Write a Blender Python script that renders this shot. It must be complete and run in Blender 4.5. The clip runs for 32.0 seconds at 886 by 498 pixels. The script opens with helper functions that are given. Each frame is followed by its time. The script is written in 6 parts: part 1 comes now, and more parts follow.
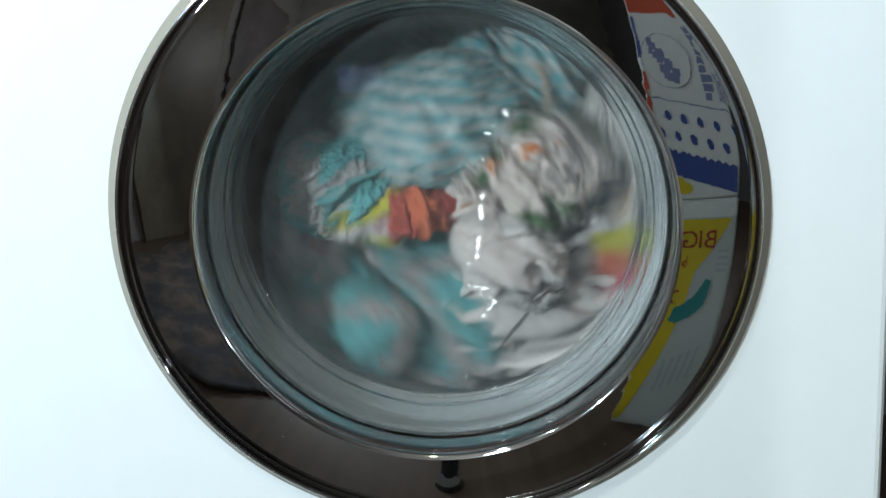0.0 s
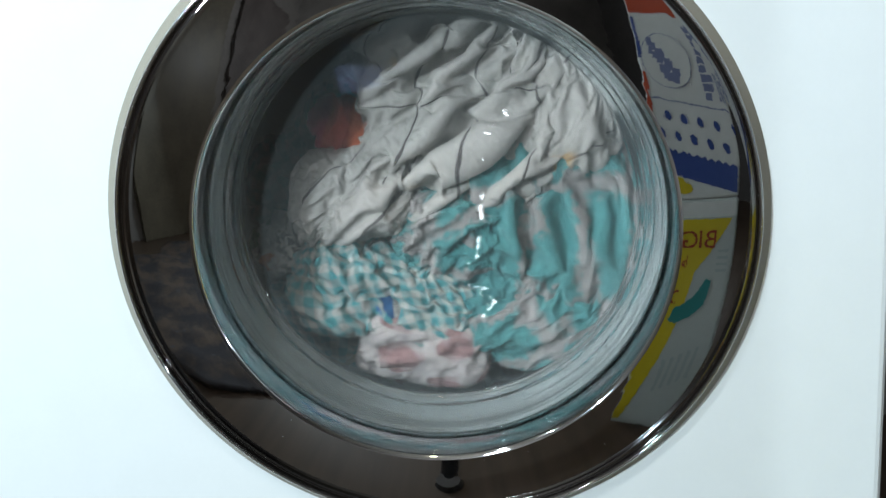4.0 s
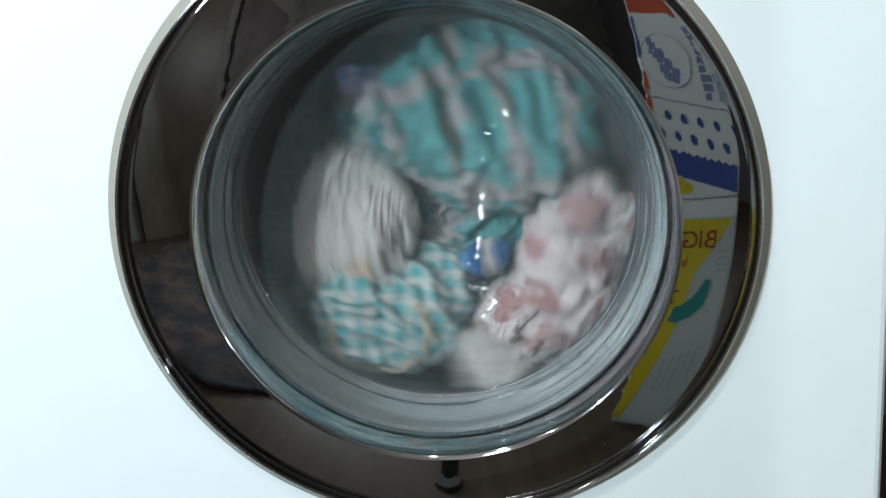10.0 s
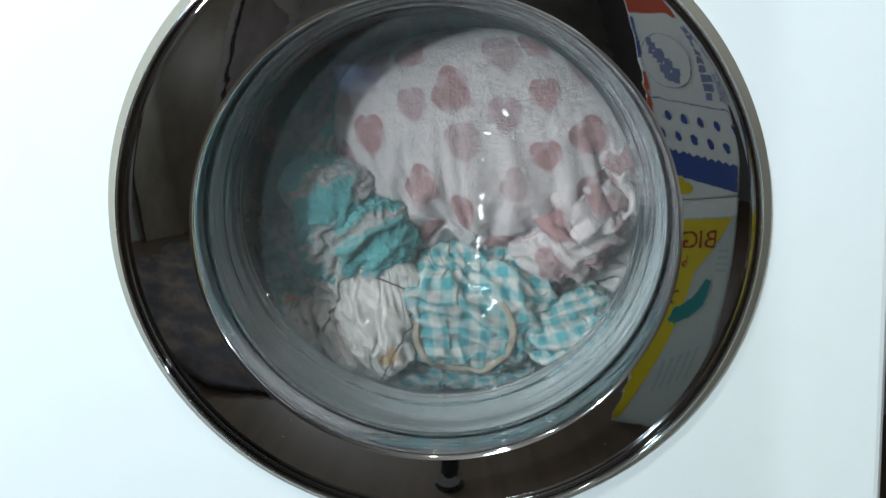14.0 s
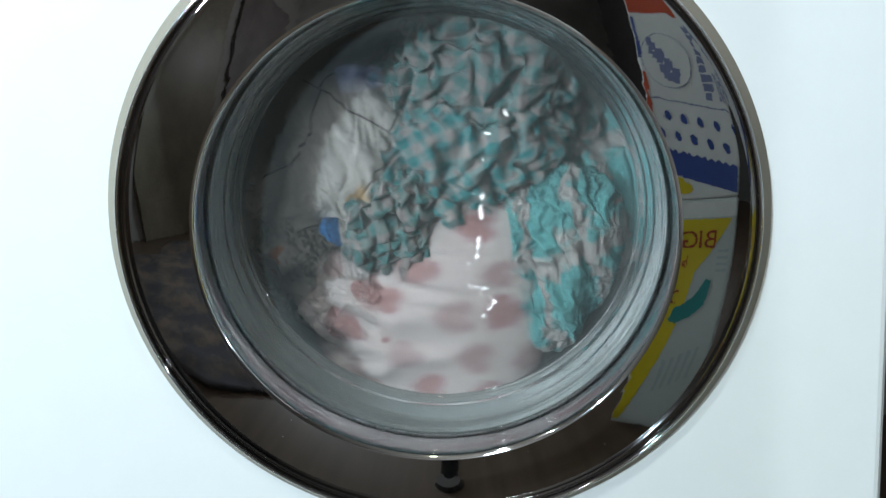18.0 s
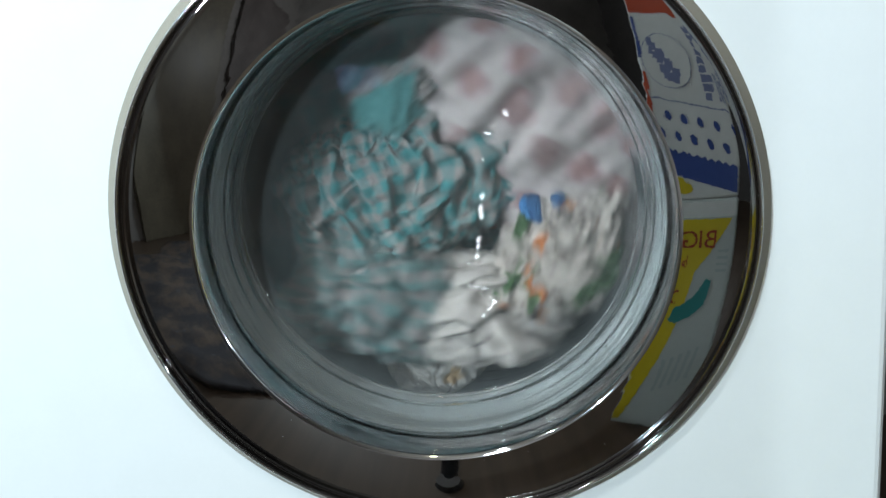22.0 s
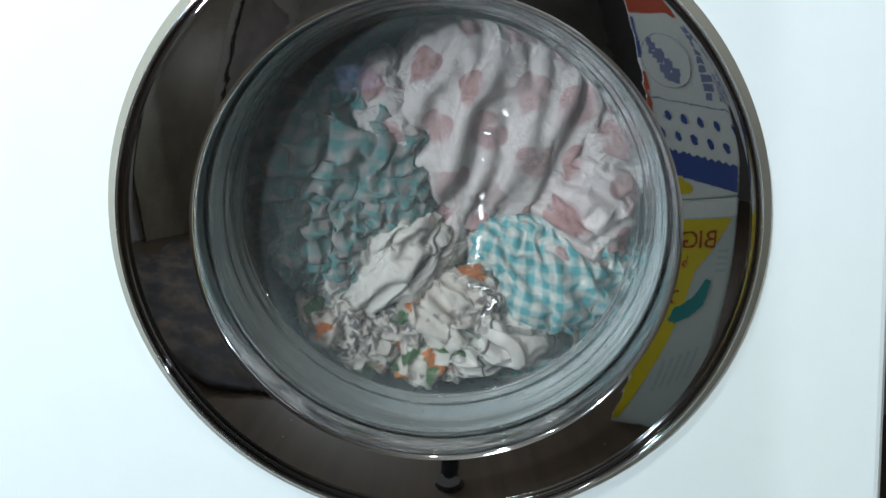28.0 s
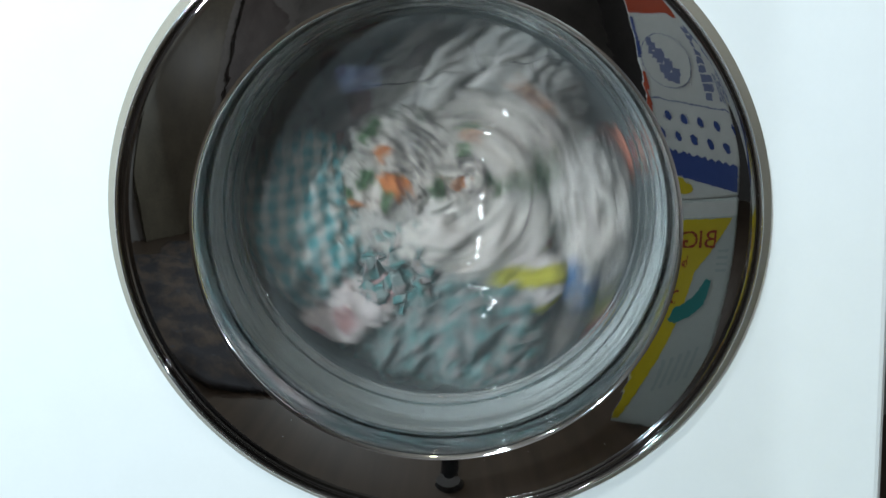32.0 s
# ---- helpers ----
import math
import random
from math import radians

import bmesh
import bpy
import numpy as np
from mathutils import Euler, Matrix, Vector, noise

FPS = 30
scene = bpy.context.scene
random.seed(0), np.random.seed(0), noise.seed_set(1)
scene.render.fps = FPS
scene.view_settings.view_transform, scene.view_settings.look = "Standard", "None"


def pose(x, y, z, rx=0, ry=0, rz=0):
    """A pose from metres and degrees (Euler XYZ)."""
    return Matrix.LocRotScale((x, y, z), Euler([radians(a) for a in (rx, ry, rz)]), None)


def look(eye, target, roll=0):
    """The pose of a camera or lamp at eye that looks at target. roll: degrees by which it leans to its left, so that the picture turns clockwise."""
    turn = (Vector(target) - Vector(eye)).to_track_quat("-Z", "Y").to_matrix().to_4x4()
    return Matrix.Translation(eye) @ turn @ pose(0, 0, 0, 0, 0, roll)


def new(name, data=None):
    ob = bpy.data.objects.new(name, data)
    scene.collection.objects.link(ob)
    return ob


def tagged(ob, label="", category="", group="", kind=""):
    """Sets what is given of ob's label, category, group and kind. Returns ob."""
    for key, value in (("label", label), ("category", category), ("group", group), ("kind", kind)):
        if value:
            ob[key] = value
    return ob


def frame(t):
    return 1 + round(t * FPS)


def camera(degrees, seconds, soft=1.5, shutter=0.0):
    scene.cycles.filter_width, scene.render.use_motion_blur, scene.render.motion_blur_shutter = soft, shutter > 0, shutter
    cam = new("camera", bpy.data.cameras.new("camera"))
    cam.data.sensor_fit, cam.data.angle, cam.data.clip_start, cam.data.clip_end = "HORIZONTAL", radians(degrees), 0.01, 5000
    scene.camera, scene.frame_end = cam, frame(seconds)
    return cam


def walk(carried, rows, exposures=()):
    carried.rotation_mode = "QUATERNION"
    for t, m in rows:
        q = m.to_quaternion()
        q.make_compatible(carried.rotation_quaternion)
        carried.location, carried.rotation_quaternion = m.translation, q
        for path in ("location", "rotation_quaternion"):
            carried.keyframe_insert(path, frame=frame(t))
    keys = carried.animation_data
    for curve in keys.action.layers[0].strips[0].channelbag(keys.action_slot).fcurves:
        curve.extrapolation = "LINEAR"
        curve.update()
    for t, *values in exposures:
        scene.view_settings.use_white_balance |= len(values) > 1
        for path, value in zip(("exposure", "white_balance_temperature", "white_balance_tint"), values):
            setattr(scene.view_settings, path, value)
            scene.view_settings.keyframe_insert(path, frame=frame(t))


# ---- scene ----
ZC = 0.48                       # height of the door's centre over the floor
EYE = (0.0622, -0.8894, ZC + 0.2659)


def aim(yaw, pitch, roll):
    """The camera's pose at EYE: yaw to its left, pitch down, roll."""
    return Matrix.Translation(EYE) @ pose(0, 0, 0, 0, 0, yaw) @ pose(0, 0, 0, 90 - pitch, 0, 0) @ pose(0, 0, 0, 0, 0, roll)


cam = camera(35, 32.0, soft=1.5, shutter=1.0)
walk(cam, [(0, aim(3.77, 17.59, -3.25)), (32, aim(3.77, 17.59, -3.25))], exposures=[(0, 0.0, 6330, 10), (32, 0.0, 6330, 10)])

# ---- light ----
world = bpy.data.worlds.new("room_air")
scene.world = world
world.use_nodes = True
world.node_tree.nodes["Background"].inputs[0].default_value = (0.5, 0.55, 0.6, 1)
world.node_tree.nodes["Background"].inputs[1].default_value = 0.035


def disc_light(name, place, target, watts, size, colour):
    lamp = bpy.data.lights.new(name, "AREA")
    lamp.shape, lamp.size, lamp.energy, lamp.color = "DISK", size, watts, colour
    ob = new(name, lamp)
    ob.matrix_world = look(place, target)
    return ob


LAMPS = [
    ((-0.98, -1.38, ZC + 0.46), 27.3, 0.07, (0.74, 0.93, 1.0)),
    ((-0.50, -0.85, ZC + 1.15), 3.5, 0.05, (0.86, 0.96, 1.0)),
    ((-0.84, -0.98, ZC + 0.98), 4.5, 0.05, (0.84, 0.96, 1.0)),
    ((0.00, -0.80, ZC + 1.30), 2.5, 0.06, (1.0, 0.85, 0.62)),
    ((1.30, -0.90, ZC + 0.20), 3.4, 0.08, (0.82, 0.95, 1.0)),
]
for place, watts, size, colour in LAMPS:
    disc_light("lamp_light", place, (0, 0, ZC), watts, size, colour)

# unseen fill light added behind the camera to lift the room's dark parts
bulb = bpy.data.lights.new("fill_bulb", "POINT")
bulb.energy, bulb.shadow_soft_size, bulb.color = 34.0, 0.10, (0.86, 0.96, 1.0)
new("fill_bulb", bulb).location = (-0.55, -2.15, 1.55)

# ---- materials ----


class Nodes:
    """Builds one material's node tree."""

    def __init__(self, name):
        self.mat = bpy.data.materials.new(name)
        self.mat.use_nodes = True
        self.tree = self.mat.node_tree
        self.bsdf = self.tree.nodes["Principled BSDF"]

    def put(self, kind, **settings):
        n = self.tree.nodes.new(kind)
        if "operation" in settings:
            n.operation = settings["operation"]
        if "use_clamp" in settings:
            n.use_clamp = settings["use_clamp"]
        if "data_type" in settings:
            n.data_type = settings["data_type"]
        if "interpolation_type" in settings:
            n.interpolation_type = settings["interpolation_type"]
        if "attribute_name" in settings:
            n.attribute_name = settings["attribute_name"]
        if "noise_dimensions" in settings:
            n.noise_dimensions = settings["noise_dimensions"]
        if "rotation_type" in settings:
            n.rotation_type = settings["rotation_type"]
        return n

    def join(self, a, b):
        """Sets the socket b to the socket or value a."""
        if isinstance(a, bpy.types.NodeSocket):
            self.tree.links.new(a, b)
        elif isinstance(a, (tuple, list)) and len(a) == 3 and b.type == "RGBA":
            b.default_value = (*a, 1)
        else:
            b.default_value = a

    def math(self, op, a, b=0.0, clamp=False):
        n = self.put("ShaderNodeMath", operation=op, use_clamp=clamp)
        self.join(a, n.inputs[0]), self.join(b, n.inputs[1])
        return n.outputs[0]

    def mix(self, f, a, b):
        n = self.put("ShaderNodeMix", data_type="RGBA")
        self.join(f, n.inputs[0]), self.join(a, n.inputs[6]), self.join(b, n.inputs[7])
        return n.outputs[2]

    def step(self, x, lo, hi):
        n = self.put("ShaderNodeMapRange", interpolation_type="SMOOTHSTEP")
        self.join(x, n.inputs[0]), self.join(lo, n.inputs[1]), self.join(hi, n.inputs[2])
        return n.outputs[0]

    def noise(self, vec, scale, detail=3.0, rough=0.5, out=0):
        n = self.put("ShaderNodeTexNoise")
        if vec is not None:
            self.join(vec, n.inputs["Vector"])
        n.inputs["Scale"].default_value, n.inputs["Detail"].default_value, n.inputs["Roughness"].default_value = scale, detail, rough
        return n.outputs[out]

    def place(self):
        return self.put("ShaderNodeTexCoord").outputs["Object"]

    def split(self, vec):
        n = self.put("ShaderNodeSeparateXYZ")
        self.join(vec, n.inputs[0])
        return n.outputs

    def bump(self, height, strength, distance):
        n = self.put("ShaderNodeBump")
        n.inputs["Strength"].default_value, n.inputs["Distance"].default_value = strength, distance
        self.join(height, n.inputs["Height"]), self.join(n.outputs[0], self.bsdf.inputs["Normal"])

    def done(self, colour=None, rough=None, metal=None, **more):
        for key, value in (("Base Color", colour), ("Roughness", rough), ("Metallic", metal), *more.items()):
            if value is not None:
                self.join(value, self.bsdf.inputs[key.replace("_", " ")])
        return self.mat


def plain(name, colour, rough, metal=0.0, grain=0.0, scale=40.0, spread=0.15):
    """A surface of one colour with mottling at two scales and fine relief."""
    n = Nodes(name)
    p = n.place()
    big, fine = n.noise(p, scale * 0.12, 4), n.noise(p, scale, 3)
    f = n.math("ADD", n.math("MULTIPLY", big, 0.65), n.math("MULTIPLY", fine, 0.35))
    lo, hi = [c * (1 - spread) for c in colour], [min(1, c * (1 + spread)) for c in colour]
    if grain:
        n.bump(fine, 0.3, grain)
    r = n.math("ADD", n.math("MULTIPLY", big, rough * 0.3), rough * 0.85)
    return n.done(n.mix(n.step(f, 0.3, 0.7), lo, hi), r, metal)


ENAMEL = plain("white_enamel", (0.80, 0.81, 0.81), 0.32, 0.0, 0.00002, 300, 0.01)
SIDE_STEEL = plain("grey_steel", (0.45, 0.45, 0.46), 0.4, 0.0, 0.0001, 60, 0.06)
RUBBER = plain("grey_rubber", (0.17, 0.18, 0.18), 0.55, 0.0, 0.0002, 120, 0.12)
DARK_PLASTIC = plain("dark_plastic", (0.03, 0.03, 0.032), 0.4, 0.0, 0.0001, 90, 0.2)
WALL_PAINT = plain("dim_wall_paint", (0.25, 0.23, 0.215), 0.8, 0.0, 0.0005, 30, 0.15)
DARK_WALL = plain("dark_wall_tone", (0.075, 0.068, 0.065), 0.7, 0.0, 0.0005, 30, 0.2)
CEILING_PAINT = plain("dim_ceiling_paint", (0.36, 0.33, 0.29), 0.9, 0.0, 0.0005, 30, 0.1)


def steel(name, colour, rough, scratch=400.0):
    n = Nodes(name)
    p = n.place()
    scr = n.noise(p, scratch, 2)
    r = n.math("ADD", n.math("MULTIPLY", n.noise(p, 14, 5), rough * 0.8), rough * 0.6)
    n.bump(scr, 0.04, 0.0002)
    return n.done(colour, r, 1.0)



def ring_chrome():
    """Dark mirror chrome with specks of dust and faint smears."""
    n = Nodes("dark_chrome")
    p = n.place()
    speck = n.step(n.noise(p, 420, 1), 0.80, 0.84)
    smear = n.step(n.noise(p, 22, 5, 0.6), 0.5, 0.75)
    n.bump(n.noise(p, 400, 2), 0.04, 0.0002)
    rough = n.math("ADD", n.math("ADD", 0.02, n.math("MULTIPLY", smear, 0.05)), n.math("MULTIPLY", speck, 0.3))
    metal = n.math("SUBTRACT", 1.0, n.math("MULTIPLY", speck, 0.6))
    return n.done(n.mix(speck, (0.305, 0.295, 0.292), (0.38, 0.38, 0.40)), rough, metal)


RING_CHROME = ring_chrome()
LIP_CHROME = steel("bright_chrome", (0.75, 0.75, 0.75), 0.05)
LIP_STEEL = steel("polished_lip", (0.51, 0.52, 0.54), 0.10)


def bezel_paint():
    """Matt champagne lacquer with a fine metal fleck."""
    n = Nodes("satin_bezel")
    p = n.place()
    fleck = n.noise(p, 900, 2)
    n.bump(fleck, 0.05, 0.0002)
    rough = n.math("ADD", 0.48, n.math("MULTIPLY", n.noise(p, 30, 4), 0.14))
    return n.done(n.mix(fleck, (0.30, 0.278, 0.232), (0.37, 0.345, 0.292)), rough, 0.0, Specular_IOR_Level=0.12)


BEZEL_SATIN = bezel_paint()
DRUM_STEEL = steel("drum_steel", (0.60, 0.60, 0.61), 0.42)


def glass(name, tint, rough):
    n = Nodes(name)
    return n.done(tint, rough, 0.0, Transmission_Weight=1.0, IOR=1.48)


GLASS = glass("door_glass", (0.465, 0.425, 0.412), 0.0)


def rim_glass():
    """Moulded rim of the bowl: faint turned lines and water drops."""
    n = Nodes("moulded_glass")
    x, y, z = n.split(n.place())
    r = n.math("SQRT", n.math("ADD", n.math("MULTIPLY", x, x), n.math("MULTIPLY", z, z)))
    v = n.put("ShaderNodeCombineXYZ")
    n.join(n.math("MULTIPLY", r, 520.0), v.inputs[0]), n.join(n.math("MULTIPLY", n.math("ARCTAN2", z, x), 2.5), v.inputs[1]), n.join(n.math("MULTIPLY", y, 300.0), v.inputs[2])
    lines = n.noise(v.outputs[0], 1.0, 3)
    drops = n.step(n.noise(n.place(), 330, 1), 0.68, 0.75)
    n.bump(n.math("ADD", n.math("MULTIPLY", lines, 0.00020), n.math("MULTIPLY", drops, 0.0006)), 0.8, 1.0)
    rough = n.math("ADD", 0.02, n.math("MULTIPLY", n.step(n.noise(n.place(), 45, 4), 0.4, 0.7), 0.07))
    return n.done((0.50, 0.505, 0.50), rough, 0.0, Transmission_Weight=1.0, IOR=1.48)


GLASS_RIM = rim_glass()


def film():
    """Haze put in as a film: mostly clear, a little milky in uneven patches."""
    n = Nodes("haze_film")
    p = n.place()
    clear, milk = n.put("ShaderNodeBsdfTransparent"), n.put("ShaderNodeBsdfDiffuse")
    milk.inputs["Color"].default_value = (0.66, 0.73, 0.73, 1)
    patch = n.math("ADD", n.math("MULTIPLY", n.noise(p, 14, 4), 0.034), n.math("MULTIPLY", n.noise(p, 160, 3), 0.012))
    x, _, z = n.split(p)
    r = n.math("SQRT", n.math("ADD", n.math("MULTIPLY", x, x), n.math("MULTIPLY", z, z)))
    # haze thickened round the rim, to lighten it evenly
    band = n.math("MULTIPLY", n.step(n.math("ADD", r, n.math("MULTIPLY", n.noise(p, 30, 4), 0.02)), 0.132, 0.152), n.math("ADD", 0.02, n.math("MULTIPLY", n.noise(p, 9, 3), 0.05)))
    patch = n.math("ADD", n.math("ADD", patch, 0.018), band)
    m = n.put("ShaderNodeMixShader")
    n.join(patch, m.inputs[0]), n.join(clear.outputs[0], m.inputs[1]), n.join(milk.outputs[0], m.inputs[2])
    n.join(m.outputs[0], n.tree.nodes["Material Output"].inputs["Surface"])
    return n.mat


FILM = film()


def floor_wood():
    n = Nodes("dark_floor")
    p = n.place()
    mp = n.put("ShaderNodeMapping")
    mp.inputs["Scale"].default_value = (40, 3, 3)
    n.join(p, mp.inputs[0])
    g = n.noise(mp.outputs[0], 1.0, 5)
    n.bump(g, 0.2, 0.001)
    return n.done(n.mix(g, (0.036, 0.024, 0.017), (0.105, 0.072, 0.048)), 0.45)


FLOOR_WOOD = floor_wood()
OLIVE_SLAB = plain("olive_brown_slab", (0.17, 0.145, 0.105), 0.45, 0.0, 0.0004, 50, 0.2)
DARK_SLAB = plain("dark_brown_slab", (0.115, 0.096, 0.09), 0.5, 0.0, 0.0004, 50, 0.25)
HEM_BEIGE = plain("beige_hem", (0.42, 0.37, 0.29), 0.9, 0.0, 0.0006, 300, 0.15)
HEM_WHITE = plain("white_hem", (0.55, 0.55, 0.52), 0.9, 0.0, 0.0006, 300, 0.12)


def glow(name, colour, strength):
    n = Nodes(name)
    return n.done((0.8, 0.8, 0.8), 0.4, 0.0, Emission_Color=colour, Emission_Strength=strength)


GLINT_GLOW = glow("glint_glow", (0.85, 0.95, 1.0), 30.0)


# cloths: the pattern lies in the attribute "cloth", in metres of cloth


def cloth_base(name):
    n = Nodes(name)
    at = n.put("ShaderNodeAttribute", attribute_name="cloth")
    return n, at.outputs["Vector"]


def cloth_done(n, uv, colour, pile):
    """Finish a cloth: greying, pile or weave relief, dull surface."""
    tone = n.noise(uv, 25, 4)
    fibre = n.noise(uv, 900 if pile < 0.001 else 420, 3, 0.7)
    soft = n.noise(uv, 95, 3, 0.55)
    if pile < 0.001:
        # thin cloth: sharp little creases
        soft = n.math("ADD", n.math("MULTIPLY", soft, 0.35), n.math("ABSOLUTE", n.math("SUBTRACT", n.noise(uv, 62, 3, 0.5), 0.5)))
    fine = n.noise(uv, 260, 2, 0.6)
    rel = n.math("ADD", n.math("MULTIPLY", fibre, pile), n.math("ADD", n.math("MULTIPLY", soft, 0.0055 if pile < 0.001 else 0.0035), n.math("MULTIPLY", fine, 0.0012)))
    n.bump(rel, 0.75, 1.0)
    shade = n.math("ADD", n.math("MULTIPLY", tone, 0.22), 0.87)
    shag = 0.7 if pile > 0.004 else 0.35 if pile >= 0.001 else 0.08
    fib = n.math("ADD", n.math("MULTIPLY", fibre, shag), 1 - shag / 2)
    m = n.put("ShaderNodeVectorMath", operation="SCALE")
    n.join(colour, m.inputs[0]), n.join(n.math("MULTIPLY", shade, fib), m.inputs["Scale"])
    return n.done(m.outputs[0], 0.92, 0.0, Sheen_Weight=0.15)


def wave(n, x, period):
    """A soft square wave of x between 0 and 1."""
    return n.step(n.math("SINE", n.math("MULTIPLY", x, 2 * math.pi / period)), -0.25, 0.25)


def gingham(name, pale, teal, period):
    n, uv = cloth_base(name)
    x, y, _ = n.split(uv)
    f = n.math("MULTIPLY", n.math("ADD", wave(n, x, period), wave(n, y, period)), 0.5)
    return cloth_done(n, uv, n.mix(f, pale, teal), 0.0006)


def bands(name, pale, teal):
    """Thick pile towel: broad teal fields with pale bands."""
    n, uv = cloth_base(name)
    x, y, _ = n.split(uv)
    edge = n.math("ADD", n.math("MULTIPLY", n.math("SUBTRACT", n.noise(uv, 24, 3), 0.5), 0.07), n.math("MULTIPLY", n.math("SUBTRACT", n.noise(uv, 150, 4, 0.6), 0.5), 0.024))
    a = n.step(n.math("SINE", n.math("MULTIPLY", n.math("ADD", x, edge), 2 * math.pi / 0.062)), 0.40, 1.0)
    b = n.step(n.math("SINE", n.math("MULTIPLY", n.math("ADD", y, edge), 2 * math.pi / 0.11)), 0.60, 1.0)
    return cloth_done(n, uv, n.mix(n.math("MAXIMUM", a, b), teal, pale), 0.0042)


def hearts(name, pale, pink, cell):
    n, uv = cloth_base(name)
    k = n.put("ShaderNodeVectorMath", operation="SCALE")
    n.join(uv, k.inputs[0])
    k.inputs["Scale"].default_value = 1 / cell
    x, y, _ = n.split(k.outputs[0])
    row = n.math("FLOOR", y)
    x = n.math("ADD", x, n.math("MULTIPLY", row, 0.5))
    cx = n.math("FLOOR", x)
    ids = n.put("ShaderNodeCombineXYZ")
    n.join(cx, ids.inputs[0]), n.join(row, ids.inputs[1])
    wn = n.put("ShaderNodeTexWhiteNoise", noise_dimensions="2D")
    n.join(ids.outputs[0], wn.inputs["Vector"])
    r1, r2, r3 = n.split(wn.outputs["Color"])
    lx = n.math("SUBTRACT", n.math("SUBTRACT", x, cx), n.math("ADD", 0.37, n.math("MULTIPLY", r2, 0.26)))
    ly = n.math("SUBTRACT", n.math("SUBTRACT", y, row), n.math("ADD", 0.36, n.math("MULTIPLY", r1, 0.28)))
    v = n.put("ShaderNodeCombineXYZ")
    n.join(lx, v.inputs[0]), n.join(ly, v.inputs[1])
    rot = n.put("ShaderNodeVectorRotate", rotation_type="Z_AXIS")
    n.join(v.outputs[0], rot.inputs["Vector"])
    n.join(n.math("MULTIPLY", n.math("SUBTRACT", r1, 0.5), 1.4), rot.inputs["Angle"])
    hx, hy, _ = n.split(rot.outputs[0])
    size = n.math("ADD", 0.25, n.math("MULTIPLY", r3, 0.11))
    hx, hy = n.math("DIVIDE", hx, size), n.math("DIVIDE", hy, size)
    xx, yy = n.math("MULTIPLY", hx, hx), n.math("MULTIPLY", hy, hy)
    q = n.math("SUBTRACT", n.math("ADD", xx, yy), 1.0)
    cube = n.math("MULTIPLY", n.math("MULTIPLY", q, q), q)
    f = n.math("SUBTRACT", cube, n.math("MULTIPLY", xx, n.math("MULTIPLY", yy, hy)))
    f = n.math("ADD", f, n.math("MULTIPLY", n.math("SUBTRACT", n.noise(uv, 300, 3), 0.5), 0.22))
    inside = n.step(f, 0.15, -0.15)
    tint = n.mix(n.math("MULTIPLY", r2, r2), pink, [0.5 * c + 0.26 for c in pink])
    return cloth_done(n, uv, n.mix(inside, pale, tint), 0.0024)


def sheet(name):
    """White bed sheet with thin dark lines and an ochre stain."""
    n, uv = cloth_base(name)
    wob = n.math("MULTIPLY", n.math("SUBTRACT", n.noise(uv, 20, 2), 0.5), 0.02)
    x, y, _ = n.split(uv)
    x, y = n.math("ADD", x, wob), n.math("ADD", y, wob)

    def line(c, period, width):
        m = n.math("ABSOLUTE", n.math("SUBTRACT", n.math("FRACT", n.math("DIVIDE", c, period)), 0.5))
        return n.step(m, width / period, width / period * 0.4)

    f = n.math("MAXIMUM", line(x, 0.078, 0.0018), line(y, 0.31, 0.0014))
    c = n.mix(n.math("MULTIPLY", f, 0.85), (0.55, 0.55, 0.525), (0.05, 0.045, 0.05))
    stain = n.step(n.noise(uv, 17, 2), 0.70, 0.78)
    return cloth_done(n, uv, n.mix(n.math("MULTIPLY", stain, 0.7), c, (0.55, 0.33, 0.09)), 0.0004)


def leaves(name):
    """White cloth printed with green, orange and dark flecks."""
    n, uv = cloth_base(name)
    # dark flecks here stand partly for the shade of small folds
    c = n.mix(n.step(n.noise(uv, 70, 3), 0.60, 0.68), (0.53, 0.51, 0.475), (0.20, 0.185, 0.17))
    # closely printed fields of dark flecks between plain ones
    field = n.math("MULTIPLY", n.step(n.noise(uv, 8, 2), 0.51, 0.59), n.step(n.noise(uv, 165, 3), 0.47, 0.54))
    c = n.mix(field, c, (0.15, 0.14, 0.14))
    off = n.put("ShaderNodeVectorMath", operation="ADD")
    n.join(uv, off.inputs[0])
    off.inputs[1].default_value = (3.1, 1.7, 0)
    c = n.mix(n.step(n.noise(uv, 21, 3), 0.565, 0.605), c, (0.045, 0.12, 0.04))
    c = n.mix(n.step(n.noise(off.outputs[0], 22, 3), 0.61, 0.65), c, (0.46, 0.15, 0.035))
    return cloth_done(n, uv, c, 0.0004)


def stripes(name, colours, period):
    n, uv = cloth_base(name)
    x, y, _ = n.split(uv)
    ramp = n.put("ShaderNodeValToRGB")
    ramp.color_ramp.interpolation = "CONSTANT"
    els = ramp.color_ramp.elements
    while len(els) < len(colours):
        els.new(0.5)
    for i, c in enumerate(colours):
        els[i].position, els[i].color = i / len(colours), (*c, 1)
    n.join(n.math("FRACT", n.math("DIVIDE", n.math("ADD", x, n.math("MULTIPLY", n.noise(uv, 30, 2), 0.01)), period)), ramp.inputs[0])
    return cloth_done(n, uv, ramp.outputs[0], 0.001)


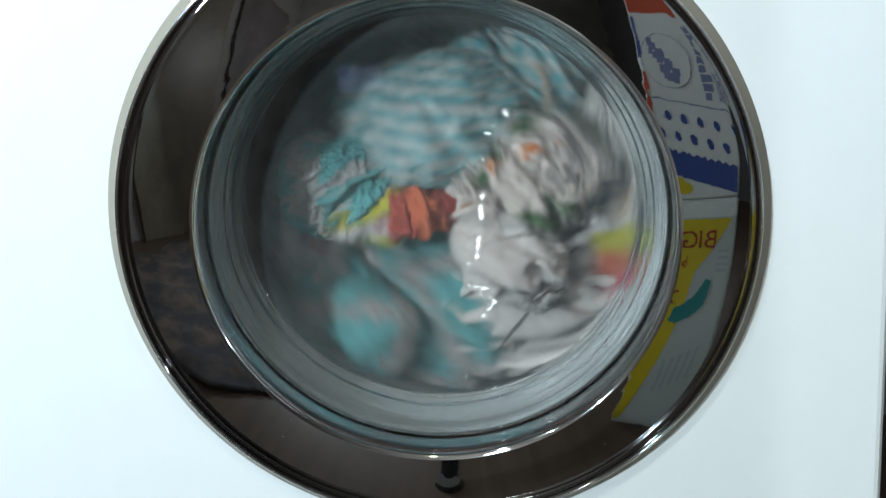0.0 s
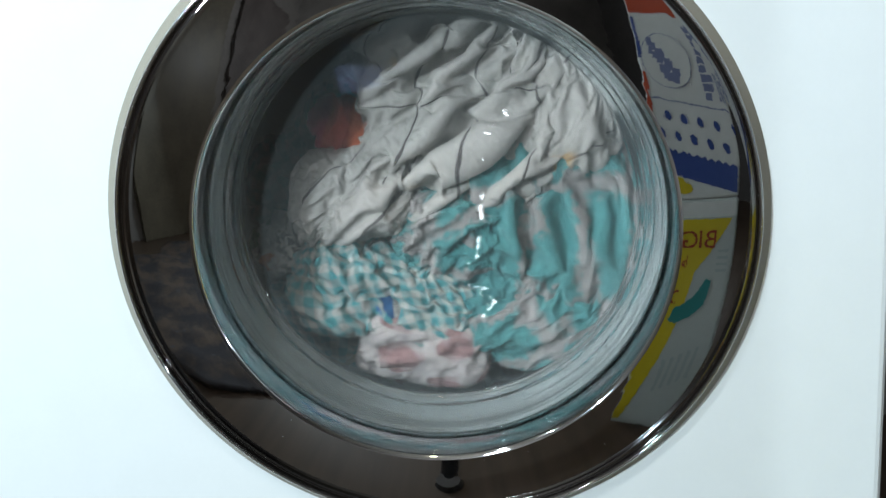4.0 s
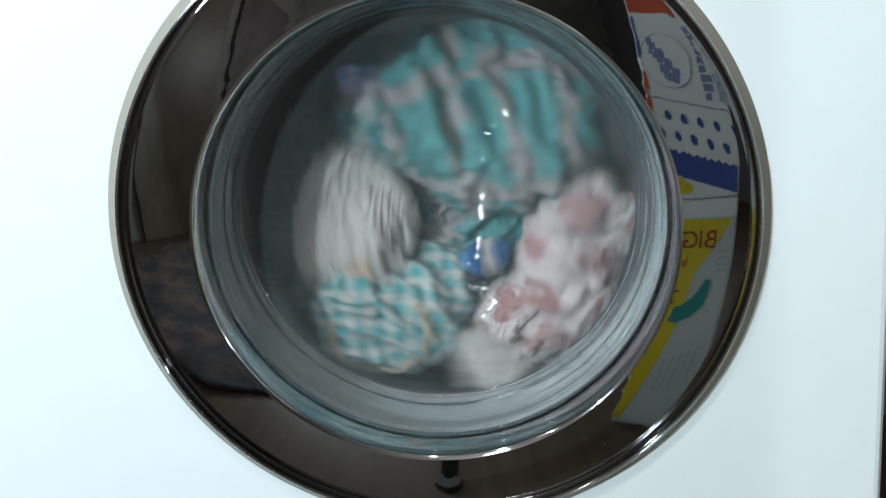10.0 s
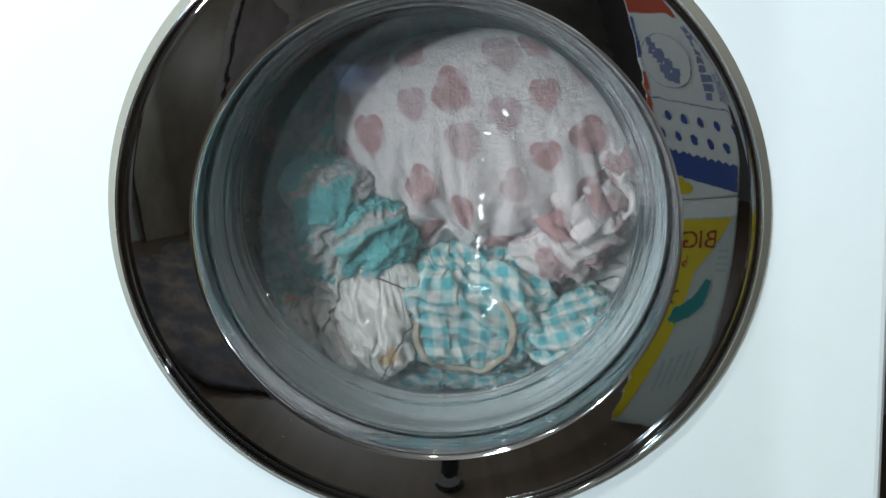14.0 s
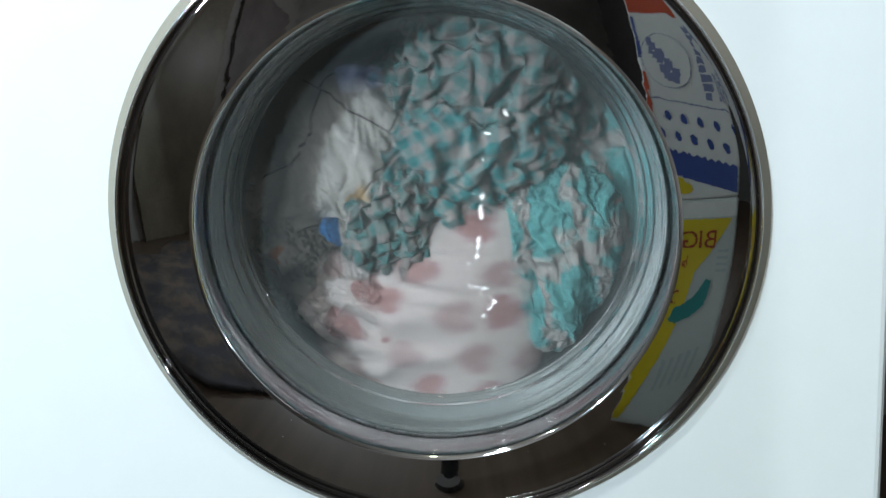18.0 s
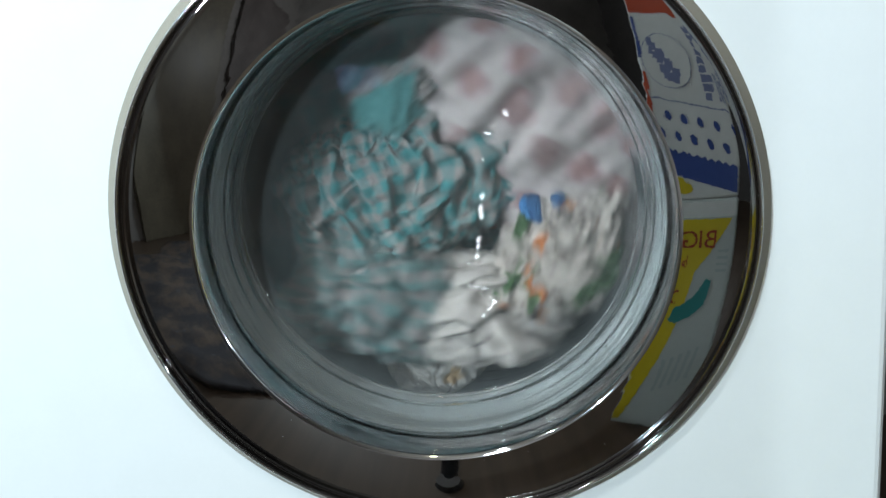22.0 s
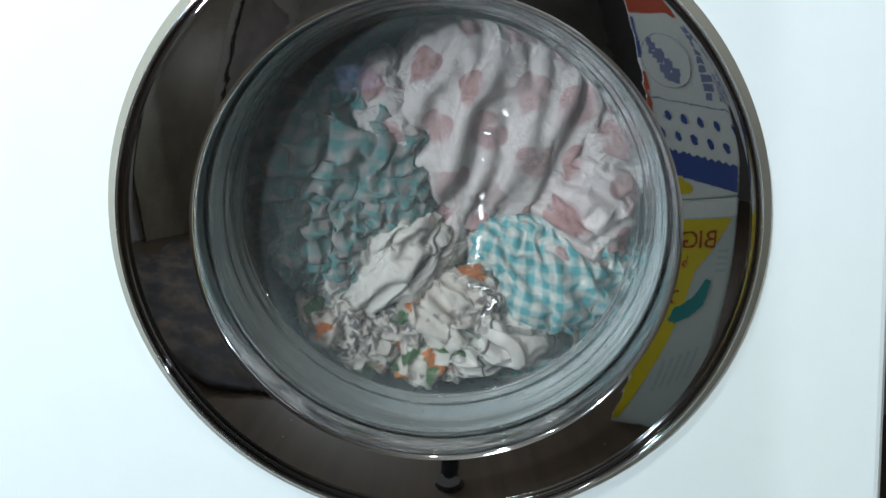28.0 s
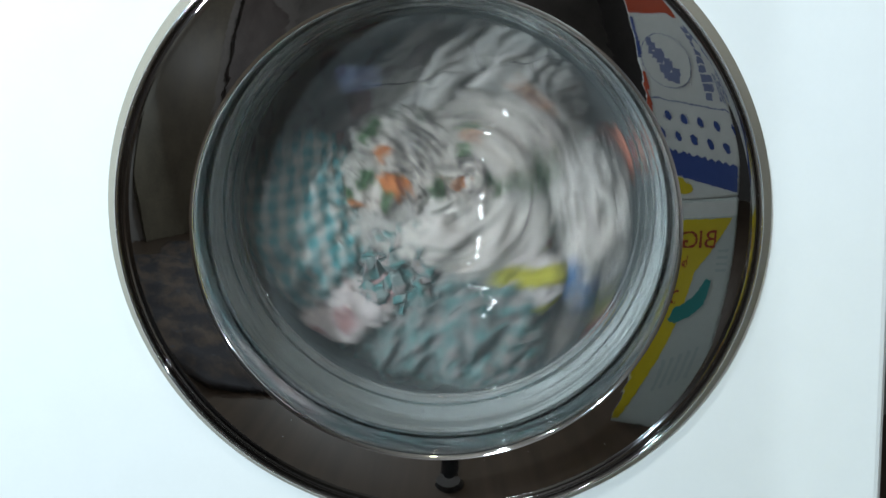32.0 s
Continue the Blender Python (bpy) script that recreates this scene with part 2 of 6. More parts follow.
RED, ORANGE, WHITE, YELLOW, BLUE = (0.33, 0.03, 0.06), (0.46, 0.11, 0.045), (0.55, 0.54, 0.53), (0.40, 0.40, 0.04), (0.02, 0.11, 0.28)
CLOTHS = {
    "hearts": hearts("hearts_terry", (0.62, 0.585, 0.58), (0.39, 0.235, 0.24), 0.050),
    "sheet": sheet("lined_sheet"),
    "teal": bands("teal_terry", (0.43, 0.42, 0.42), (0.105, 0.395, 0.41)),
    "check": gingham("bright_gingham", (0.54, 0.56, 0.54), (0.08, 0.36, 0.395), 0.0165),
    # duller copy of the deep check, greyed as in shade
    "muted": gingham("shaded_gingham", (0.30, 0.285, 0.285), (0.075, 0.225, 0.23), 0.0185),
    "deep": gingham("deep_gingham", (0.36, 0.345, 0.34), (0.045, 0.27, 0.29), 0.0220),
    "leaf": leaves("leaf_print"),
    "stripe": stripes("rainbow_stripes", [RED, WHITE, BLUE, WHITE, YELLOW, ORANGE], 0.15),
    "blue": stripes("blue_edge", [BLUE, WHITE, BLUE, (0.03, 0.2, 0.5)], 0.06),
    "red": stripes("red_edge", [(0.36, 0.06, 0.04), ORANGE, (0.30, 0.04, 0.03), (0.34, 0.03, 0.08)], 0.11),
    "yellow": stripes("yellow_edge", [YELLOW, WHITE, (0.5, 0.5, 0.04), WHITE], 0.09),
}

# ---- mesh helpers ----


def mesh_object(name, verts, faces, material, parent=None, label="", smooth=True):
    me = bpy.data.meshes.new(name)
    me.from_pydata([tuple(v) for v in verts], [], faces)
    me.update()
    if smooth:
        me.polygons.foreach_set("use_smooth", [True] * len(me.polygons))
    me.materials.append(material)
    ob = new(name, me)
    if parent is not None:
        ob.parent = parent
    if label:
        tagged(ob, label)
    return ob


def part(name, bm, material, parent=None, label="", smooth=False):
    """Links a bmesh as one mesh object under a thing or a part."""
    me = bpy.data.meshes.new(name)
    bm.normal_update()
    bm.to_mesh(me)
    bm.free()
    if smooth:
        me.polygons.foreach_set("use_smooth", [True] * len(me.polygons))
    me.materials.append(material)
    ob = new(name, me)
    if parent is not None:
        ob.parent = parent
    if label:
        tagged(ob, label)
    return ob


def box(sx, sy, sz, at=(0, 0, 0), bevel=0.0, segs=2):
    bm = bmesh.new()
    bmesh.ops.create_cube(bm, size=1)
    bmesh.ops.scale(bm, vec=(sx, sy, sz), verts=bm.verts)
    if bevel:
        bmesh.ops.bevel(bm, geom=bm.edges[:], offset=bevel, segments=segs, affect="EDGES", profile=0.5)
    bmesh.ops.translate(bm, vec=at, verts=bm.verts)
    return bm


def smooth_line(points, per=8):
    """A Catmull-Rom line through points (r, y)."""
    p = [np.array(q, float) for q in points]
    p = [2 * p[0] - p[1]] + p + [2 * p[-1] - p[-2]]
    out = []
    for i in range(1, len(p) - 2):
        for k in range(per):
            t = k / per
            a, b, c, d = p[i - 1], p[i], p[i + 1], p[i + 2]
            out.append(0.5 * (2 * b + (c - a) * t + (2 * a - 5 * b + 4 * c - d) * t * t + (3 * b - a - 3 * c + d) * t ** 3))
    out.append(p[-2])
    return out


def lathe(name, profile, material, parent=None, label="", segs=144, closed=False):
    """Turns a profile of (r, y) round the y axis; r 0 at an end closes it with a fan."""
    verts, faces, rings = [], [], []
    for r, y in profile:
        if r < 1e-6:
            rings.append([len(verts)])
            verts.append((0, y, 0))
        else:
            rings.append(list(range(len(verts), len(verts) + segs)))
            verts += [(r * math.cos(a), y, r * math.sin(a)) for a in (2 * math.pi * i / segs for i in range(segs))]
    pairs = list(zip(rings, rings[1:])) + ([(rings[-1], rings[0])] if closed else [])
    for a, b in pairs:
        for i in range(segs):
            j = (i + 1) % segs
            if len(a) == 1:
                faces.append((a[0], b[i], b[j]))
            elif len(b) == 1:
                faces.append((a[i], b[0], a[j]))
            else:
                faces.append((a[i], b[i], b[j], a[j]))
    ob = mesh_object(name, verts, faces, material, parent, label)
    bm = bmesh.new()
    bm.from_mesh(ob.data)
    bmesh.ops.recalc_face_normals(bm, faces=bm.faces)
    bm.to_mesh(ob.data)
    bm.free()
    return ob


def thing(name, place, label, category, group=""):
    ob = new(name)
    ob.location = place
    ob.empty_display_size = 0.05
    return tagged(ob, label, category, group)


# ---- the room ----


def room():
    x0, x1, y0, y1, h, t = -1.7, 1.9, -2.9, 0.72, 2.45, 0.1
    tagged(part("floor", box(x1 - x0 + 2 * t, y1 - y0 + 2 * t, t, ((x0 + x1) / 2, (y0 + y1) / 2, -t / 2)), FLOOR_WOOD), "dark brown wooden floor of a dim room", "floor", kind="structure")
    tagged(part("ceiling", box(x1 - x0 + 2 * t, y1 - y0 + 2 * t, t, ((x0 + x1) / 2, (y0 + y1) / 2, h + t / 2)), CEILING_PAINT), "dim painted ceiling above the washing machine", "ceiling", kind="structure")
    for name, sx, sy, at in (
        ("wall_north", x1 - x0 + 2 * t, t, ((x0 + x1) / 2, y1 + t / 2, h / 2)),
        ("wall_south", x1 - x0 + 2 * t, t, ((x0 + x1) / 2, y0 - t / 2, h / 2)),
        ("wall_west", t, y1 - y0, (x0 - t / 2, (y0 + y1) / 2, h / 2)),
        ("wall_east", t, y1 - y0, (x1 + t / 2, (y0 + y1) / 2, h / 2)),
    ):
        # east wall coloured nearly black so the ring's right edge mirrors dark
        dark = name == "wall_east"
        tagged(part(name, box(sx, sy, h, at), DARK_WALL if dark else WALL_PAINT), "wall of the room, coloured nearly black for the ring's reflection" if dark else "dim brown-grey painted wall of the room", "wall", kind="structure")

    # olive-brown slab added on the west wall, for a band the ring mirrors
    tagged(part("mirrored_slab_1", box(0.04, 0.82, 2.02, (x0 + 0.02, -1.15, 1.01), 0.004), OLIVE_SLAB), "plain olive-brown slab added on the wall for the ring's reflection", "door", kind="structure")
    # darker slab added beside it, to darken the wall that the ring mirrors
    tagged(part("mirrored_slab_2", box(0.04, 0.90, 2.02, (x0 + 0.02, -2.16, 1.01), 0.004), DARK_SLAB), "plain dark brown slab added on the wall to darken its reflection", "door", kind="structure")


room()

# ---- the washing machine ----


def ring_hole_panel(left, right, bottom, top, radius, thick, segs=144):
    """A panel in the xz plane with a round hole at the origin, its edges turned back."""
    verts, faces = [], []

    def edge(a):
        c, s = math.cos(a), math.sin(a)
        k = min((right if c > 0 else -left) / abs(c) if abs(c) > 1e-9 else 1e9, (top if s > 0 else -bottom) / abs(s) if abs(s) > 1e-9 else 1e9)
        return k * c, k * s

    angles = sorted([2 * math.pi * i / segs for i in range(segs)] + [math.atan2(z, x) % (2 * math.pi) for x in (right, left) for z in (top, bottom)])
    m = len(angles)
    b = 0.006
    for a in angles:
        ex, ez = edge(a)
        inx, inz = ex - math.copysign(min(b, abs(ex)), ex) * (abs(ex - right) < 1e-6 or abs(ex - left) < 1e-6), ez - math.copysign(min(b, abs(ez)), ez) * (abs(ez - top) < 1e-6 or abs(ez - bottom) < 1e-6)
        c, s = math.cos(a), math.sin(a)
        mid = lambda f: (inx * f + ex * (1 - f), inz * f + ez * (1 - f))
        rows = [(radius * c, thick, radius * s), (radius * c, 0.0, radius * s), (inx, 0.0, inz)]
        for f, y in ((0.5, 0.0008), (0.15, 0.003), (0.0, b)):
            rows.append((mid(f)[0], y, mid(f)[1]))
        rows.append((ex, thick, ez))
        verts += rows
    k = 7
    for i in range(m):
        j = (i + 1) % m
        for q in range(k - 1):
            faces.append((i * k + q, j * k + q, j * k + q + 1, i * k + q + 1))
    return verts, faces


def washing_machine():
    wm = thing("washing_machine", (0, 0, ZC), "white enamelled front-loading washing machine standing on the floor", "washing machine")
    left, right, bottom, top = -0.340, 0.2985, -ZC + 0.02, 0.42
    wide, mid = right - left, (right + left) / 2
    v, f = ring_hole_panel(left, right, bottom, top, 0.205, 0.025)
    front = mesh_object("front_panel", v, f, ENAMEL, wm, "glossy white front panel", smooth=False)
    bm = bmesh.new()
    bm.from_mesh(front.data)
    bmesh.ops.recalc_face_normals(bm, faces=bm.faces)
    bm.to_mesh(front.data)
    bm.free()
    for sx in (left + 0.008, right - 0.008):
        part("side_panel", box(0.012, 0.55, top - bottom, (sx, 0.302, (top + bottom) / 2)), ENAMEL, wm)
    part("top_panel", box(wide - 0.03, 0.55, 0.02, (mid, 0.302, top - 0.012)), ENAMEL, wm)
    part("back_panel", box(wide - 0.03, 0.012, top - bottom - 0.03, (mid, 0.585, (top + bottom) / 2)), SIDE_STEEL, wm)
    for sx in (-1, 1):
        for y in (0.06, 0.52):
            part("foot", box(0.05, 0.05, 0.02, (mid + sx * 0.26, y, bottom - 0.01), 0.004), DARK_PLASTIC, wm)
    # grey rubber gasket between door and drum
    gasket = [(0.205, 0.02), (0.195, 0.022), (0.178, 0.020), (0.162, 0.024), (0.160, 0.032), (0.166, 0.042), (0.162, 0.052), (0.154, 0.056), (0.152, 0.064), (0.158, 0.078), (0.175, 0.092)]
    lathe("gasket", smooth_line(gasket, 5), RUBBER, wm, "grey folded rubber door gasket")
    tub = [(0.176, 0.086), (0.262, 0.086), (0.262, 0.46), (0.0, 0.46)]
    lathe("tub", tub, DARK_PLASTIC, wm)
    return wm


washing_machine()


def door():
    d = thing("washing_machine_door", (0, 0, ZC), "round closed washing machine door with dark chrome ring and glass bowl", "door")
    bezel = [(0.2202, 0.004), (0.2199, 0.0012), (0.2188, -0.0010), (0.2160, -0.0044), (0.2132, -0.0078)]
    lathe("bezel", smooth_line(bezel, 4), BEZEL_SATIN, d, "satin bronze-grey outer bezel", 192)
    crest = [(0.2132, -0.0076), (0.2128, -0.0088), (0.2118, -0.0094), (0.2108, -0.0088), (0.2103, -0.0070)]
    lathe("crest", smooth_line(crest, 4), LIP_CHROME, d, "thin bright chrome crest line", 192)
    ring = [(0.2103, -0.0070), (0.2096, -0.0044), (0.2086, -0.0046)]
    ring += [(0.1612 + q, -0.0236 + 0.345 * q + 1.5 * q * q) for q in (0.0450, 0.0400, 0.0300, 0.0200, 0.0100, 0.0030, 0.0005, -0.0016)]
    lathe("chrome_ring", smooth_line(ring, 10), RING_CHROME, d, "wide mirror-like dark chrome ring", 256)
    bead = [(0.1596, -0.02415), (0.1587, -0.0237), (0.1577, -0.0230), (0.1570, -0.0222), (0.1565, -0.0212)]
    lathe("bead", smooth_line(bead, 8), LIP_CHROME, d, "thin polished bead round the lip", 256)
    lip = [(0.1565, -0.0212), (0.1558, -0.0190), (0.1550, -0.0140), (0.1545, -0.0070), (0.1541, 0.0060)]
    lathe("lip", smooth_line(lip, 6), LIP_STEEL, d, "polished grey lip sloping in to the glass", 256)
    back = [(0.2190, 0.006), (0.2000, 0.012), (0.1700, 0.010), (0.1600, 0.012), (0.1555, 0.006)]
    lathe("back_frame", smooth_line(back, 4), DARK_PLASTIC, d, "black inner door frame")
    # the bowl: its inner and outer skin, one closed profile
    inner = smooth_line([(0.1538, 0.0010), (0.1522, 0.0025), (0.1502, 0.0068), (0.1478, 0.0112), (0.1454, 0.0158), (0.1428, 0.0204), (0.1402, 0.0250), (0.1368, 0.0295), (0.1300, 0.0325), (0.0900, 0.0385), (0.0450, 0.0425)], 12)
    still = inner
    # fine turned ridges on the rim
    inner = [(r, y + (0.00036 * math.sin(2 * math.pi * r / 0.0050) + 0.00008 * math.sin(2 * math.pi * r / 0.0023)) * (0.1375 < r < 0.1525)) for r, y in inner]
    outer = smooth_line([(0.0450, 0.0475), (0.0900, 0.0435), (0.1310, 0.0378), (0.1410, 0.0345), (0.1456, 0.0260), (0.1508, 0.0150), (0.1549, 0.0080), (0.1552, 0.0030)], 6)
    bowl = lathe("glass_bowl", [(0.0, 0.0438)] + inner[::-1] + outer[::-1] + [(0.0, 0.0488)], GLASS, d, "thick clear glass bowl with moulded rings", 192)
    bowl.visible_shadow = False
    film = lathe("haze_film", [(0.0, 0.0426)] + [(r - 0.0003, y - 0.0012) for r, y in still[::-1] if r < 0.1530], FILM, d, "thin milky film put over the glass for haze", 192)
    film.visible_shadow = False
    bowl.data.materials.append(GLASS_RIM)
    for f in bowl.data.polygons:
        c = f.center
        if math.hypot(c[0], c[2]) > 0.1385:
            f.material_index = 1
    return d


door()


def drum():
    d = thing("drum", (0, 0.1, ZC), "perforated stainless steel washing drum turning behind the glass", "drum")
    shell = [(0.172, -0.004), (0.176, 0.004), (0.235, 0.012), (0.245, 0.03), (0.247, 0.17), (0.245, 0.31), (0.235, 0.335), (0.12, 0.342), (0.0, 0.345)]
    lathe("shell", smooth_line(shell, 4), DRUM_STEEL, d, "dull perforated steel shell")
    for k in range(3):
        a = 120 * k
        bm = box(0.05, 0.24, 0.045, (0, 0.17, -0.228), 0.018, 3)
        bmesh.ops.rotate(bm, cent=(0, 0, 0), matrix=Matrix.Rotation(radians(a), 3, "Y"), verts=bm.verts)
        part("lifter", bm, DRUM_STEEL, d, smooth=True)
    # perforation: dark round holes in rows
    verts, faces = [], []
    for iy in range(12):
        for ia in range(64):
            a, y = 2 * math.pi * (ia + 0.5 * (iy % 2)) / 64, 0.035 + iy * 0.0235
            base = len(verts)
            for q in range(6):
                da, dy = 0.0035 * math.cos(q * math.pi / 3) / 0.244, 0.0035 * math.sin(q * math.pi / 3)
                verts.append((0.2425 * math.cos(a + da), y + dy, 0.2425 * math.sin(a + da)))
            faces.append(tuple(range(base, base + 6)))
    tagged(mesh_object("perforation", verts, faces, DARK_PLASTIC, d, "rows of small round holes", smooth=False), kind="stuff")
    return d


DRUM = drum()

# ---- the laundry: each cloth is one thing of stiff crumpled pieces that tumble ----


def sphere_grid(n):
    """Unit directions and quads of a cube blown up to a sphere."""
    verts, faces, seen = [], [], {}
    for axis in range(3):
        for sign in (-1, 1):
            grid = {}
            for i in range(n + 1):
                for j in range(n + 1):
                    p = [0.0, 0.0, 0.0]
                    p[axis] = sign
                    p[(axis + 1) % 3] = math.tan((2 * i / n - 1) * math.pi / 4)
                    p[(axis + 2) % 3] = math.tan((2 * j / n - 1) * math.pi / 4)
                    key = tuple(round(c, 5) for c in p)
                    if key not in seen:
                        seen[key] = len(verts)
                        verts.append(p)
                    grid[i, j] = seen[key]
            for i in range(n):
                for j in range(n):
                    q = (grid[i, j], grid[i + 1, j], grid[i + 1, j + 1], grid[i, j + 1])
                    faces.append(q if sign > 0 else q[::-1])
    v = np.array(verts)
    return v / np.linalg.norm(v, axis=1)[:, None], faces


class Weave:
    """A closed grid of threads: directions, quads and, for each knot, its neighbours along the threads and across them."""

    def __init__(self, n):
        self.dirs, self.quads = sphere_grid(n)
        count = len(self.dirs)
        near, far = [set() for _ in range(count)], [set() for _ in range(count)]
        for a, b, c, d in self.quads:
            for p, q in ((a, b), (b, c), (c, d), (d, a)):
                near[p].add(q), near[q].add(p)
            far[a].add(c), far[c].add(a), far[b].add(d), far[d].add(b)
        self.near, self.far = self.table(near), self.table(far)

    def table(self, sets):
        return np.array([(sorted(q) + [i] * 4)[:4] for i, q in enumerate(sets)])


FINE, COARSE = Weave(40), Weave(28)


def waves(rng, q, length, count=7):
    """Smooth noise at the points q (N x 3): a sum of slanted sine waves, about -1 to 1."""
    out = np.zeros(len(q))
    for _ in range(count):
        k = rng.normal(size=3)
        k *= 2 * math.pi / (length * rng.uniform(0.7, 1.6)) / np.linalg.norm(k)
        out += np.sin(q @ k + rng.uniform(0, 6.28))
    return out / math.sqrt(count) * 0.9


# how each cloth crumples: slack across its folds, slack along them, stiffness
SLACK = {"hearts": (0.60, 0.25, 0.04), "teal": (0.75, 0.40, 0.04), "sheet": (1.25, 0.50, 0.02), "check": (0.70, 0.35, 0.03), "muted": (1.40, 0.95, 0.015), "deep": (1.90, 1.50, 0.01), "leaf": (1.20, 0.80, 0.01)}

FLUFF = {"teal": 0.0011, "hearts": 0.0003}     # uneven pile


def crumple(weave, x, body, n, side, across, slack, stiff, depth, loose):
    """Let a cloth that is too large for its bunch buckle until its threads have their true length.
    slack: extra length (across folds, along folds) at each knot; depth: how far folds sink in; loose: how far they slide."""
    x = x.astype(np.float32)
    ref, nn = body.astype(np.float32), n.astype(np.float32)
    ties = []
    for nb in (weave.near, weave.far):
        edge = ref[nb] - ref[:, None]
        size = np.linalg.norm(edge, axis=2)
        size[size < 1e-7] = 1e-7
        cs, ca = (edge @ side) / size, (edge @ across) / size
        more = cs ** 2 * (slack[0][:, None] + slack[0][nb]) / 2 + ca ** 2 * (slack[1][:, None] + slack[1][nb]) / 2
        ties.append((nb, size.astype(np.float32), (size * more).astype(np.float32), (nb != np.arange(len(x))[:, None]).astype(np.float32)))
    near = weave.near
    speed = np.zeros_like(x)
    rounds = 150
    for k in range(rounds):
        # the cloth grows slowly, so that long folds deepen before short ones can form
        grown = min(1.0, 0.25 + k / 110)
        push = np.zeros_like(x)
        for (nb, first, extra, live), w in zip(ties, (0.30, 0.12)):
            rest = first + grown * extra
            gap = x[nb] - x[:, None]
            size = np.sqrt(np.einsum("ijk,ijk->ij", gap, gap)) + 1e-9
            push += w * np.einsum("ijk,ij->ik", gap, (1 - rest / size) * live)
        if k % 2:
            mean = (x[near[:, 0]] + x[near[:, 1]] + x[near[:, 2]] + x[near[:, 3]]) / 4
            push += (stiff + 0.30 * (1 - grown)) * (mean - x)
        speed = 0.80 * speed + push
        if k > rounds - 15:
            speed *= 0.3
        x = x + speed
        off = x - ref
        out = np.einsum("ij,ij->i", off, nn)
        flat = off - out[:, None] * nn
        span = np.sqrt(np.einsum("ij,ij->i", flat, flat)) + 1e-9
        flat *= np.minimum(1, loose / span)[:, None]
        x = ref + flat + np.clip(out, -depth, depth * 0.35)[:, None] * nn
    return x.astype(float)


def cloth_piece(name, width, height, depth, seed, kind, parent, fold=0.032, crease=0.0065, swirl=3.2, lie=None, cross=1.0, dome=False, ease=1.0, label=""):
    """A crumpled bunch of cloth: a soft flattened body whose skin, cut too large, buckles into folds."""
    rng = np.random.default_rng(seed)
    weave = FINE if max(width, height) > 0.085 else COARSE
    d = weave.dirs
    half = np.array([width, depth, height]) / 2
    # soft box rather than an egg, with an uneven outline
    p = np.sign(d) * np.abs(d) ** np.array([0.86, 0.8, 0.86])
    body = p * half
    big = min(width, height)
    body = body * (1 + 0.14 * waves(rng, body, big * 0.9))[:, None]
    n = d / half
    n /= np.linalg.norm(n, axis=1)[:, None]
    warp = waves(rng, body, 0.16, 5), waves(rng, body, 0.13, 5), waves(rng, body, 0.07)
    a = rng.uniform(0, math.pi) if lie is None else lie
    side = np.array([math.cos(a), 0.0, math.sin(a)])
    across = np.array([-math.sin(a), 0.0, math.cos(a)])
    main = math.pi * (body @ side + 0.5 * body[:, 1]) / fold + swirl * warp[0] + 0.9 * warp[2]
    total = np.zeros(len(d))
    mask = np.clip(0.65 + 0.55 * waves(rng, body, 0.09), 0.15, 1.2)
    calm = np.ones(len(d))
    if dome:
        # drawn tight over the bunch at the top, gathered below
        calm = np.clip(0.50 - 1.5 * body[:, 2] / half[2], 0.03, 1.7)
    for phase, amp in ((main, crease), (1.9 * main + 1.6 * warp[1] + 1.0, crease * 0.4), (math.pi * (body @ across) / (fold * 1.2) + 3.6 * warp[1] + 2.2 * warp[2], crease * 0.5 * cross)):
        total += amp * (np.abs(np.sin(phase)) - 0.7) * mask * calm
    s0, s1, stiff = SLACK.get(kind, SLACK["check"])
    s0, s1 = s0 * ease, s1 * ease
    give = np.clip(0.8 + 0.5 * waves(rng, body, 0.10), 0.3, 1.5) * calm
    verts = crumple(weave, body + n * total[:, None], body, n, side, across, (s0 * give, s1 * give * (0.4 + 0.6 * cross)), stiff, 0.70 * fold + 0.5 * crease, 0.65 * fold)
    if kind in FLUFF:
        verts = verts + n * (FLUFF[kind] * rng.normal(size=len(d)))[:, None]
    ob = mesh_object(name, verts, weave.quads, CLOTHS[kind], parent, label)
    sub = ob.modifiers.new("round", "SUBSURF")
    sub.levels = sub.render_levels = 1
    # cloth coordinates: flat over the front, running on over the edges
    wrap = 1 + 0.35 * (1 - np.abs(n[:, 1]))
    u = (body @ side) * wrap * (1 + 0.6 * s0) + 0.006 * warp[0]
    w = (body @ across) * wrap * (1 + 0.6 * s1) + 0.006 * warp[1]
    spin = rng.uniform(-0.5, 0.5) + (0 if lie is None else lie)
    uv = np.stack([u * math.cos(spin) - w * math.sin(spin) + rng.uniform(0, 3), u * math.sin(spin) + w * math.cos(spin) + rng.uniform(0, 3), np.zeros(len(u))], 1)
    at = ob.data.attributes.new("cloth", "FLOAT_VECTOR", "POINT")
    at.data.foreach_set("vector", uv.astype(np.float32).ravel())
    return ob


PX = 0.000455


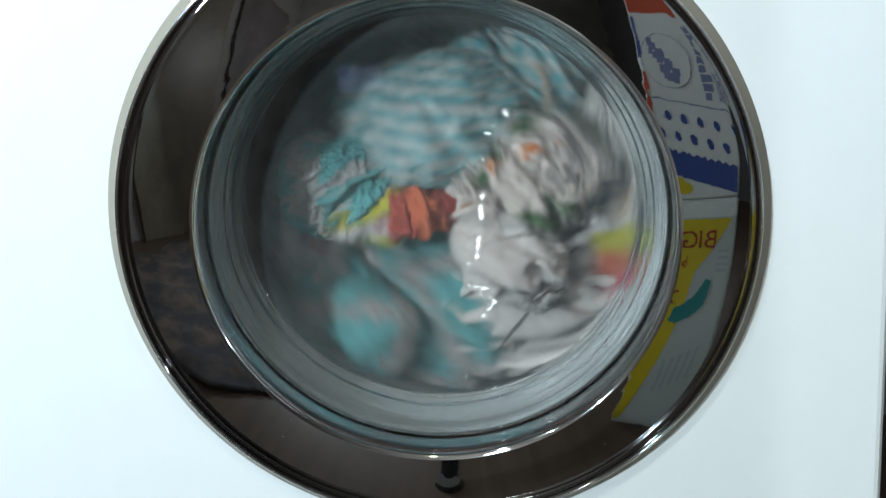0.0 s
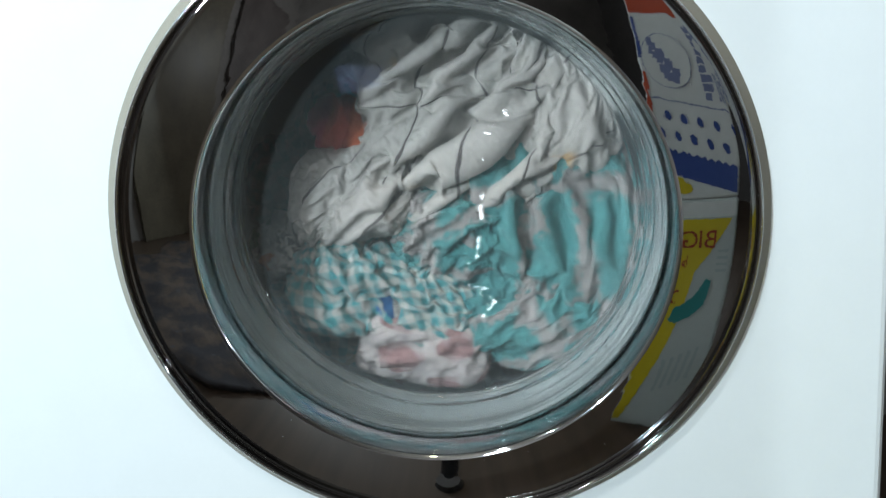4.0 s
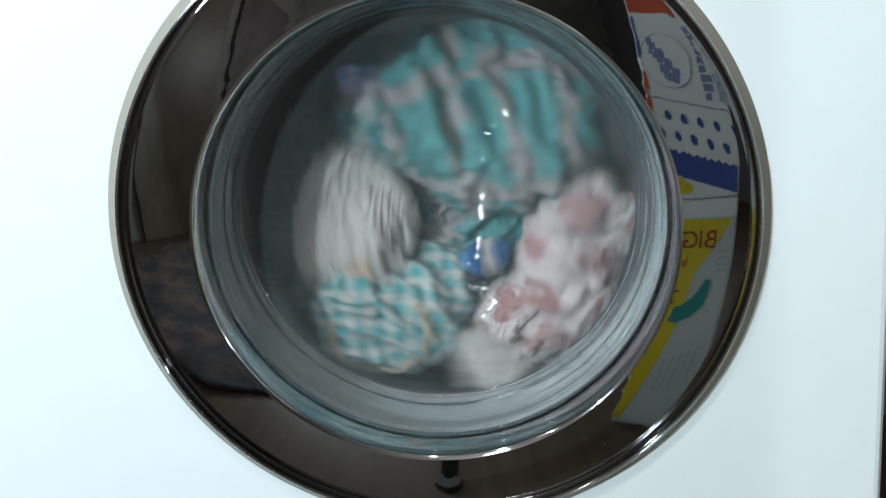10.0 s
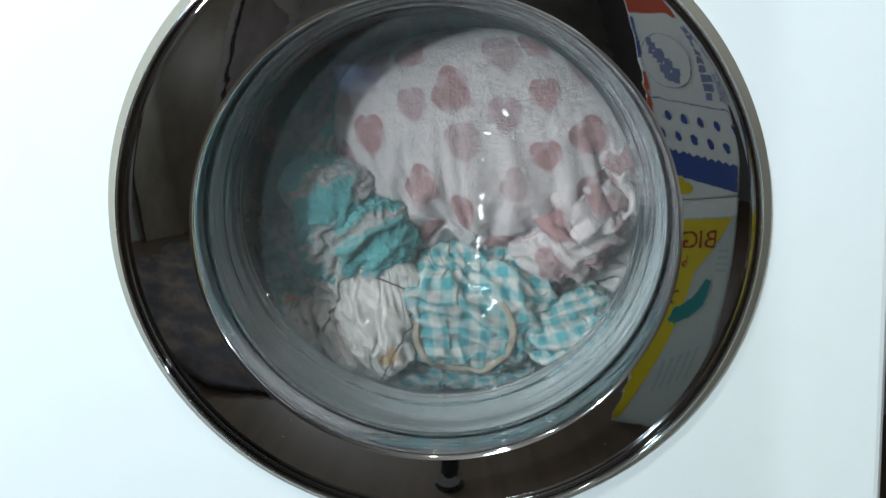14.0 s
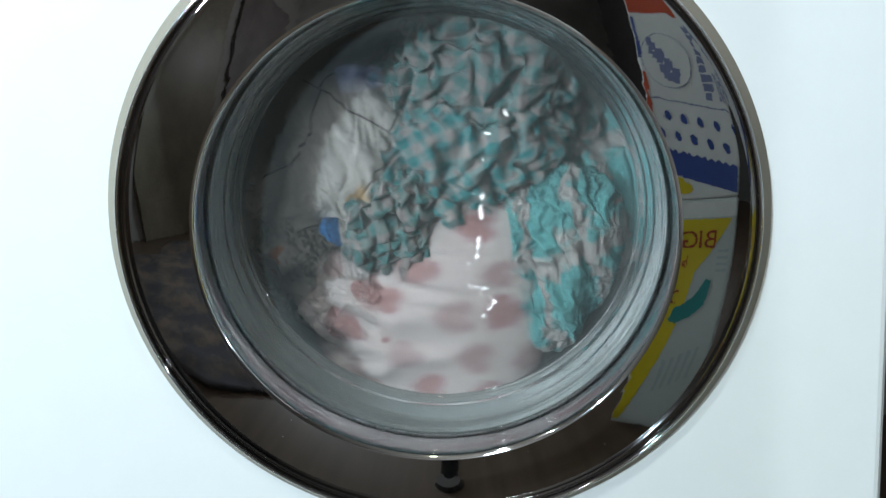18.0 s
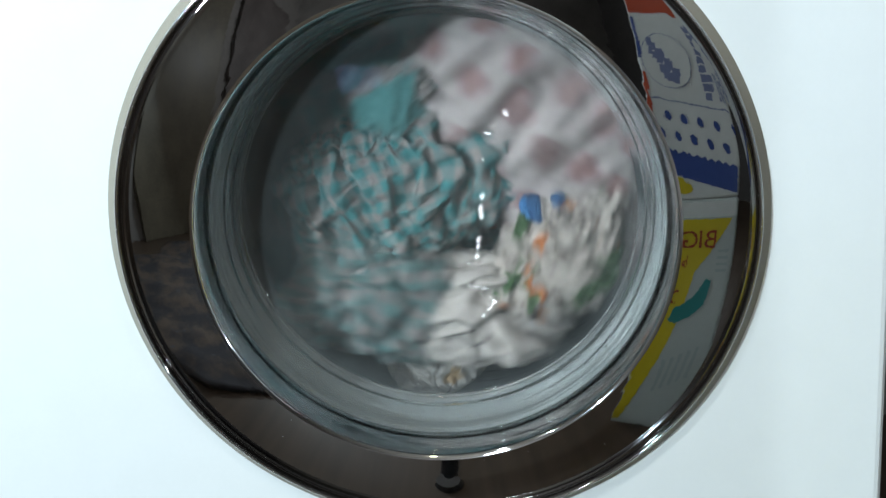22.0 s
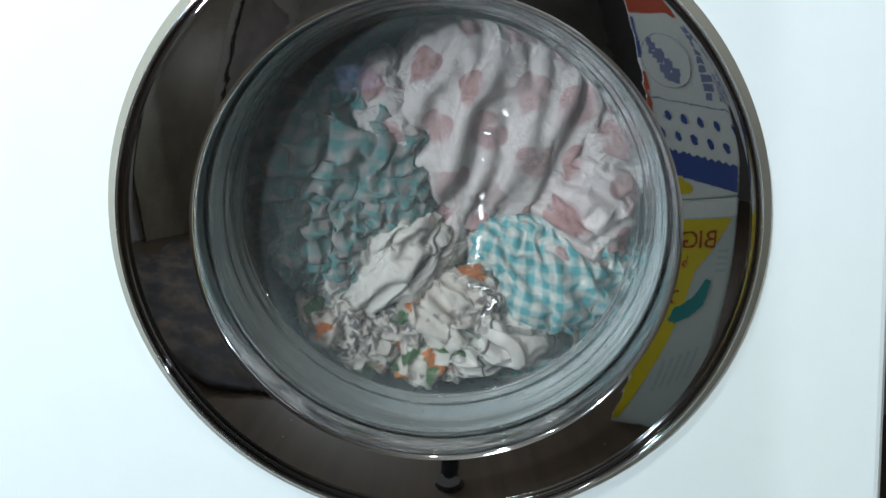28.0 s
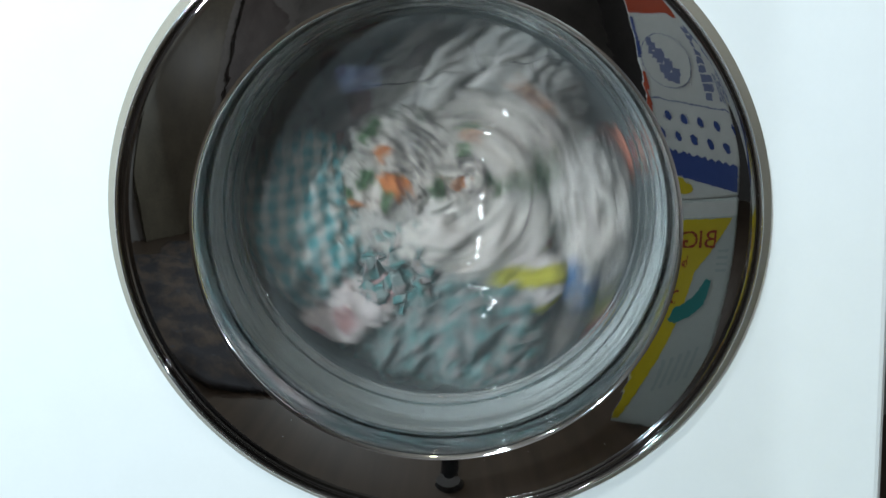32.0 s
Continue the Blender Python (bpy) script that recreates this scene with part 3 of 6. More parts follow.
def hem(piece, centre, radii, arc, material, thick=0.0022, label=""):
    """A sewn hem lying on the front of a piece: an arc (degrees) round centre, in shares of the piece's half size."""
    v = np.array([p.co[:] for p in piece.data.vertices])
    half = np.abs(v).max(axis=0)
    front = v[v[:, 1] < -0.1 * half[1]]
    line = []
    n = 48
    for i in range(n + 1):
        a = radians(arc[0] + (arc[1] - arc[0]) * i / n)
        x, z = (centre[0] + radii[0] * math.cos(a)) * half[0], (centre[1] + radii[1] * math.sin(a)) * half[2]
        near = (front[:, 0] - x) ** 2 + (front[:, 2] - z) ** 2
        best = front[np.argsort(near)[:6]]
        line.append(np.array([x, best[:, 1].min(), z]))
    line = np.array(line)
    for _ in range(2):
        line[1:-1] = (line[:-2] + 2 * line[1:-1] + line[2:]) / 4
    verts, faces, sides = [], [], 8
    for i, p in enumerate(line):
        t = line[min(i + 1, n)] - line[max(i - 1, 0)]
        t /= np.linalg.norm(t)
        out = np.array([0.0, -1.0, 0.0])
        w = np.cross(t, out)
        w /= np.linalg.norm(w)
        for k in range(sides):
            b = 2 * math.pi * k / sides
            verts.append(p + w * math.cos(b) * thick * 1.9 + out * math.sin(b) * thick * 0.45)
    for i in range(n):
        for k in range(sides):
            q = (k + 1) % sides
            faces.append((i * sides + k, i * sides + q, (i + 1) * sides + q, (i + 1) * sides + k))
    return mesh_object("hem", verts, faces, material, piece, label)


PIECES = {}
CROSS = {"S": 0.35, "H1": 0.3, "H5": 0.15, "S1": 0.2,  "G": 0.6, "T": 0.35, "M1": 0.8}      # how much other folds cross the main ones
LIE = {"H1": 0.15, "H5": -0.25, "G2": 0.15, "S4": 1.2, "S2": 0.35, "S1": -0.95, "G3": 1.25, "G1": 0.9}      # which way the folds of some pieces run
SWIRL = {"M1": 6.5, "M2": 5.0, "L1": 5.0, "G3": 4.5, "G1": 4.2, "T1": 4.0, "H5": 1.6, "G2": 1.8, "S1": 3.0, "S2": 4.0}


EASE = {"S2": 0.6, "G1": 0.8, "H4": 0.7, "H2": 0.8, "S1": 1.6, "G3": 1.9, "G2": 1.4, "T1": 1.25, "H5": 1.1}      # pieces that are less or more crumpled than their cloth


def cloth(name, label, material, part_name, pieces):
    """One cloth: an empty in the drum's middle that parents its pieces (key: width, height, depth, fold, crease)."""
    t = thing(name, (0, 0.112, ZC), label, "laundry", "laundry in the drum")
    for i, (key, (w, h, dep, fold, crease, *more)) in enumerate(pieces.items()):
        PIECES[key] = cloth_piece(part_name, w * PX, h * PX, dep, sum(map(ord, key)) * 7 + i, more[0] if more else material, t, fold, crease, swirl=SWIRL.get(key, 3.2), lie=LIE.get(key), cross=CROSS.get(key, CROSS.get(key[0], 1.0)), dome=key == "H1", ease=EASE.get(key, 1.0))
    return t


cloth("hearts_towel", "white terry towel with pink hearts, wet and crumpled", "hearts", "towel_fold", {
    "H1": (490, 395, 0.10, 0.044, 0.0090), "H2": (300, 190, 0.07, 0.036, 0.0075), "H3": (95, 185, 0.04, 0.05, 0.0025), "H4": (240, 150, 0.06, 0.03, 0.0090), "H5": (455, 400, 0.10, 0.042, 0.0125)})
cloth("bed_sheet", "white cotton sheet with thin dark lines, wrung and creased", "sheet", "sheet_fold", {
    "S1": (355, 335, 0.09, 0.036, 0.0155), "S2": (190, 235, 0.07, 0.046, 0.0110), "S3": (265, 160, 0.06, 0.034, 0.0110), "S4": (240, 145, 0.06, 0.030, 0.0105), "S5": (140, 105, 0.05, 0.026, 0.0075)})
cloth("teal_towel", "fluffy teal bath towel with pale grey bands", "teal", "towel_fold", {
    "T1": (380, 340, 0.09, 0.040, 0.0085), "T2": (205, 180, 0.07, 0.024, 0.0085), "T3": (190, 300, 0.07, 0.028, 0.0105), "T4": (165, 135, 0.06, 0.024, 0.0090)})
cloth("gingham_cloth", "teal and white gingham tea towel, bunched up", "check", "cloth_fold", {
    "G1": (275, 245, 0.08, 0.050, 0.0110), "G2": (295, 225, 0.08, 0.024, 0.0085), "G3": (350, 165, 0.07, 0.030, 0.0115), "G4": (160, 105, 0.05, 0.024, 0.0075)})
cloth("grey_check_cloth", "grey-teal checked cloth, most pieces greyed as in shade, tightly crumpled", "muted", "cloth_fold", {
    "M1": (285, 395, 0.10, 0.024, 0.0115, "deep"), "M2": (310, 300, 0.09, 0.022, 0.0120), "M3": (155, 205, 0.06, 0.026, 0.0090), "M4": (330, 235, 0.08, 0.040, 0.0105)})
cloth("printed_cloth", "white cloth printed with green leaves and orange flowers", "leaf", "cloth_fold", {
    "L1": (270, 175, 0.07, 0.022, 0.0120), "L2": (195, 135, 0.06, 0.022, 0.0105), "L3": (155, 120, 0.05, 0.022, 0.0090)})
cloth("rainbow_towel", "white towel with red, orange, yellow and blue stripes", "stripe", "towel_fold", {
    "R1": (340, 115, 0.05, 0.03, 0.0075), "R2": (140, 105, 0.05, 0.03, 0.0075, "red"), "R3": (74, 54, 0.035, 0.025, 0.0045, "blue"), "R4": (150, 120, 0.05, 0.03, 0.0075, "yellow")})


hem(PIECES["G1"], (-0.12, -0.1), (0.55, 0.62), (165, 400), HEM_BEIGE, 0.0014, "beige sewn hem")
hem(PIECES["S4"], (-0.2, -0.2), (0.45, 0.6), (-20, 170), HEM_WHITE, 0.003)


# ---- what moves ----
# times of rest of the drum, and the way it turns between them (1: clockwise as seen from the front)
TURNS = [(-1.0, 3.4, 1), (6.35, 11.4, -1), (14.1, 19.0, 1), (21.65, 27.2, -1), (29.1, 33.0, 1)]
SPEED = 212.0


def tumble(key, rows):
    """Key one piece: rows of (seconds, x, z, depth, turn); between rows it is carried round the drum's axis."""
    keyed = []

    def put(t, x, z, y, turn):
        keyed.append((t, Matrix.Translation((x, y, z)) @ Matrix.Rotation(radians(turn), 4, "Y")))

    turn = rows[0][4]
    for (t0, x0, z0, y0, a0), (t1, x1, z1, y1, a1) in zip(rows, rows[1:]):
        put(t0, x0, z0, y0, turn)
        way = next((w for s, e, w in TURNS if t0 < e - 0.01 and t1 > s + 0.01), 0)
        th0, th1 = math.degrees(math.atan2(z0, x0)), math.degrees(math.atan2(z1, x1))
        want = -way * SPEED * (t1 - t0) * (0.6 if (t1 in (3.4, 11.4, 19.0, 27.2) or t0 in (6.35, 14.1, 21.65, 29.1)) else 1.0)
        sweep = (th1 - th0 - want + 180) % 360 - 180 + want
        twist = a1 - turn
        twist = (twist + sweep + 180) % 360 - 180 - sweep
        r0, r1 = math.hypot(x0, z0), math.hypot(x1, z1)
        small = min(r0, r1) < 0.025
        steps = max(1, math.ceil(max(abs(sweep), abs(twist)) / 55))
        for k in range(1, steps):
            f = k / steps
            th, r = radians(th0 + sweep * f), r0 + (r1 - r0) * f
            x, z = (x0 + (x1 - x0) * f, z0 + (z1 - z0) * f) if small else (r * math.cos(th), r * math.sin(th))
            put(t0 + (t1 - t0) * f, x, z, y0 + (y1 - y0) * f, turn + twist * f)
        turn += twist
    t, x, z, y, _ = rows[-1]
    put(t, x, z, y, turn)
    walk(PIECES[key], keyed)


def turn_drum():
    rows, a, t = [], 0.0, 0.0
    spans = [(max(0, s), min(32, e), w) for s, e, w in TURNS]
    rows.append((0.0, 0.0))
    for s, e, w in spans:
        if s > t:
            rows.append((s, a))
        n = math.ceil((e - s) / 0.2)
        for k in range(1, n + 1):
            a += w * 300 * (e - s) / n
            rows.append((s + (e - s) * k / n, a))
        t = e
    walk(DRUM, [(t, Matrix.Translation((0, 0.1, ZC)) @ Matrix.Rotation(radians(a), 4, "Y")) for t, a in rows])


# ---- things that the ring mirrors ----


def print_mat(name, colour, rough=0.4):
    return plain(name, colour, rough, 0.0, 0.00005, 80, 0.05)


CARD_WHITE = print_mat("carton_white", (0.80, 0.80, 0.77))
CARD_GREEN = print_mat("carton_pale_green", (0.56, 0.60, 0.57))
CARD_DIM = print_mat("carton_dim_green", (0.46, 0.52, 0.50))
INK_BLUE = print_mat("ink_blue", (0.05, 0.09, 0.32))
INK_SLATE = print_mat("ink_slate_blue", (0.22, 0.25, 0.42))
INK_RED = print_mat("ink_red", (0.55, 0.08, 0.03))
INK_YELLOW = print_mat("ink_yellow", (0.70, 0.55, 0.02))
INK_TEAL = print_mat("ink_teal", (0.03, 0.26, 0.25))
INK_DARK_RED = print_mat("ink_dark_red", (0.35, 0.05, 0.02))


def flat(name, points, material, parent, lift, label="", slant=0.0):
    """A printed patch on a carton's face: points (along, up), in the face's plane, a hair proud of it."""
    bm = bmesh.new()
    bm.faces.new([bm.verts.new((-lift, a, b - slant * a)) for a, b in points])
    ob = part(name, bm, material, parent, label)
    return ob


def oval(ca, cb, ra, rb, n=24, ang=0.0):
    out = []
    for i in range(n):
        t = 2 * math.pi * i / n
        x, y = ra * math.cos(t), rb * math.sin(t)
        out.append((ca + x * math.cos(ang) - y * math.sin(ang), cb + x * math.sin(ang) + y * math.cos(ang)))
    return out


def words(text, size, at, material, parent, spin=0.0, lift=0.0008):
    """Lettering on the carton's face that looks to -x; it reads along -y."""
    cu = bpy.data.curves.new("lettering", "FONT")
    cu.body, cu.size, cu.align_x, cu.align_y, cu.extrude = text, size, "CENTER", "CENTER", 0.0003
    tmp = bpy.data.objects.new("lettering", cu)
    scene.collection.objects.link(tmp)
    me = bpy.data.meshes.new_from_object(tmp.evaluated_get(bpy.context.evaluated_depsgraph_get()))
    bpy.data.objects.remove(tmp)
    me.materials.append(material)
    ob = new("lettering", me)
    ob.parent = parent
    ob.matrix_local = Matrix.Translation((-lift, at[0], at[1])) @ Matrix(((0, 0, -1), (-1, 0, 0), (0, 1, 0))).to_4x4() @ Matrix.Rotation(spin, 4, "Z")
    return ob


def cartons():
    """Two washing powder cartons, one on the other, on the floor beside the machine."""
    h1, h2, dep, w = 0.455, 0.30, 0.11, 0.120
    a = w / 2 - 0.002
    low = thing("detergent_carton", (0.305, -0.151, 0), "big pale washing powder carton with a yellow corner, on the floor", "carton", "detergent cartons")
    part("carton_body", box(dep, w, h1, (dep / 2, 0, h1 / 2), 0.003), CARD_GREEN, low, "pale grey-green cardboard box")
    flat("yellow_corner", [(-a, 0.43), (a * 0.92, 0.43), (a * 0.1, 0.355), (-a * 0.3, 0.21), (-a * 0.8, 0.02), (-a, 0.01)][::-1], INK_YELLOW, low, 0.0006)
    flat("top_flap", [(-a, 0.432), (-a, h1 - 0.003), (a, h1 - 0.003), (a, 0.432)], CARD_WHITE, low, 0.0005)
    words("BIG", 0.034, (0.008, 0.402), INK_DARK_RED, low)
    words("box", 0.024, (-0.022, 0.372), INK_DARK_RED, low)
    words("XL", 0.032, (-0.034, 0.322), INK_DARK_RED, low, 0.25)
    flat("print_bar", [(-0.055, 0.255), (-0.055, 0.275), (-0.030, 0.285), (-0.030, 0.265)], INK_DARK_RED, low, 0.0009)
    for k in range(4):
        flat("print_bar", [(0.036, 0.385 - 0.009 * k), (0.036, 0.389 - 0.009 * k), (0.052, 0.389 - 0.009 * k), (0.052, 0.385 - 0.009 * k)], CARD_DIM, low, 0.0006)
    flat("swoosh", [(-0.024, 0.280), (-0.017, 0.299), (0.010, 0.318), (0.024, 0.348), (0.033, 0.345), (0.029, 0.308), (0.010, 0.286), (-0.010, 0.274)][::-1], INK_TEAL, low, 0.0009, "teal printed swoosh")
    for k in range(5):
        flat("print_bar", [(-0.01 + 0.012 * k, 0.12 + 0.01 * k), (-0.01 + 0.012 * k, 0.20 + 0.008 * k), (-0.004 + 0.012 * k, 0.20 + 0.008 * k), (-0.004 + 0.012 * k, 0.12 + 0.01 * k)], CARD_DIM, low, 0.0006)
    up = thing("washing_powder_carton", (0.305, -0.151, h1), "white washing powder carton with blue dots and red top edge", "carton", "detergent cartons")
    part("carton_body", box(dep, w, h2, (dep / 2, 0, h2 / 2), 0.003), CARD_WHITE, up, "white cardboard box")
    lean = 0.33     # print sheared downhill, to fit its reflection as the camera sees it
    flat("blue_band", [(-a, 0.024), (-a, 0.054)] + [(-a + 2 * a * i / 24, 0.054 + 0.003 * (i % 2)) for i in range(1, 24)] + [(a, 0.054), (a, 0.024)], INK_BLUE, up, 0.0006, slant=lean)
    flat("yellow_tab", oval(-0.030, 0.012, 0.026, 0.011), INK_YELLOW, up, 0.0009, slant=lean)
    flat("red_edge", [(-a, 0.238), (-a, 0.272), (a, 0.272), (a, 0.238)], INK_RED, up, 0.0006, slant=lean)
    flat("red_strip", [(-a, 0.11), (-a, 0.17), (-a + 0.006, 0.17), (-a + 0.006, 0.11)], INK_RED, up, 0.0007)
    flat("blue_strip", [(-a, 0.19), (-a, 0.25), (-a + 0.005, 0.25), (-a + 0.005, 0.19)], INK_BLUE, up, 0.0007)
    flat("print_line", [(-a, 0.118), (-a, 0.1195), (a, 0.1195), (a, 0.118)], INK_SLATE, up, 0.0006, slant=lean)
    for row in range(2):
        for k in range(5):
            flat("dot", oval(-a + 0.016 + 0.022 * k + 0.011 * (row % 2), 0.074 + 0.024 * row, 0.0042, 0.0066, 12, 0.4), INK_BLUE, up, 0.0006, slant=lean)
    for ra, m, lift in ((0.034, INK_SLATE, 0.0006), (0.0332, CARD_WHITE, 0.0009)):
        flat("badge", oval(-0.020, 0.172, ra, ra * 1.1), m, up, lift, slant=lean)
    # lettering too small to read: uneven strokes climbing across the badge
    rng = random.Random(4)
    for k in range(7):
        x = -0.043 + 0.0048 * k
        z = 0.190 - 0.0062 * k
        for row in range(rng.randint(2, 3)):
            wide, tall = rng.uniform(0.007, 0.012), rng.uniform(0.009, 0.013)
            flat("print_bar", [(x, z), (x + 0.001, z + tall), (x + wide, z + tall), (x + wide - 0.001, z)], INK_SLATE, up, 0.0011 + 0.0002 * row + 0.00003 * k, slant=lean)
            x, z = x + rng.uniform(-0.002, 0.003), z - tall - rng.uniform(0.0, 0.002)
    for k in range(9):
        z = 0.128 + 0.011 * k
        x = 0.026 - 0.0012 * k
        flat("print_bar", [(x, z), (x, z + 0.009), (x + 0.008 + 0.003 * (k % 3), z + 0.009), (x + 0.008 + 0.003 * (k % 3), z)], INK_SLATE, up, 0.0006, slant=lean)
    for k in range(4):
        x = 0.042 + 0.004 * k
        flat("print_bar", [(x, 0.128), (x, 0.165), (x + 0.0022, 0.165), (x + 0.0022, 0.128)], INK_SLATE, up, 0.0006, slant=lean)
    for ob in (low, up):
        ob.rotation_euler = (0, 0, radians(-38))


cartons()


def rod(a, b, r0, r1, segs=14):
    bm = bmesh.new()
    a, b = Vector(a), Vector(b)
    bmesh.ops.create_cone(bm, cap_ends=True, segments=segs, radius1=r0, radius2=r1, depth=(b - a).length)
    m = Matrix.Translation((a + b) / 2) @ (b - a).to_track_quat("Z", "Y").to_matrix().to_4x4()
    bmesh.ops.transform(bm, matrix=m, verts=bm.verts)
    return bm


def tripod():
    """A black tripod under the lens, one leg forward to the machine."""
    t = thing("camera_tripod", (0.06, -0.98, 0), "black camera tripod standing on the floor before the machine", "tripod")
    top = Vector((0, 0, 0.56))
    for foot in ((-0.080, 0.865, 0.012), (0.42, -0.35, 0.012), (-0.42, -0.35, 0.012)):
        leg = part("leg", rod(foot, top, 0.013, 0.013), DARK_PLASTIC, t, smooth=True)
        part("rubber_foot", rod((foot[0], foot[1], 0.0), (foot[0], foot[1], 0.03), 0.022, 0.018), DARK_PLASTIC, leg)
    part("head", rod((0, 0, 0.54), (0, 0, 0.60), 0.025, 0.02), DARK_PLASTIC, t, smooth=True)
    return t


tripod()


def glint_strip():
    """Unseen glowing bar, set aslant so the glass shows a column of glints."""
    t = thing("glint_strip_bar", (-0.122, -1.10, 0), "thin black bar with white glowing segments, added for glints in the glass", "lamp")
    part("base", box(0.034, 0.05, 0.012, (0, 0, 0.006), 0.003), DARK_PLASTIC, t)
    part("bar", rod((0, -0.006, 0.01), (0.036, -0.006, 0.235), 0.005, 0.005), DARK_PLASTIC, t)
    # heights traced back from where the glints lie in the camera's view
    for z, h in ((0.101, 0.0035), (0.119, 0.0012), (0.146, 0.003), (0.157, 0.009), (0.176, 0.0028), (0.181, 0.002), (0.188, 0.003), (0.200, 0.003), (0.206, 0.002), (0.213, 0.003)):
        part("glint_segment", box(0.0017, 0.006, h, (0.016 * z / 0.1, 0.001, z), 0.0005), GLINT_GLOW, t)


glint_strip()


def dark_floor_sheet():
    """Dark mottled, rumpled sheet added beside the machine, for a patch the ring mirrors."""
    n = Nodes("dark_sheet")
    p = n.place()
    c = n.mix(n.step(n.noise(p, 8, 4, 0.6), 0.40, 0.62), (0.036, 0.033, 0.037), (0.10, 0.072, 0.054))
    c = n.mix(n.step(n.noise(p, 26, 2), 0.66, 0.74), c, (0.07, 0.07, 0.08))
    n.bump(n.noise(p, 300, 3), 0.5, 0.003)
    mat = n.done(c, 0.9)
    rng = np.random.default_rng(5)
    nx, ny = 44, 34
    verts, faces = [], []
    q = np.array([(-1 + 2 * i / nx, -1 + 2 * j / ny, 0.0) for j in range(ny + 1) for i in range(nx + 1)])
    # a square drawn round, with a wavy edge
    x, y = q[:, 0] * np.sqrt(1 - q[:, 1] ** 2 / 2), q[:, 1] * np.sqrt(1 - q[:, 0] ** 2 / 2)
    wavy = 1 + 0.16 * waves(rng, q, 1.1) * np.hypot(x, y)
    q = np.stack([x * wavy * 0.64, y * wavy * 0.56, 0 * x], 1)
    h = 0.016 + 0.009 * waves(rng, q, 0.22) + 0.005 * waves(rng, q, 0.09)
    for low in (0, 1):
        verts += [(x, y, 0.0 if low else max(0.004, z)) for (x, y, _), z in zip(q, h)]
    m, w = len(q), nx + 1
    for j in range(ny):
        for i in range(nx):
            a = j * w + i
            faces += [(a, a + 1, a + w + 1, a + w), (m + a, m + a + w, m + a + w + 1, m + a + 1)]
    rim = [i for i in range(w)] + [j * w + nx for j in range(1, ny + 1)] + [ny * w + i for i in range(nx - 1, -1, -1)] + [j * w for j in range(ny - 1, 0, -1)]
    for a, b in zip(rim, rim[1:] + rim[:1]):
        faces.append((a, m + a, m + b, b))
    ob = tagged(mesh_object("dark_floor_sheet", verts, faces, mat), "dark mottled brown and black sheet, rumpled, added for the ring's reflection", "mat")
    ob.matrix_world = pose(-0.92, -0.60, 0.001, 0, 0, 6)


dark_floor_sheet()


def blue_glow_panel():
    """Unseen blue glow added on the floor, for a faint patch the glass mirrors."""
    t = thing("blue_glow_panel", (-0.040, -1.10, 0), "small black case with a blue glowing face, added for a mirrored patch", "display")
    part("case", box(0.060, 0.012, 0.080, (0, 0, 0.040), 0.003), DARK_PLASTIC, t)
    blue, pale = glow("blue_glow", (0.22, 0.38, 1.0), 0.8), glow("pale_glow", (0.40, 0.58, 1.0), 2.0)
    part("glow_face", box(0.026, 0.002, 0.022, (0, 0.0065, 0.050), 0.0008), blue, t, "blue glowing face")
    for x, z, w, h, spin in ((-0.006, 0.055, 0.012, 0.003, 25), (0.004, 0.046, 0.004, 0.012, 20), (0.008, 0.053, 0.006, 0.004, 0)):
        bm = box(w, 0.001, h, (0, 0, 0), 0.0003)
        bmesh.ops.rotate(bm, cent=(0, 0, 0), matrix=Matrix.Rotation(radians(spin), 3, "Y"), verts=bm.verts)
        bmesh.ops.translate(bm, vec=(x, 0.0079, z), verts=bm.verts)
        part("pale_bar", bm, pale, t, "bright pale blue bar")


blue_glow_panel()

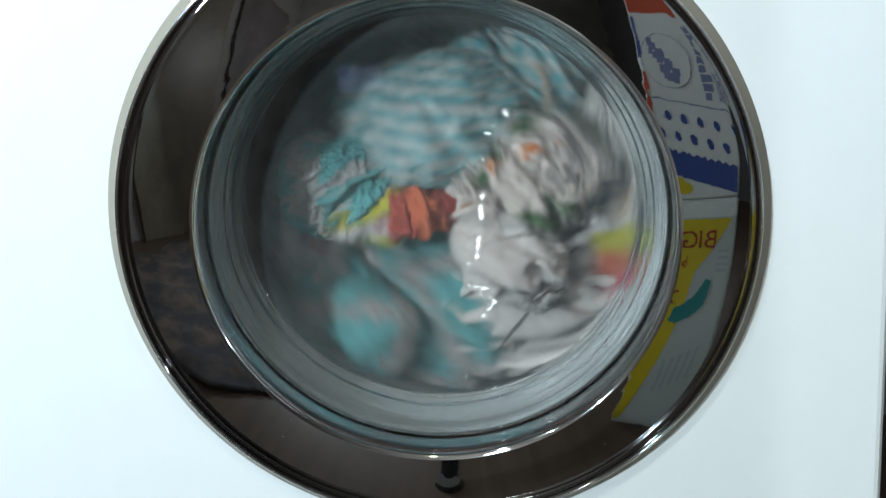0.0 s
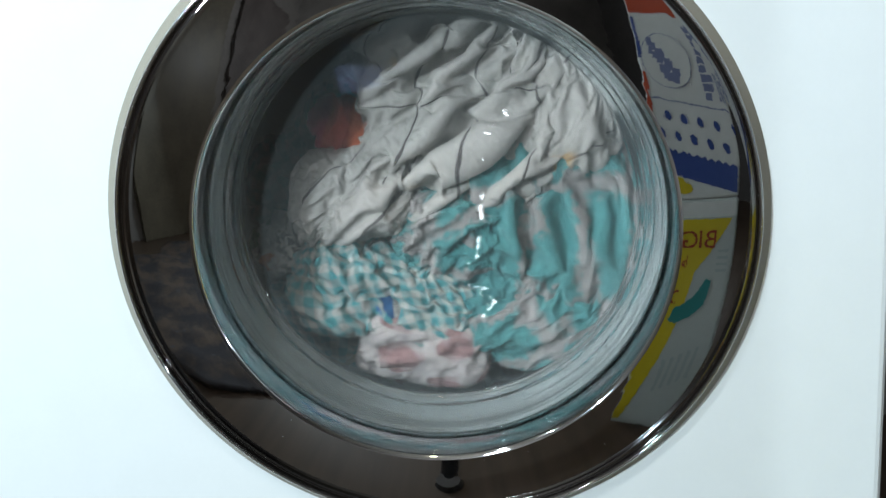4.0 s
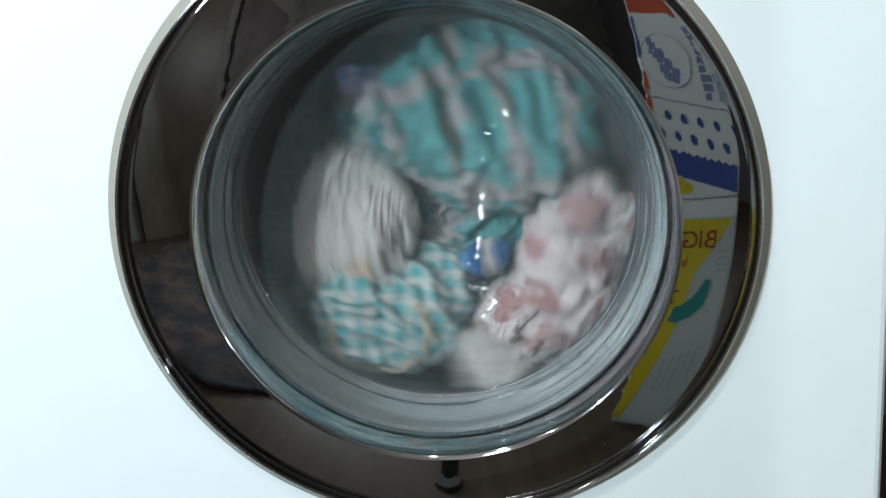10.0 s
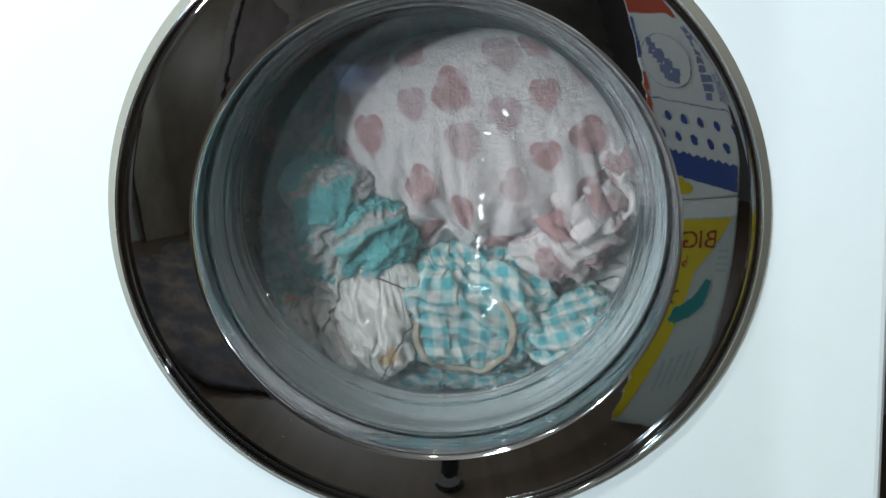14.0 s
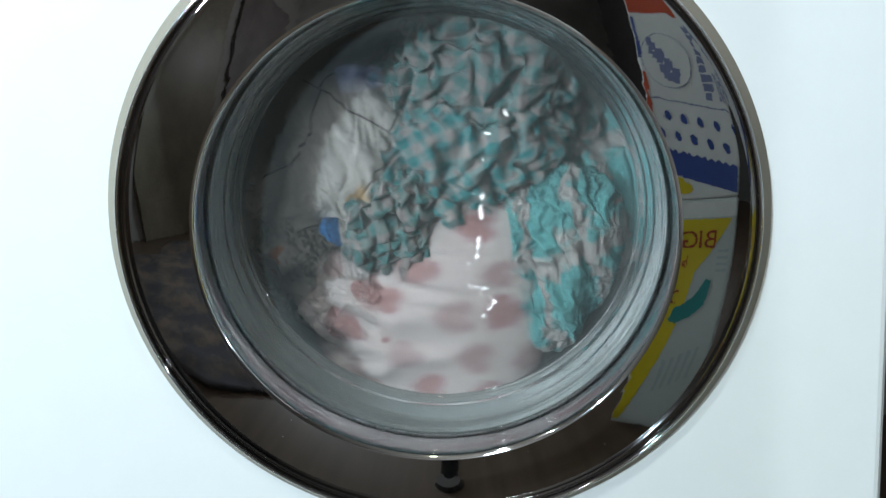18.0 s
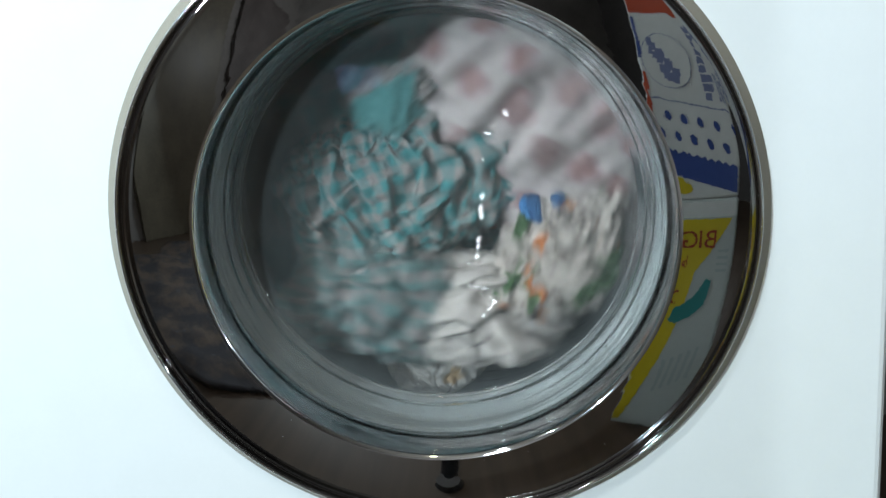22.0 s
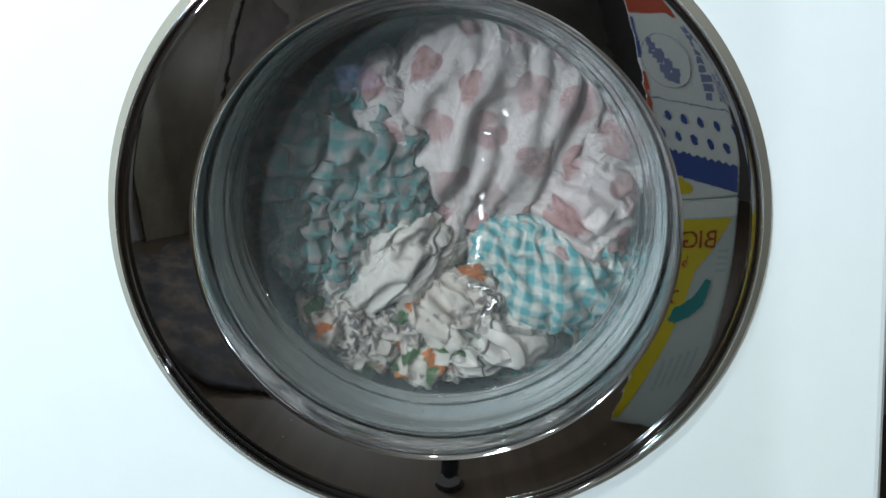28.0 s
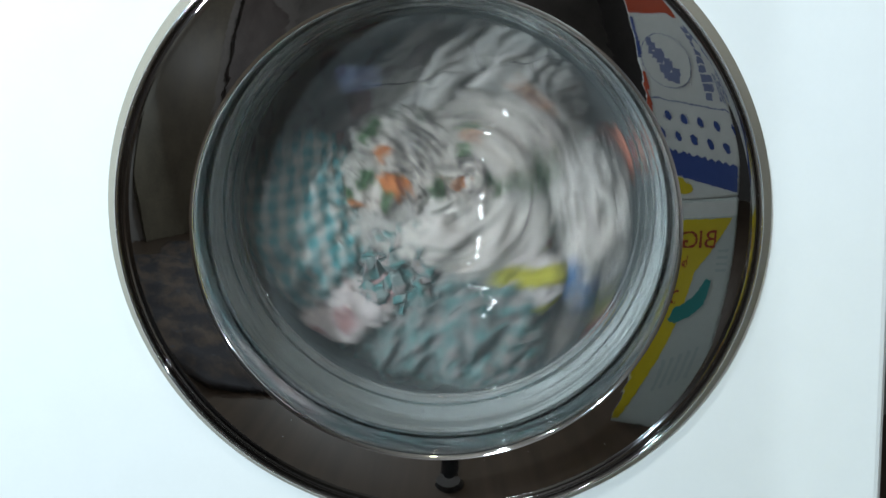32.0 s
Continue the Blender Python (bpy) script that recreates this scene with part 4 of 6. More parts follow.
def motions():
    turn_drum()
    tumble("G1", [
        (0, 0.050, 0.069, 0.040, 0), (0.5, 0.078, -0.062, 0.000, 0), (1, -0.084, -0.120, 0.040, 0), (1.5, -0.060, 0.074, 0.100, 20),
        (2, -0.005, -0.032, 0.040, 0), (2.5, -0.004, -0.095, 0.040, 0), (3, -0.117, -0.077, 0.080, 0), (3.4, -0.093, -0.111, 0.080, 0),
        (5.3, -0.112, -0.130, 0.080, 0), (6.35, -0.112, -0.130, 0.080, 0), (7, 0.080, -0.002, 0.000, 0), (7.5, 0.042, 0.049, 0.000, 0),
        (8, -0.067, -0.013, 0.000, 40), (8.5, 0.077, -0.093, 0.000, 0), (9, 0.081, 0.051, 0.000, 0), (9.5, -0.024, 0.023, 0.000, 0),
        (10, -0.044, -0.097, 0.000, 0), (10.5, 0.086, -0.058, 0.000, 0), (11, 0.038, -0.078, 0.000, 0), (11.4, 0.019, -0.099, 0.000, 0),
        (14.1, 0.019, -0.099, 0.000, 0), (14.5, -0.078, -0.043, 0.000, 0), (16.5, -0.080, -0.078, 0.000, 0), (17, -0.095, -0.087, 0.040, 0),
        (17.5, -0.043, 0.085, 0.075, 3), (18, 0.093, 0.018, 0.085, -15), (18.5, -0.009, -0.095, 0.107, 6), (19, -0.086, 0.036, 0.120, 0),
        (21.65, -0.086, 0.036, 0.120, 0), (22, -0.059, -0.074, 0.078, 57), (22.5, -0.023, -0.093, 0.000, 0), (23, 0.095, -0.045, 0.000, 0),
        (23.5, 0.069, 0.047, 0.000, 0), (24, -0.021, 0.043, 0.000, 30), (24.5, -0.053, -0.040, 0.000, 0), (25, 0.076, -0.057, 0.081, -4),
        (25.5, 0.034, 0.089, 0.083, -13), (27.2, 0.068, -0.130, 0.040, 0), (29.1, 0.068, -0.130, 0.040, 0), (29.5, -0.080, -0.052, 0.104, -25),
        (30, -0.028, 0.091, 0.106, -14), (30.5, 0.095, 0.001, 0.078, 45), (31, -0.025, -0.092, 0.107, -11), (31.5, -0.081, 0.049, 0.105, 50),
        (32, 0.033, -0.138, 0.040, 0),
    ])
    tumble("G2", [
        (0, -0.006, 0.051, 0.000, -20), (0.5, 0.087, -0.108, 0.080, 0), (1, -0.055, -0.023, 0.098, 53), (1.5, -0.007, 0.060, 0.085, -46),
        (2, 0.072, -0.002, 0.000, -10), (2.5, -0.018, -0.057, 0.084, 3), (3, -0.050, 0.033, 0.078, 19), (3.4, 0.029, 0.053, 0.081, 10),
        (5.3, -0.038, -0.113, 0.080, 0), (6.35, -0.038, -0.113, 0.080, 0), (7, 0.052, 0.029, 0.078, -49), (7.5, -0.042, 0.042, 0.083, 48),
        (8, -0.029, -0.053, 0.078, 34), (8.5, 0.058, -0.013, 0.080, 13), (9, -0.003, 0.060, 0.087, -35), (9.5, -0.009, 0.038, 0.040, 0),
        (10, -0.052, -0.030, 0.092, -31), (10.5, 0.043, -0.042, 0.090, -42), (11, 0.028, 0.053, 0.091, -18), (11.4, -0.050, 0.033, 0.081, 15),
        (14.1, 0.005, -0.060, 0.111, 11), (14.5, -0.109, -0.046, 0.040, 0), (16.5, -0.109, -0.050, 0.040, 0), (17, -0.009, 0.059, 0.096, -52),
        (17.5, 0.060, -0.008, 0.076, 35), (18, -0.024, -0.055, 0.066, -55), (18.5, -0.046, 0.038, 0.104, -18), (19, 0.049, 0.034, 0.089, 30),
        (21.65, -0.053, 0.028, 0.109, -35), (22, 0.059, 0.010, 0.073, -47), (22.5, -0.013, -0.059, 0.089, -18), (23, -0.058, 0.014, 0.070, -18),
        (23.5, -0.059, 0.008, 0.090, 25), (24, 0.060, 0.007, 0.105, 19), (24.5, -0.049, -0.035, 0.081, -20), (25, 0.069, -0.070, 0.000, 30),
        (25.5, 0.083, -0.019, 0.000, -10), (27.2, 0.086, -0.064, 0.000, -15), (29.1, 0.086, -0.064, 0.000, -15), (29.5, -0.040, -0.097, 0.000, 0),
        (30, -0.087, -0.051, 0.040, 0), (30.5, -0.015, 0.043, 0.000, 10), (31, 0.072, -0.057, 0.000, 10), (31.5, -0.023, -0.098, 0.000, 0),
        (32, -0.101, -0.025, 0.000, 60),
    ])
    tumble("G3", [
        (0, 0.030, 0.052, 0.075, 47), (0.5, 0.041, -0.043, 0.093, 24), (1, -0.053, -0.028, 0.074, -8), (1.5, -0.012, 0.059, 0.084, -9),
        (2, 0.060, -0.004, 0.097, 1), (2.5, -0.040, -0.110, -0.005, 0), (3, -0.041, -0.057, -0.005, 15), (3.4, -0.042, -0.065, -0.005, 15),
        (5.3, -0.062, -0.111, -0.005, 5), (6.35, -0.062, -0.111, -0.005, 5), (7, 0.057, 0.019, 0.098, 34), (7.5, 0.090, 0.021, 0.035, 10),
        (8, -0.088, -0.068, 0.035, 70), (8.5, 0.086, -0.111, 0.035, -40), (9, -0.104, -0.104, 0.035, 30), (9.5, 0.052, -0.029, 0.071, -57),
        (10, -0.000, -0.108, 0.035, 0), (10.5, 0.060, -0.110, 0.035, 0), (11, -0.002, -0.145, 0.035, 0), (11.4, -0.002, -0.145, 0.035, 0),
        (14.1, -0.002, -0.145, 0.035, 0), (14.5, -0.060, -0.005, 0.080, 26), (16.5, -0.030, 0.052, 0.086, -28), (17, 0.058, 0.015, 0.109, -60),
        (17.5, -0.002, -0.060, 0.073, 11), (18, -0.057, 0.018, 0.099, -31), (18.5, 0.033, 0.050, 0.088, 6), (19, 0.039, -0.046, 0.066, -2),
        (21.65, -0.060, 0.004, 0.090, 16), (22, 0.052, -0.029, 0.106, -7), (22.5, -0.048, 0.036, 0.091, -42), (23, 0.041, -0.055, 0.035, -10),
        (23.5, 0.037, 0.048, 0.113, -55), (24, -0.056, 0.022, 0.070, 43), (24.5, -0.006, -0.060, 0.080, 36), (25, 0.059, 0.011, 0.111, 36),
        (25.5, -0.027, 0.054, 0.079, 19), (27.2, -0.027, 0.054, 0.066, 30), (29.1, -0.028, -0.053, 0.100, 22), (29.5, -0.044, 0.041, 0.066, -41),
        (30, 0.060, 0.006, 0.086, -22), (30.5, 0.057, 0.017, 0.090, -19), (31, 0.033, -0.050, 0.073, -11), (31.5, 0.047, -0.037, 0.113, -6),
        (32, -0.049, -0.035, 0.088, 12),
    ])
    tumble("G4", [
        (0, 0.073, -0.061, 0.095, 22), (0.5, -0.079, -0.053, 0.081, 17), (1, -0.029, 0.090, 0.084, 17), (1.5, 0.095, 0.003, 0.106, -2),
        (2, -0.023, -0.092, 0.113, 0), (2.5, -0.082, 0.048, 0.071, -41), (3, 0.069, 0.066, 0.112, 15), (3.4, 0.072, -0.062, 0.082, -10),
        (5.3, 0.008, -0.072, -0.015, -20), (6.35, 0.008, -0.072, -0.015, -20), (7, 0.056, 0.077, 0.080, -21), (7.5, -0.089, 0.033, 0.098, 4),
        (8, -0.007, -0.095, 0.089, 30), (8.5, 0.093, 0.020, 0.112, 57), (9, -0.045, 0.084, 0.080, 1), (9.5, 0.022, 0.043, -0.015, 0),
        (10, -0.093, 0.017, 0.074, -23), (10.5, -0.037, -0.064, -0.015, 0), (11, 0.089, -0.095, -0.015, -30), (11.4, 0.089, -0.112, -0.015, -32),
        (14.1, 0.089, -0.112, -0.015, -32), (14.5, -0.069, -0.065, 0.072, 26), (16.5, -0.089, 0.033, 0.074, 4), (17, 0.057, 0.076, 0.065, -4),
        (17.5, 0.058, -0.075, 0.089, -13), (18, -0.088, -0.035, 0.073, -7), (18.5, -0.009, 0.095, 0.092, -50), (19, 0.093, -0.017, 0.112, 14),
        (21.65, 0.034, 0.089, 0.071, -32), (22, -0.068, 0.066, 0.076, -23), (22.5, -0.089, -0.033, 0.110, 38), (23, 0.046, -0.083, 0.103, -18),
        (23.5, 0.071, -0.008, -0.015, 0), (24, -0.008, 0.007, -0.015, 0), (24.5, -0.041, -0.086, 0.096, 44), (25, 0.094, -0.016, 0.111, -20),
        (25.5, -0.011, 0.094, 0.067, 19), (27.2, 0.002, -0.070, 0.025, 0), (29.1, 0.002, -0.070, 0.025, 0), (29.5, -0.094, -0.011, 0.094, 39),
        (30, -0.070, -0.005, 0.025, 0), (30.5, 0.019, 0.093, 0.090, 5), (31, 0.084, -0.044, 0.107, 13), (31.5, 0.002, -0.109, -0.015, 0),
        (32, -0.092, 0.025, 0.092, 4),
    ])
    tumble("H1", [
        (0, -0.085, 0.058, 0.130, 0), (0.5, 0.081, 0.025, 0.010, 30), (1, 0.042, -0.132, 0.090, 80), (1.5, -0.060, -0.002, 0.091, -3),
        (2, 0.018, 0.069, 0.010, 0), (2.5, 0.087, -0.129, 0.090, 50), (3, -0.100, -0.137, 0.130, 0), (3.4, -0.082, -0.148, 0.130, 0),
        (5.3, 0.065, -0.143, 0.130, 0), (6.35, 0.065, -0.143, 0.130, 0), (7, 0.049, 0.047, 0.090, 0), (7.5, -0.073, 0.032, 0.010, 20),
        (8, -0.001, -0.125, 0.050, 90), (8.5, 0.125, -0.010, 0.090, 0), (9, -0.036, 0.030, 0.010, -5), (9.5, -0.024, -0.104, 0.010, 100),
        (10, 0.126, -0.091, 0.130, 0), (10.5, 0.015, 0.049, 0.010, -5), (11, 0.020, 0.040, 0.010, -5), (11.4, 0.043, 0.027, 0.010, 0),
        (14.1, 0.043, 0.027, 0.010, 0), (14.5, 0.018, -0.106, 0.010, 170), (16.5, -0.119, -0.137, 0.130, 0), (17, -0.033, 0.050, 0.080, -39),
        (17.5, 0.067, -0.033, 0.010, 50), (18, -0.012, -0.114, 0.010, 100), (18.5, -0.056, 0.022, 0.108, 35), (19, 0.037, 0.047, 0.109, 35),
        (21.65, 0.059, 0.008, 0.106, -22), (22, 0.052, 0.030, 0.113, -12), (22.5, -0.059, -0.011, 0.010, -30), (23, -0.013, -0.145, 0.090, 90),
        (23.5, 0.059, 0.011, 0.110, 20), (24, -0.027, 0.054, 0.079, -58), (24.5, 0.007, -0.130, 0.050, 90), (25, 0.140, 0.013, 0.050, 80),
        (25.5, -0.022, 0.056, 0.114, -10), (27.2, 0.075, 0.028, 0.130, 0), (29.1, 0.075, 0.028, 0.130, 0), (29.5, 0.026, -0.054, 0.103, -46),
        (30, -0.059, -0.010, 0.071, -41), (30.5, 0.006, 0.060, 0.073, -32), (31, 0.128, 0.003, 0.130, 0), (31.5, -0.015, -0.058, 0.072, 23),
        (32, -0.052, 0.031, 0.107, -7),
    ])
    tumble("H2", [
        (0, -0.043, 0.042, 0.085, -5), (0.5, 0.052, 0.030, 0.105, 52), (1, 0.027, -0.108, -0.005, 0), (1.5, -0.060, 0.002, 0.084, 51),
        (2, 0.019, 0.057, 0.081, 5), (2.5, 0.077, -0.096, -0.005, -30), (3, -0.055, -0.023, 0.082, -30), (3.4, -0.028, 0.053, 0.098, -45),
        (5.3, 0.016, 0.058, 0.088, -14), (6.35, -0.043, -0.042, 0.097, -20), (7, 0.089, 0.063, -0.005, 30), (7.5, -0.091, -0.063, -0.005, 60),
        (8, -0.031, -0.092, -0.005, 20), (8.5, 0.104, 0.010, -0.005, 60), (9, -0.022, 0.056, 0.115, -44), (9.5, -0.064, -0.091, -0.005, 40),
        (10, 0.094, -0.062, -0.005, -60), (10.5, 0.106, 0.003, 0.035, -50), (11, 0.108, -0.007, -0.005, -40), (11.4, 0.109, -0.016, -0.005, -38),
        (14.1, 0.109, -0.016, -0.005, -38), (14.5, 0.073, -0.096, -0.005, 0), (16.5, -0.027, -0.054, 0.089, -23), (17, -0.099, 0.024, 0.075, 0),
        (17.5, 0.064, -0.113, -0.005, 0), (18, -0.058, -0.014, 0.083, 36), (18.5, 0.003, 0.060, 0.079, 35), (19, 0.039, -0.112, -0.005, -50),
        (21.65, 0.039, -0.112, -0.005, -50), (22, 0.117, -0.041, 0.035, 60), (22.5, -0.055, -0.082, -0.005, 40), (23, 0.026, -0.112, -0.005, 0),
        (23.5, 0.107, -0.037, -0.005, -60), (24, -0.079, -0.002, 0.035, 70), (24.5, 0.014, -0.103, -0.005, 0), (25, 0.112, -0.007, -0.005, 70),
        (25.5, 0.042, 0.069, -0.005, 0), (27.2, 0.116, -0.007, -0.005, -50), (29.1, 0.116, -0.007, -0.005, -50), (29.5, 0.035, -0.103, -0.005, 0),
        (30, -0.060, -0.003, 0.100, -9), (30.5, 0.050, 0.078, 0.075, 0), (31, 0.090, 0.042, 0.035, 60), (31.5, 0.009, -0.059, 0.103, -17),
        (32, -0.060, 0.007, 0.070, 41),
    ])
    tumble("H3", [
        (0, -0.057, 0.076, 0.077, -50), (0.5, 0.089, 0.034, 0.069, -39), (1, 0.008, -0.095, 0.108, -7), (1.5, -0.093, 0.018, 0.074, 6),
        (2, 0.043, 0.085, 0.111, 0), (2.5, 0.069, -0.065, 0.077, -9), (3, -0.081, -0.049, 0.110, 31), (3.4, -0.056, 0.077, 0.085, 54),
        (5.3, -0.088, 0.036, 0.081, 7), (6.35, 0.089, 0.033, 0.104, -20), (7, -0.088, 0.035, 0.093, 11), (7.5, -0.010, -0.095, 0.100, -44),
        (8, 0.094, 0.017, 0.080, 14), (8.5, -0.042, 0.085, 0.082, -23), (9, -0.070, -0.064, 0.087, 33), (9.5, 0.081, -0.050, 0.111, -26),
        (10, 0.026, 0.091, 0.077, -4), (10.5, -0.095, -0.000, 0.105, -5), (11, 0.026, -0.091, 0.108, 59), (11.4, 0.093, 0.018, 0.108, 10),
        (14.1, 0.090, 0.029, 0.083, -18), (14.5, 0.037, -0.087, 0.079, -57), (16.5, -0.062, -0.072, 0.101, 1), (17, -0.052, 0.080, 0.066, 17),
        (17.5, 0.091, 0.028, 0.068, 38), (18, 0.002, -0.095, 0.096, -52), (18.5, -0.092, 0.025, 0.106, 59), (19, 0.049, 0.081, 0.075, -21),
        (21.65, 0.087, 0.039, 0.095, 17), (22, -0.014, 0.094, 0.073, -60), (22.5, -0.087, -0.039, 0.071, 43), (23, 0.061, -0.073, 0.114, 43),
        (23.5, 0.053, 0.079, 0.089, 28), (24, -0.090, 0.029, 0.077, 46), (24.5, -0.003, -0.095, 0.067, 25), (25, 0.092, 0.023, 0.074, -31),
        (25.5, -0.048, 0.082, 0.078, -50), (27.2, -0.036, 0.060, -0.020, -8), (29.1, -0.036, 0.060, -0.020, -8), (29.5, 0.059, -0.011, -0.020, 70),
        (30, -0.044, -0.102, -0.020, 55), (30.5, -0.090, -0.010, -0.020, 20), (31, 0.008, 0.012, -0.020, 80), (31.5, 0.046, -0.079, -0.020, 8),
        (32, -0.065, -0.086, -0.020, 60),
    ])
    tumble("H4", [
        (0, -0.085, 0.042, 0.101, 31), (0.5, 0.064, 0.070, 0.111, 8), (1, 0.050, -0.081, 0.104, 40), (1.5, -0.092, -0.025, 0.068, 23),
        (2, 0.001, 0.095, 0.099, 41), (2.5, 0.091, -0.027, 0.115, 30), (3, -0.074, -0.116, -0.010, 10), (3.4, -0.066, -0.121, -0.010, 10),
        (5.3, 0.050, -0.110, -0.010, -12), (6.35, 0.050, -0.110, -0.010, -12), (7, 0.039, 0.087, 0.080, 10), (7.5, -0.094, 0.013, 0.080, -35),
        (8, -0.007, -0.110, -0.010, 0), (8.5, 0.093, 0.021, 0.082, 32), (9, -0.010, -0.018, -0.010, 0), (9.5, 0.093, -0.020, 0.087, -41),
        (10, 0.068, -0.099, -0.010, -40), (10.5, 0.060, 0.073, 0.065, -29), (11, 0.022, -0.024, -0.010, 10), (11.4, 0.033, -0.050, 0.030, 8),
        (14.1, 0.033, -0.050, 0.030, 8), (14.5, -0.049, -0.117, -0.010, 0), (16.5, -0.095, -0.005, 0.103, 9), (17, 0.021, 0.093, 0.092, -55),
        (17.5, 0.083, -0.046, 0.098, 54), (18, -0.065, -0.099, -0.010, 40), (18.5, -0.065, -0.099, -0.010, 40), (19, -0.062, 0.072, 0.090, -13),
        (21.65, 0.024, -0.092, 0.071, -15), (22, 0.074, 0.060, 0.115, -20), (22.5, -0.052, 0.080, 0.101, -21), (23, -0.032, -0.109, -0.010, 0),
        (23.5, 0.104, -0.075, 0.030, 0), (24, -0.058, -0.004, -0.010, 60), (24.5, 0.032, -0.089, 0.113, 1), (25, 0.077, 0.056, 0.078, 33),
        (25.5, -0.075, 0.059, 0.096, -18), (27.2, 0.026, -0.016, 0.012, -62), (29.1, 0.026, -0.016, 0.012, -62), (29.5, -0.077, -0.056, 0.085, -38),
        (30, -0.087, -0.063, -0.010, 20), (30.5, -0.032, 0.089, 0.075, -8), (31, 0.042, -0.132, -0.010, 0), (31.5, -0.095, -0.003, 0.070, 23),
        (32, 0.023, 0.092, 0.073, 49),
    ])
    tumble("H5", [
        (0, -0.040, -0.045, 0.067, -14), (0.5, -0.032, 0.051, 0.093, -51), (1, 0.058, 0.017, 0.086, 45), (1.5, 0.000, -0.060, 0.102, 18),
        (2, -0.058, 0.016, 0.089, -52), (2.5, 0.032, 0.051, 0.085, 27), (3, 0.040, -0.044, 0.076, 51), (3.4, -0.041, -0.044, 0.076, 58),
        (5.3, 0.059, -0.013, 0.067, 59), (6.35, -0.052, -0.030, 0.067, 36), (7, 0.059, -0.012, 0.074, 55), (7.5, -0.004, 0.060, 0.086, -40),
        (8, -0.056, -0.021, 0.070, -22), (8.5, 0.035, -0.048, 0.085, -11), (9, 0.037, 0.047, 0.113, 53), (9.5, -0.056, 0.022, 0.071, -22),
        (10, -0.006, -0.060, 0.083, -20), (10.5, 0.059, 0.011, 0.072, 3), (11, -0.027, 0.054, 0.103, -37), (11.4, -0.056, -0.022, 0.092, -46),
        (14.1, -0.029, 0.052, 0.102, -50), (14.5, 0.050, 0.034, 0.093, -17), (16.5, 0.052, -0.030, 0.114, -39), (17, -0.043, -0.042, 0.067, -7),
        (17.5, -0.028, 0.053, 0.101, 14), (18, 0.059, 0.013, 0.105, -44), (18.5, -0.007, -0.114, 0.010, 110), (19, 0.098, -0.100, 0.010, 35),
        (21.65, 0.098, -0.100, 0.010, 35), (22, 0.073, 0.042, 0.010, 30), (22.5, -0.043, 0.042, 0.070, 43), (23, -0.028, -0.053, 0.087, 19),
        (23.5, 0.059, -0.013, 0.087, -12), (24, -0.004, 0.060, 0.108, -26), (24.5, -0.056, -0.020, 0.066, -7), (25, 0.035, -0.049, 0.071, -15),
        (25.5, 0.041, 0.060, 0.050, 0), (27.2, 0.059, 0.034, 0.010, 6), (29.1, 0.059, 0.034, 0.010, 6), (29.5, 0.074, -0.072, 0.010, 70),
        (30, -0.052, -0.030, 0.114, -17), (30.5, -0.014, 0.058, 0.087, -48), (31, 0.060, -0.003, 0.105, -16), (31.5, -0.019, -0.057, 0.111, 55),
        (32, -0.049, 0.034, 0.072, 49),
    ])
    tumble("L1", [
        (0, 0.048, 0.004, -0.005, 10), (0.5, -0.035, -0.107, 0.035, 0), (1, -0.079, 0.053, 0.109, -46), (1.5, 0.073, 0.061, 0.109, 29),
        (2, 0.069, -0.111, 0.035, 60), (2.5, -0.091, -0.026, 0.108, 36), (3, 0.000, 0.095, 0.075, 20), (3.4, 0.095, 0.008, 0.105, -3),
        (5.3, -0.083, -0.059, 0.035, 30), (6.35, -0.083, -0.059, 0.035, 30), (7, 0.094, -0.011, 0.113, -16), (7.5, -0.015, 0.094, 0.090, -25),
        (8, -0.086, -0.041, 0.113, 53), (8.5, 0.063, -0.071, 0.113, 58), (9, 0.051, 0.080, 0.102, 18), (9.5, -0.091, 0.027, 0.088, 5),
        (10, -0.001, -0.095, 0.070, 50), (10.5, 0.092, 0.025, 0.072, -35), (11, -0.113, -0.138, 0.075, 40), (11.4, -0.122, -0.108, 0.035, 40),
        (14.1, -0.122, -0.108, 0.035, 40), (14.5, -0.069, 0.065, 0.076, 1), (16.5, 0.028, 0.091, 0.078, 7), (17, 0.055, -0.018, -0.005, 0),
        (17.5, -0.040, -0.096, -0.005, 0), (18, -0.127, -0.090, 0.075, 0), (18.5, -0.103, -0.086, 0.035, 0), (19, -0.057, -0.109, -0.005, 10),
        (21.65, -0.057, -0.109, -0.005, 10), (22, 0.078, -0.065, -0.005, -30), (22.5, 0.073, 0.036, -0.005, -40), (23, -0.025, 0.011, -0.005, 10),
        (23.5, 0.004, -0.067, -0.005, 0), (24, 0.071, -0.014, -0.005, 40), (24.5, 0.027, -0.012, -0.005, 0), (25, -0.038, -0.074, -0.005, 10),
        (25.5, 0.024, -0.063, -0.005, 0), (27.2, -0.015, -0.097, -0.005, 5), (29.1, -0.015, -0.097, -0.005, 5), (29.5, -0.078, 0.011, 0.035, 0),
        (30, -0.000, 0.014, -0.005, 10), (30.5, 0.014, -0.029, -0.005, 0), (31, -0.051, -0.083, -0.005, 60), (31.5, -0.039, -0.043, 0.035, 0),
        (32, 0.037, 0.029, -0.005, 0),
    ])
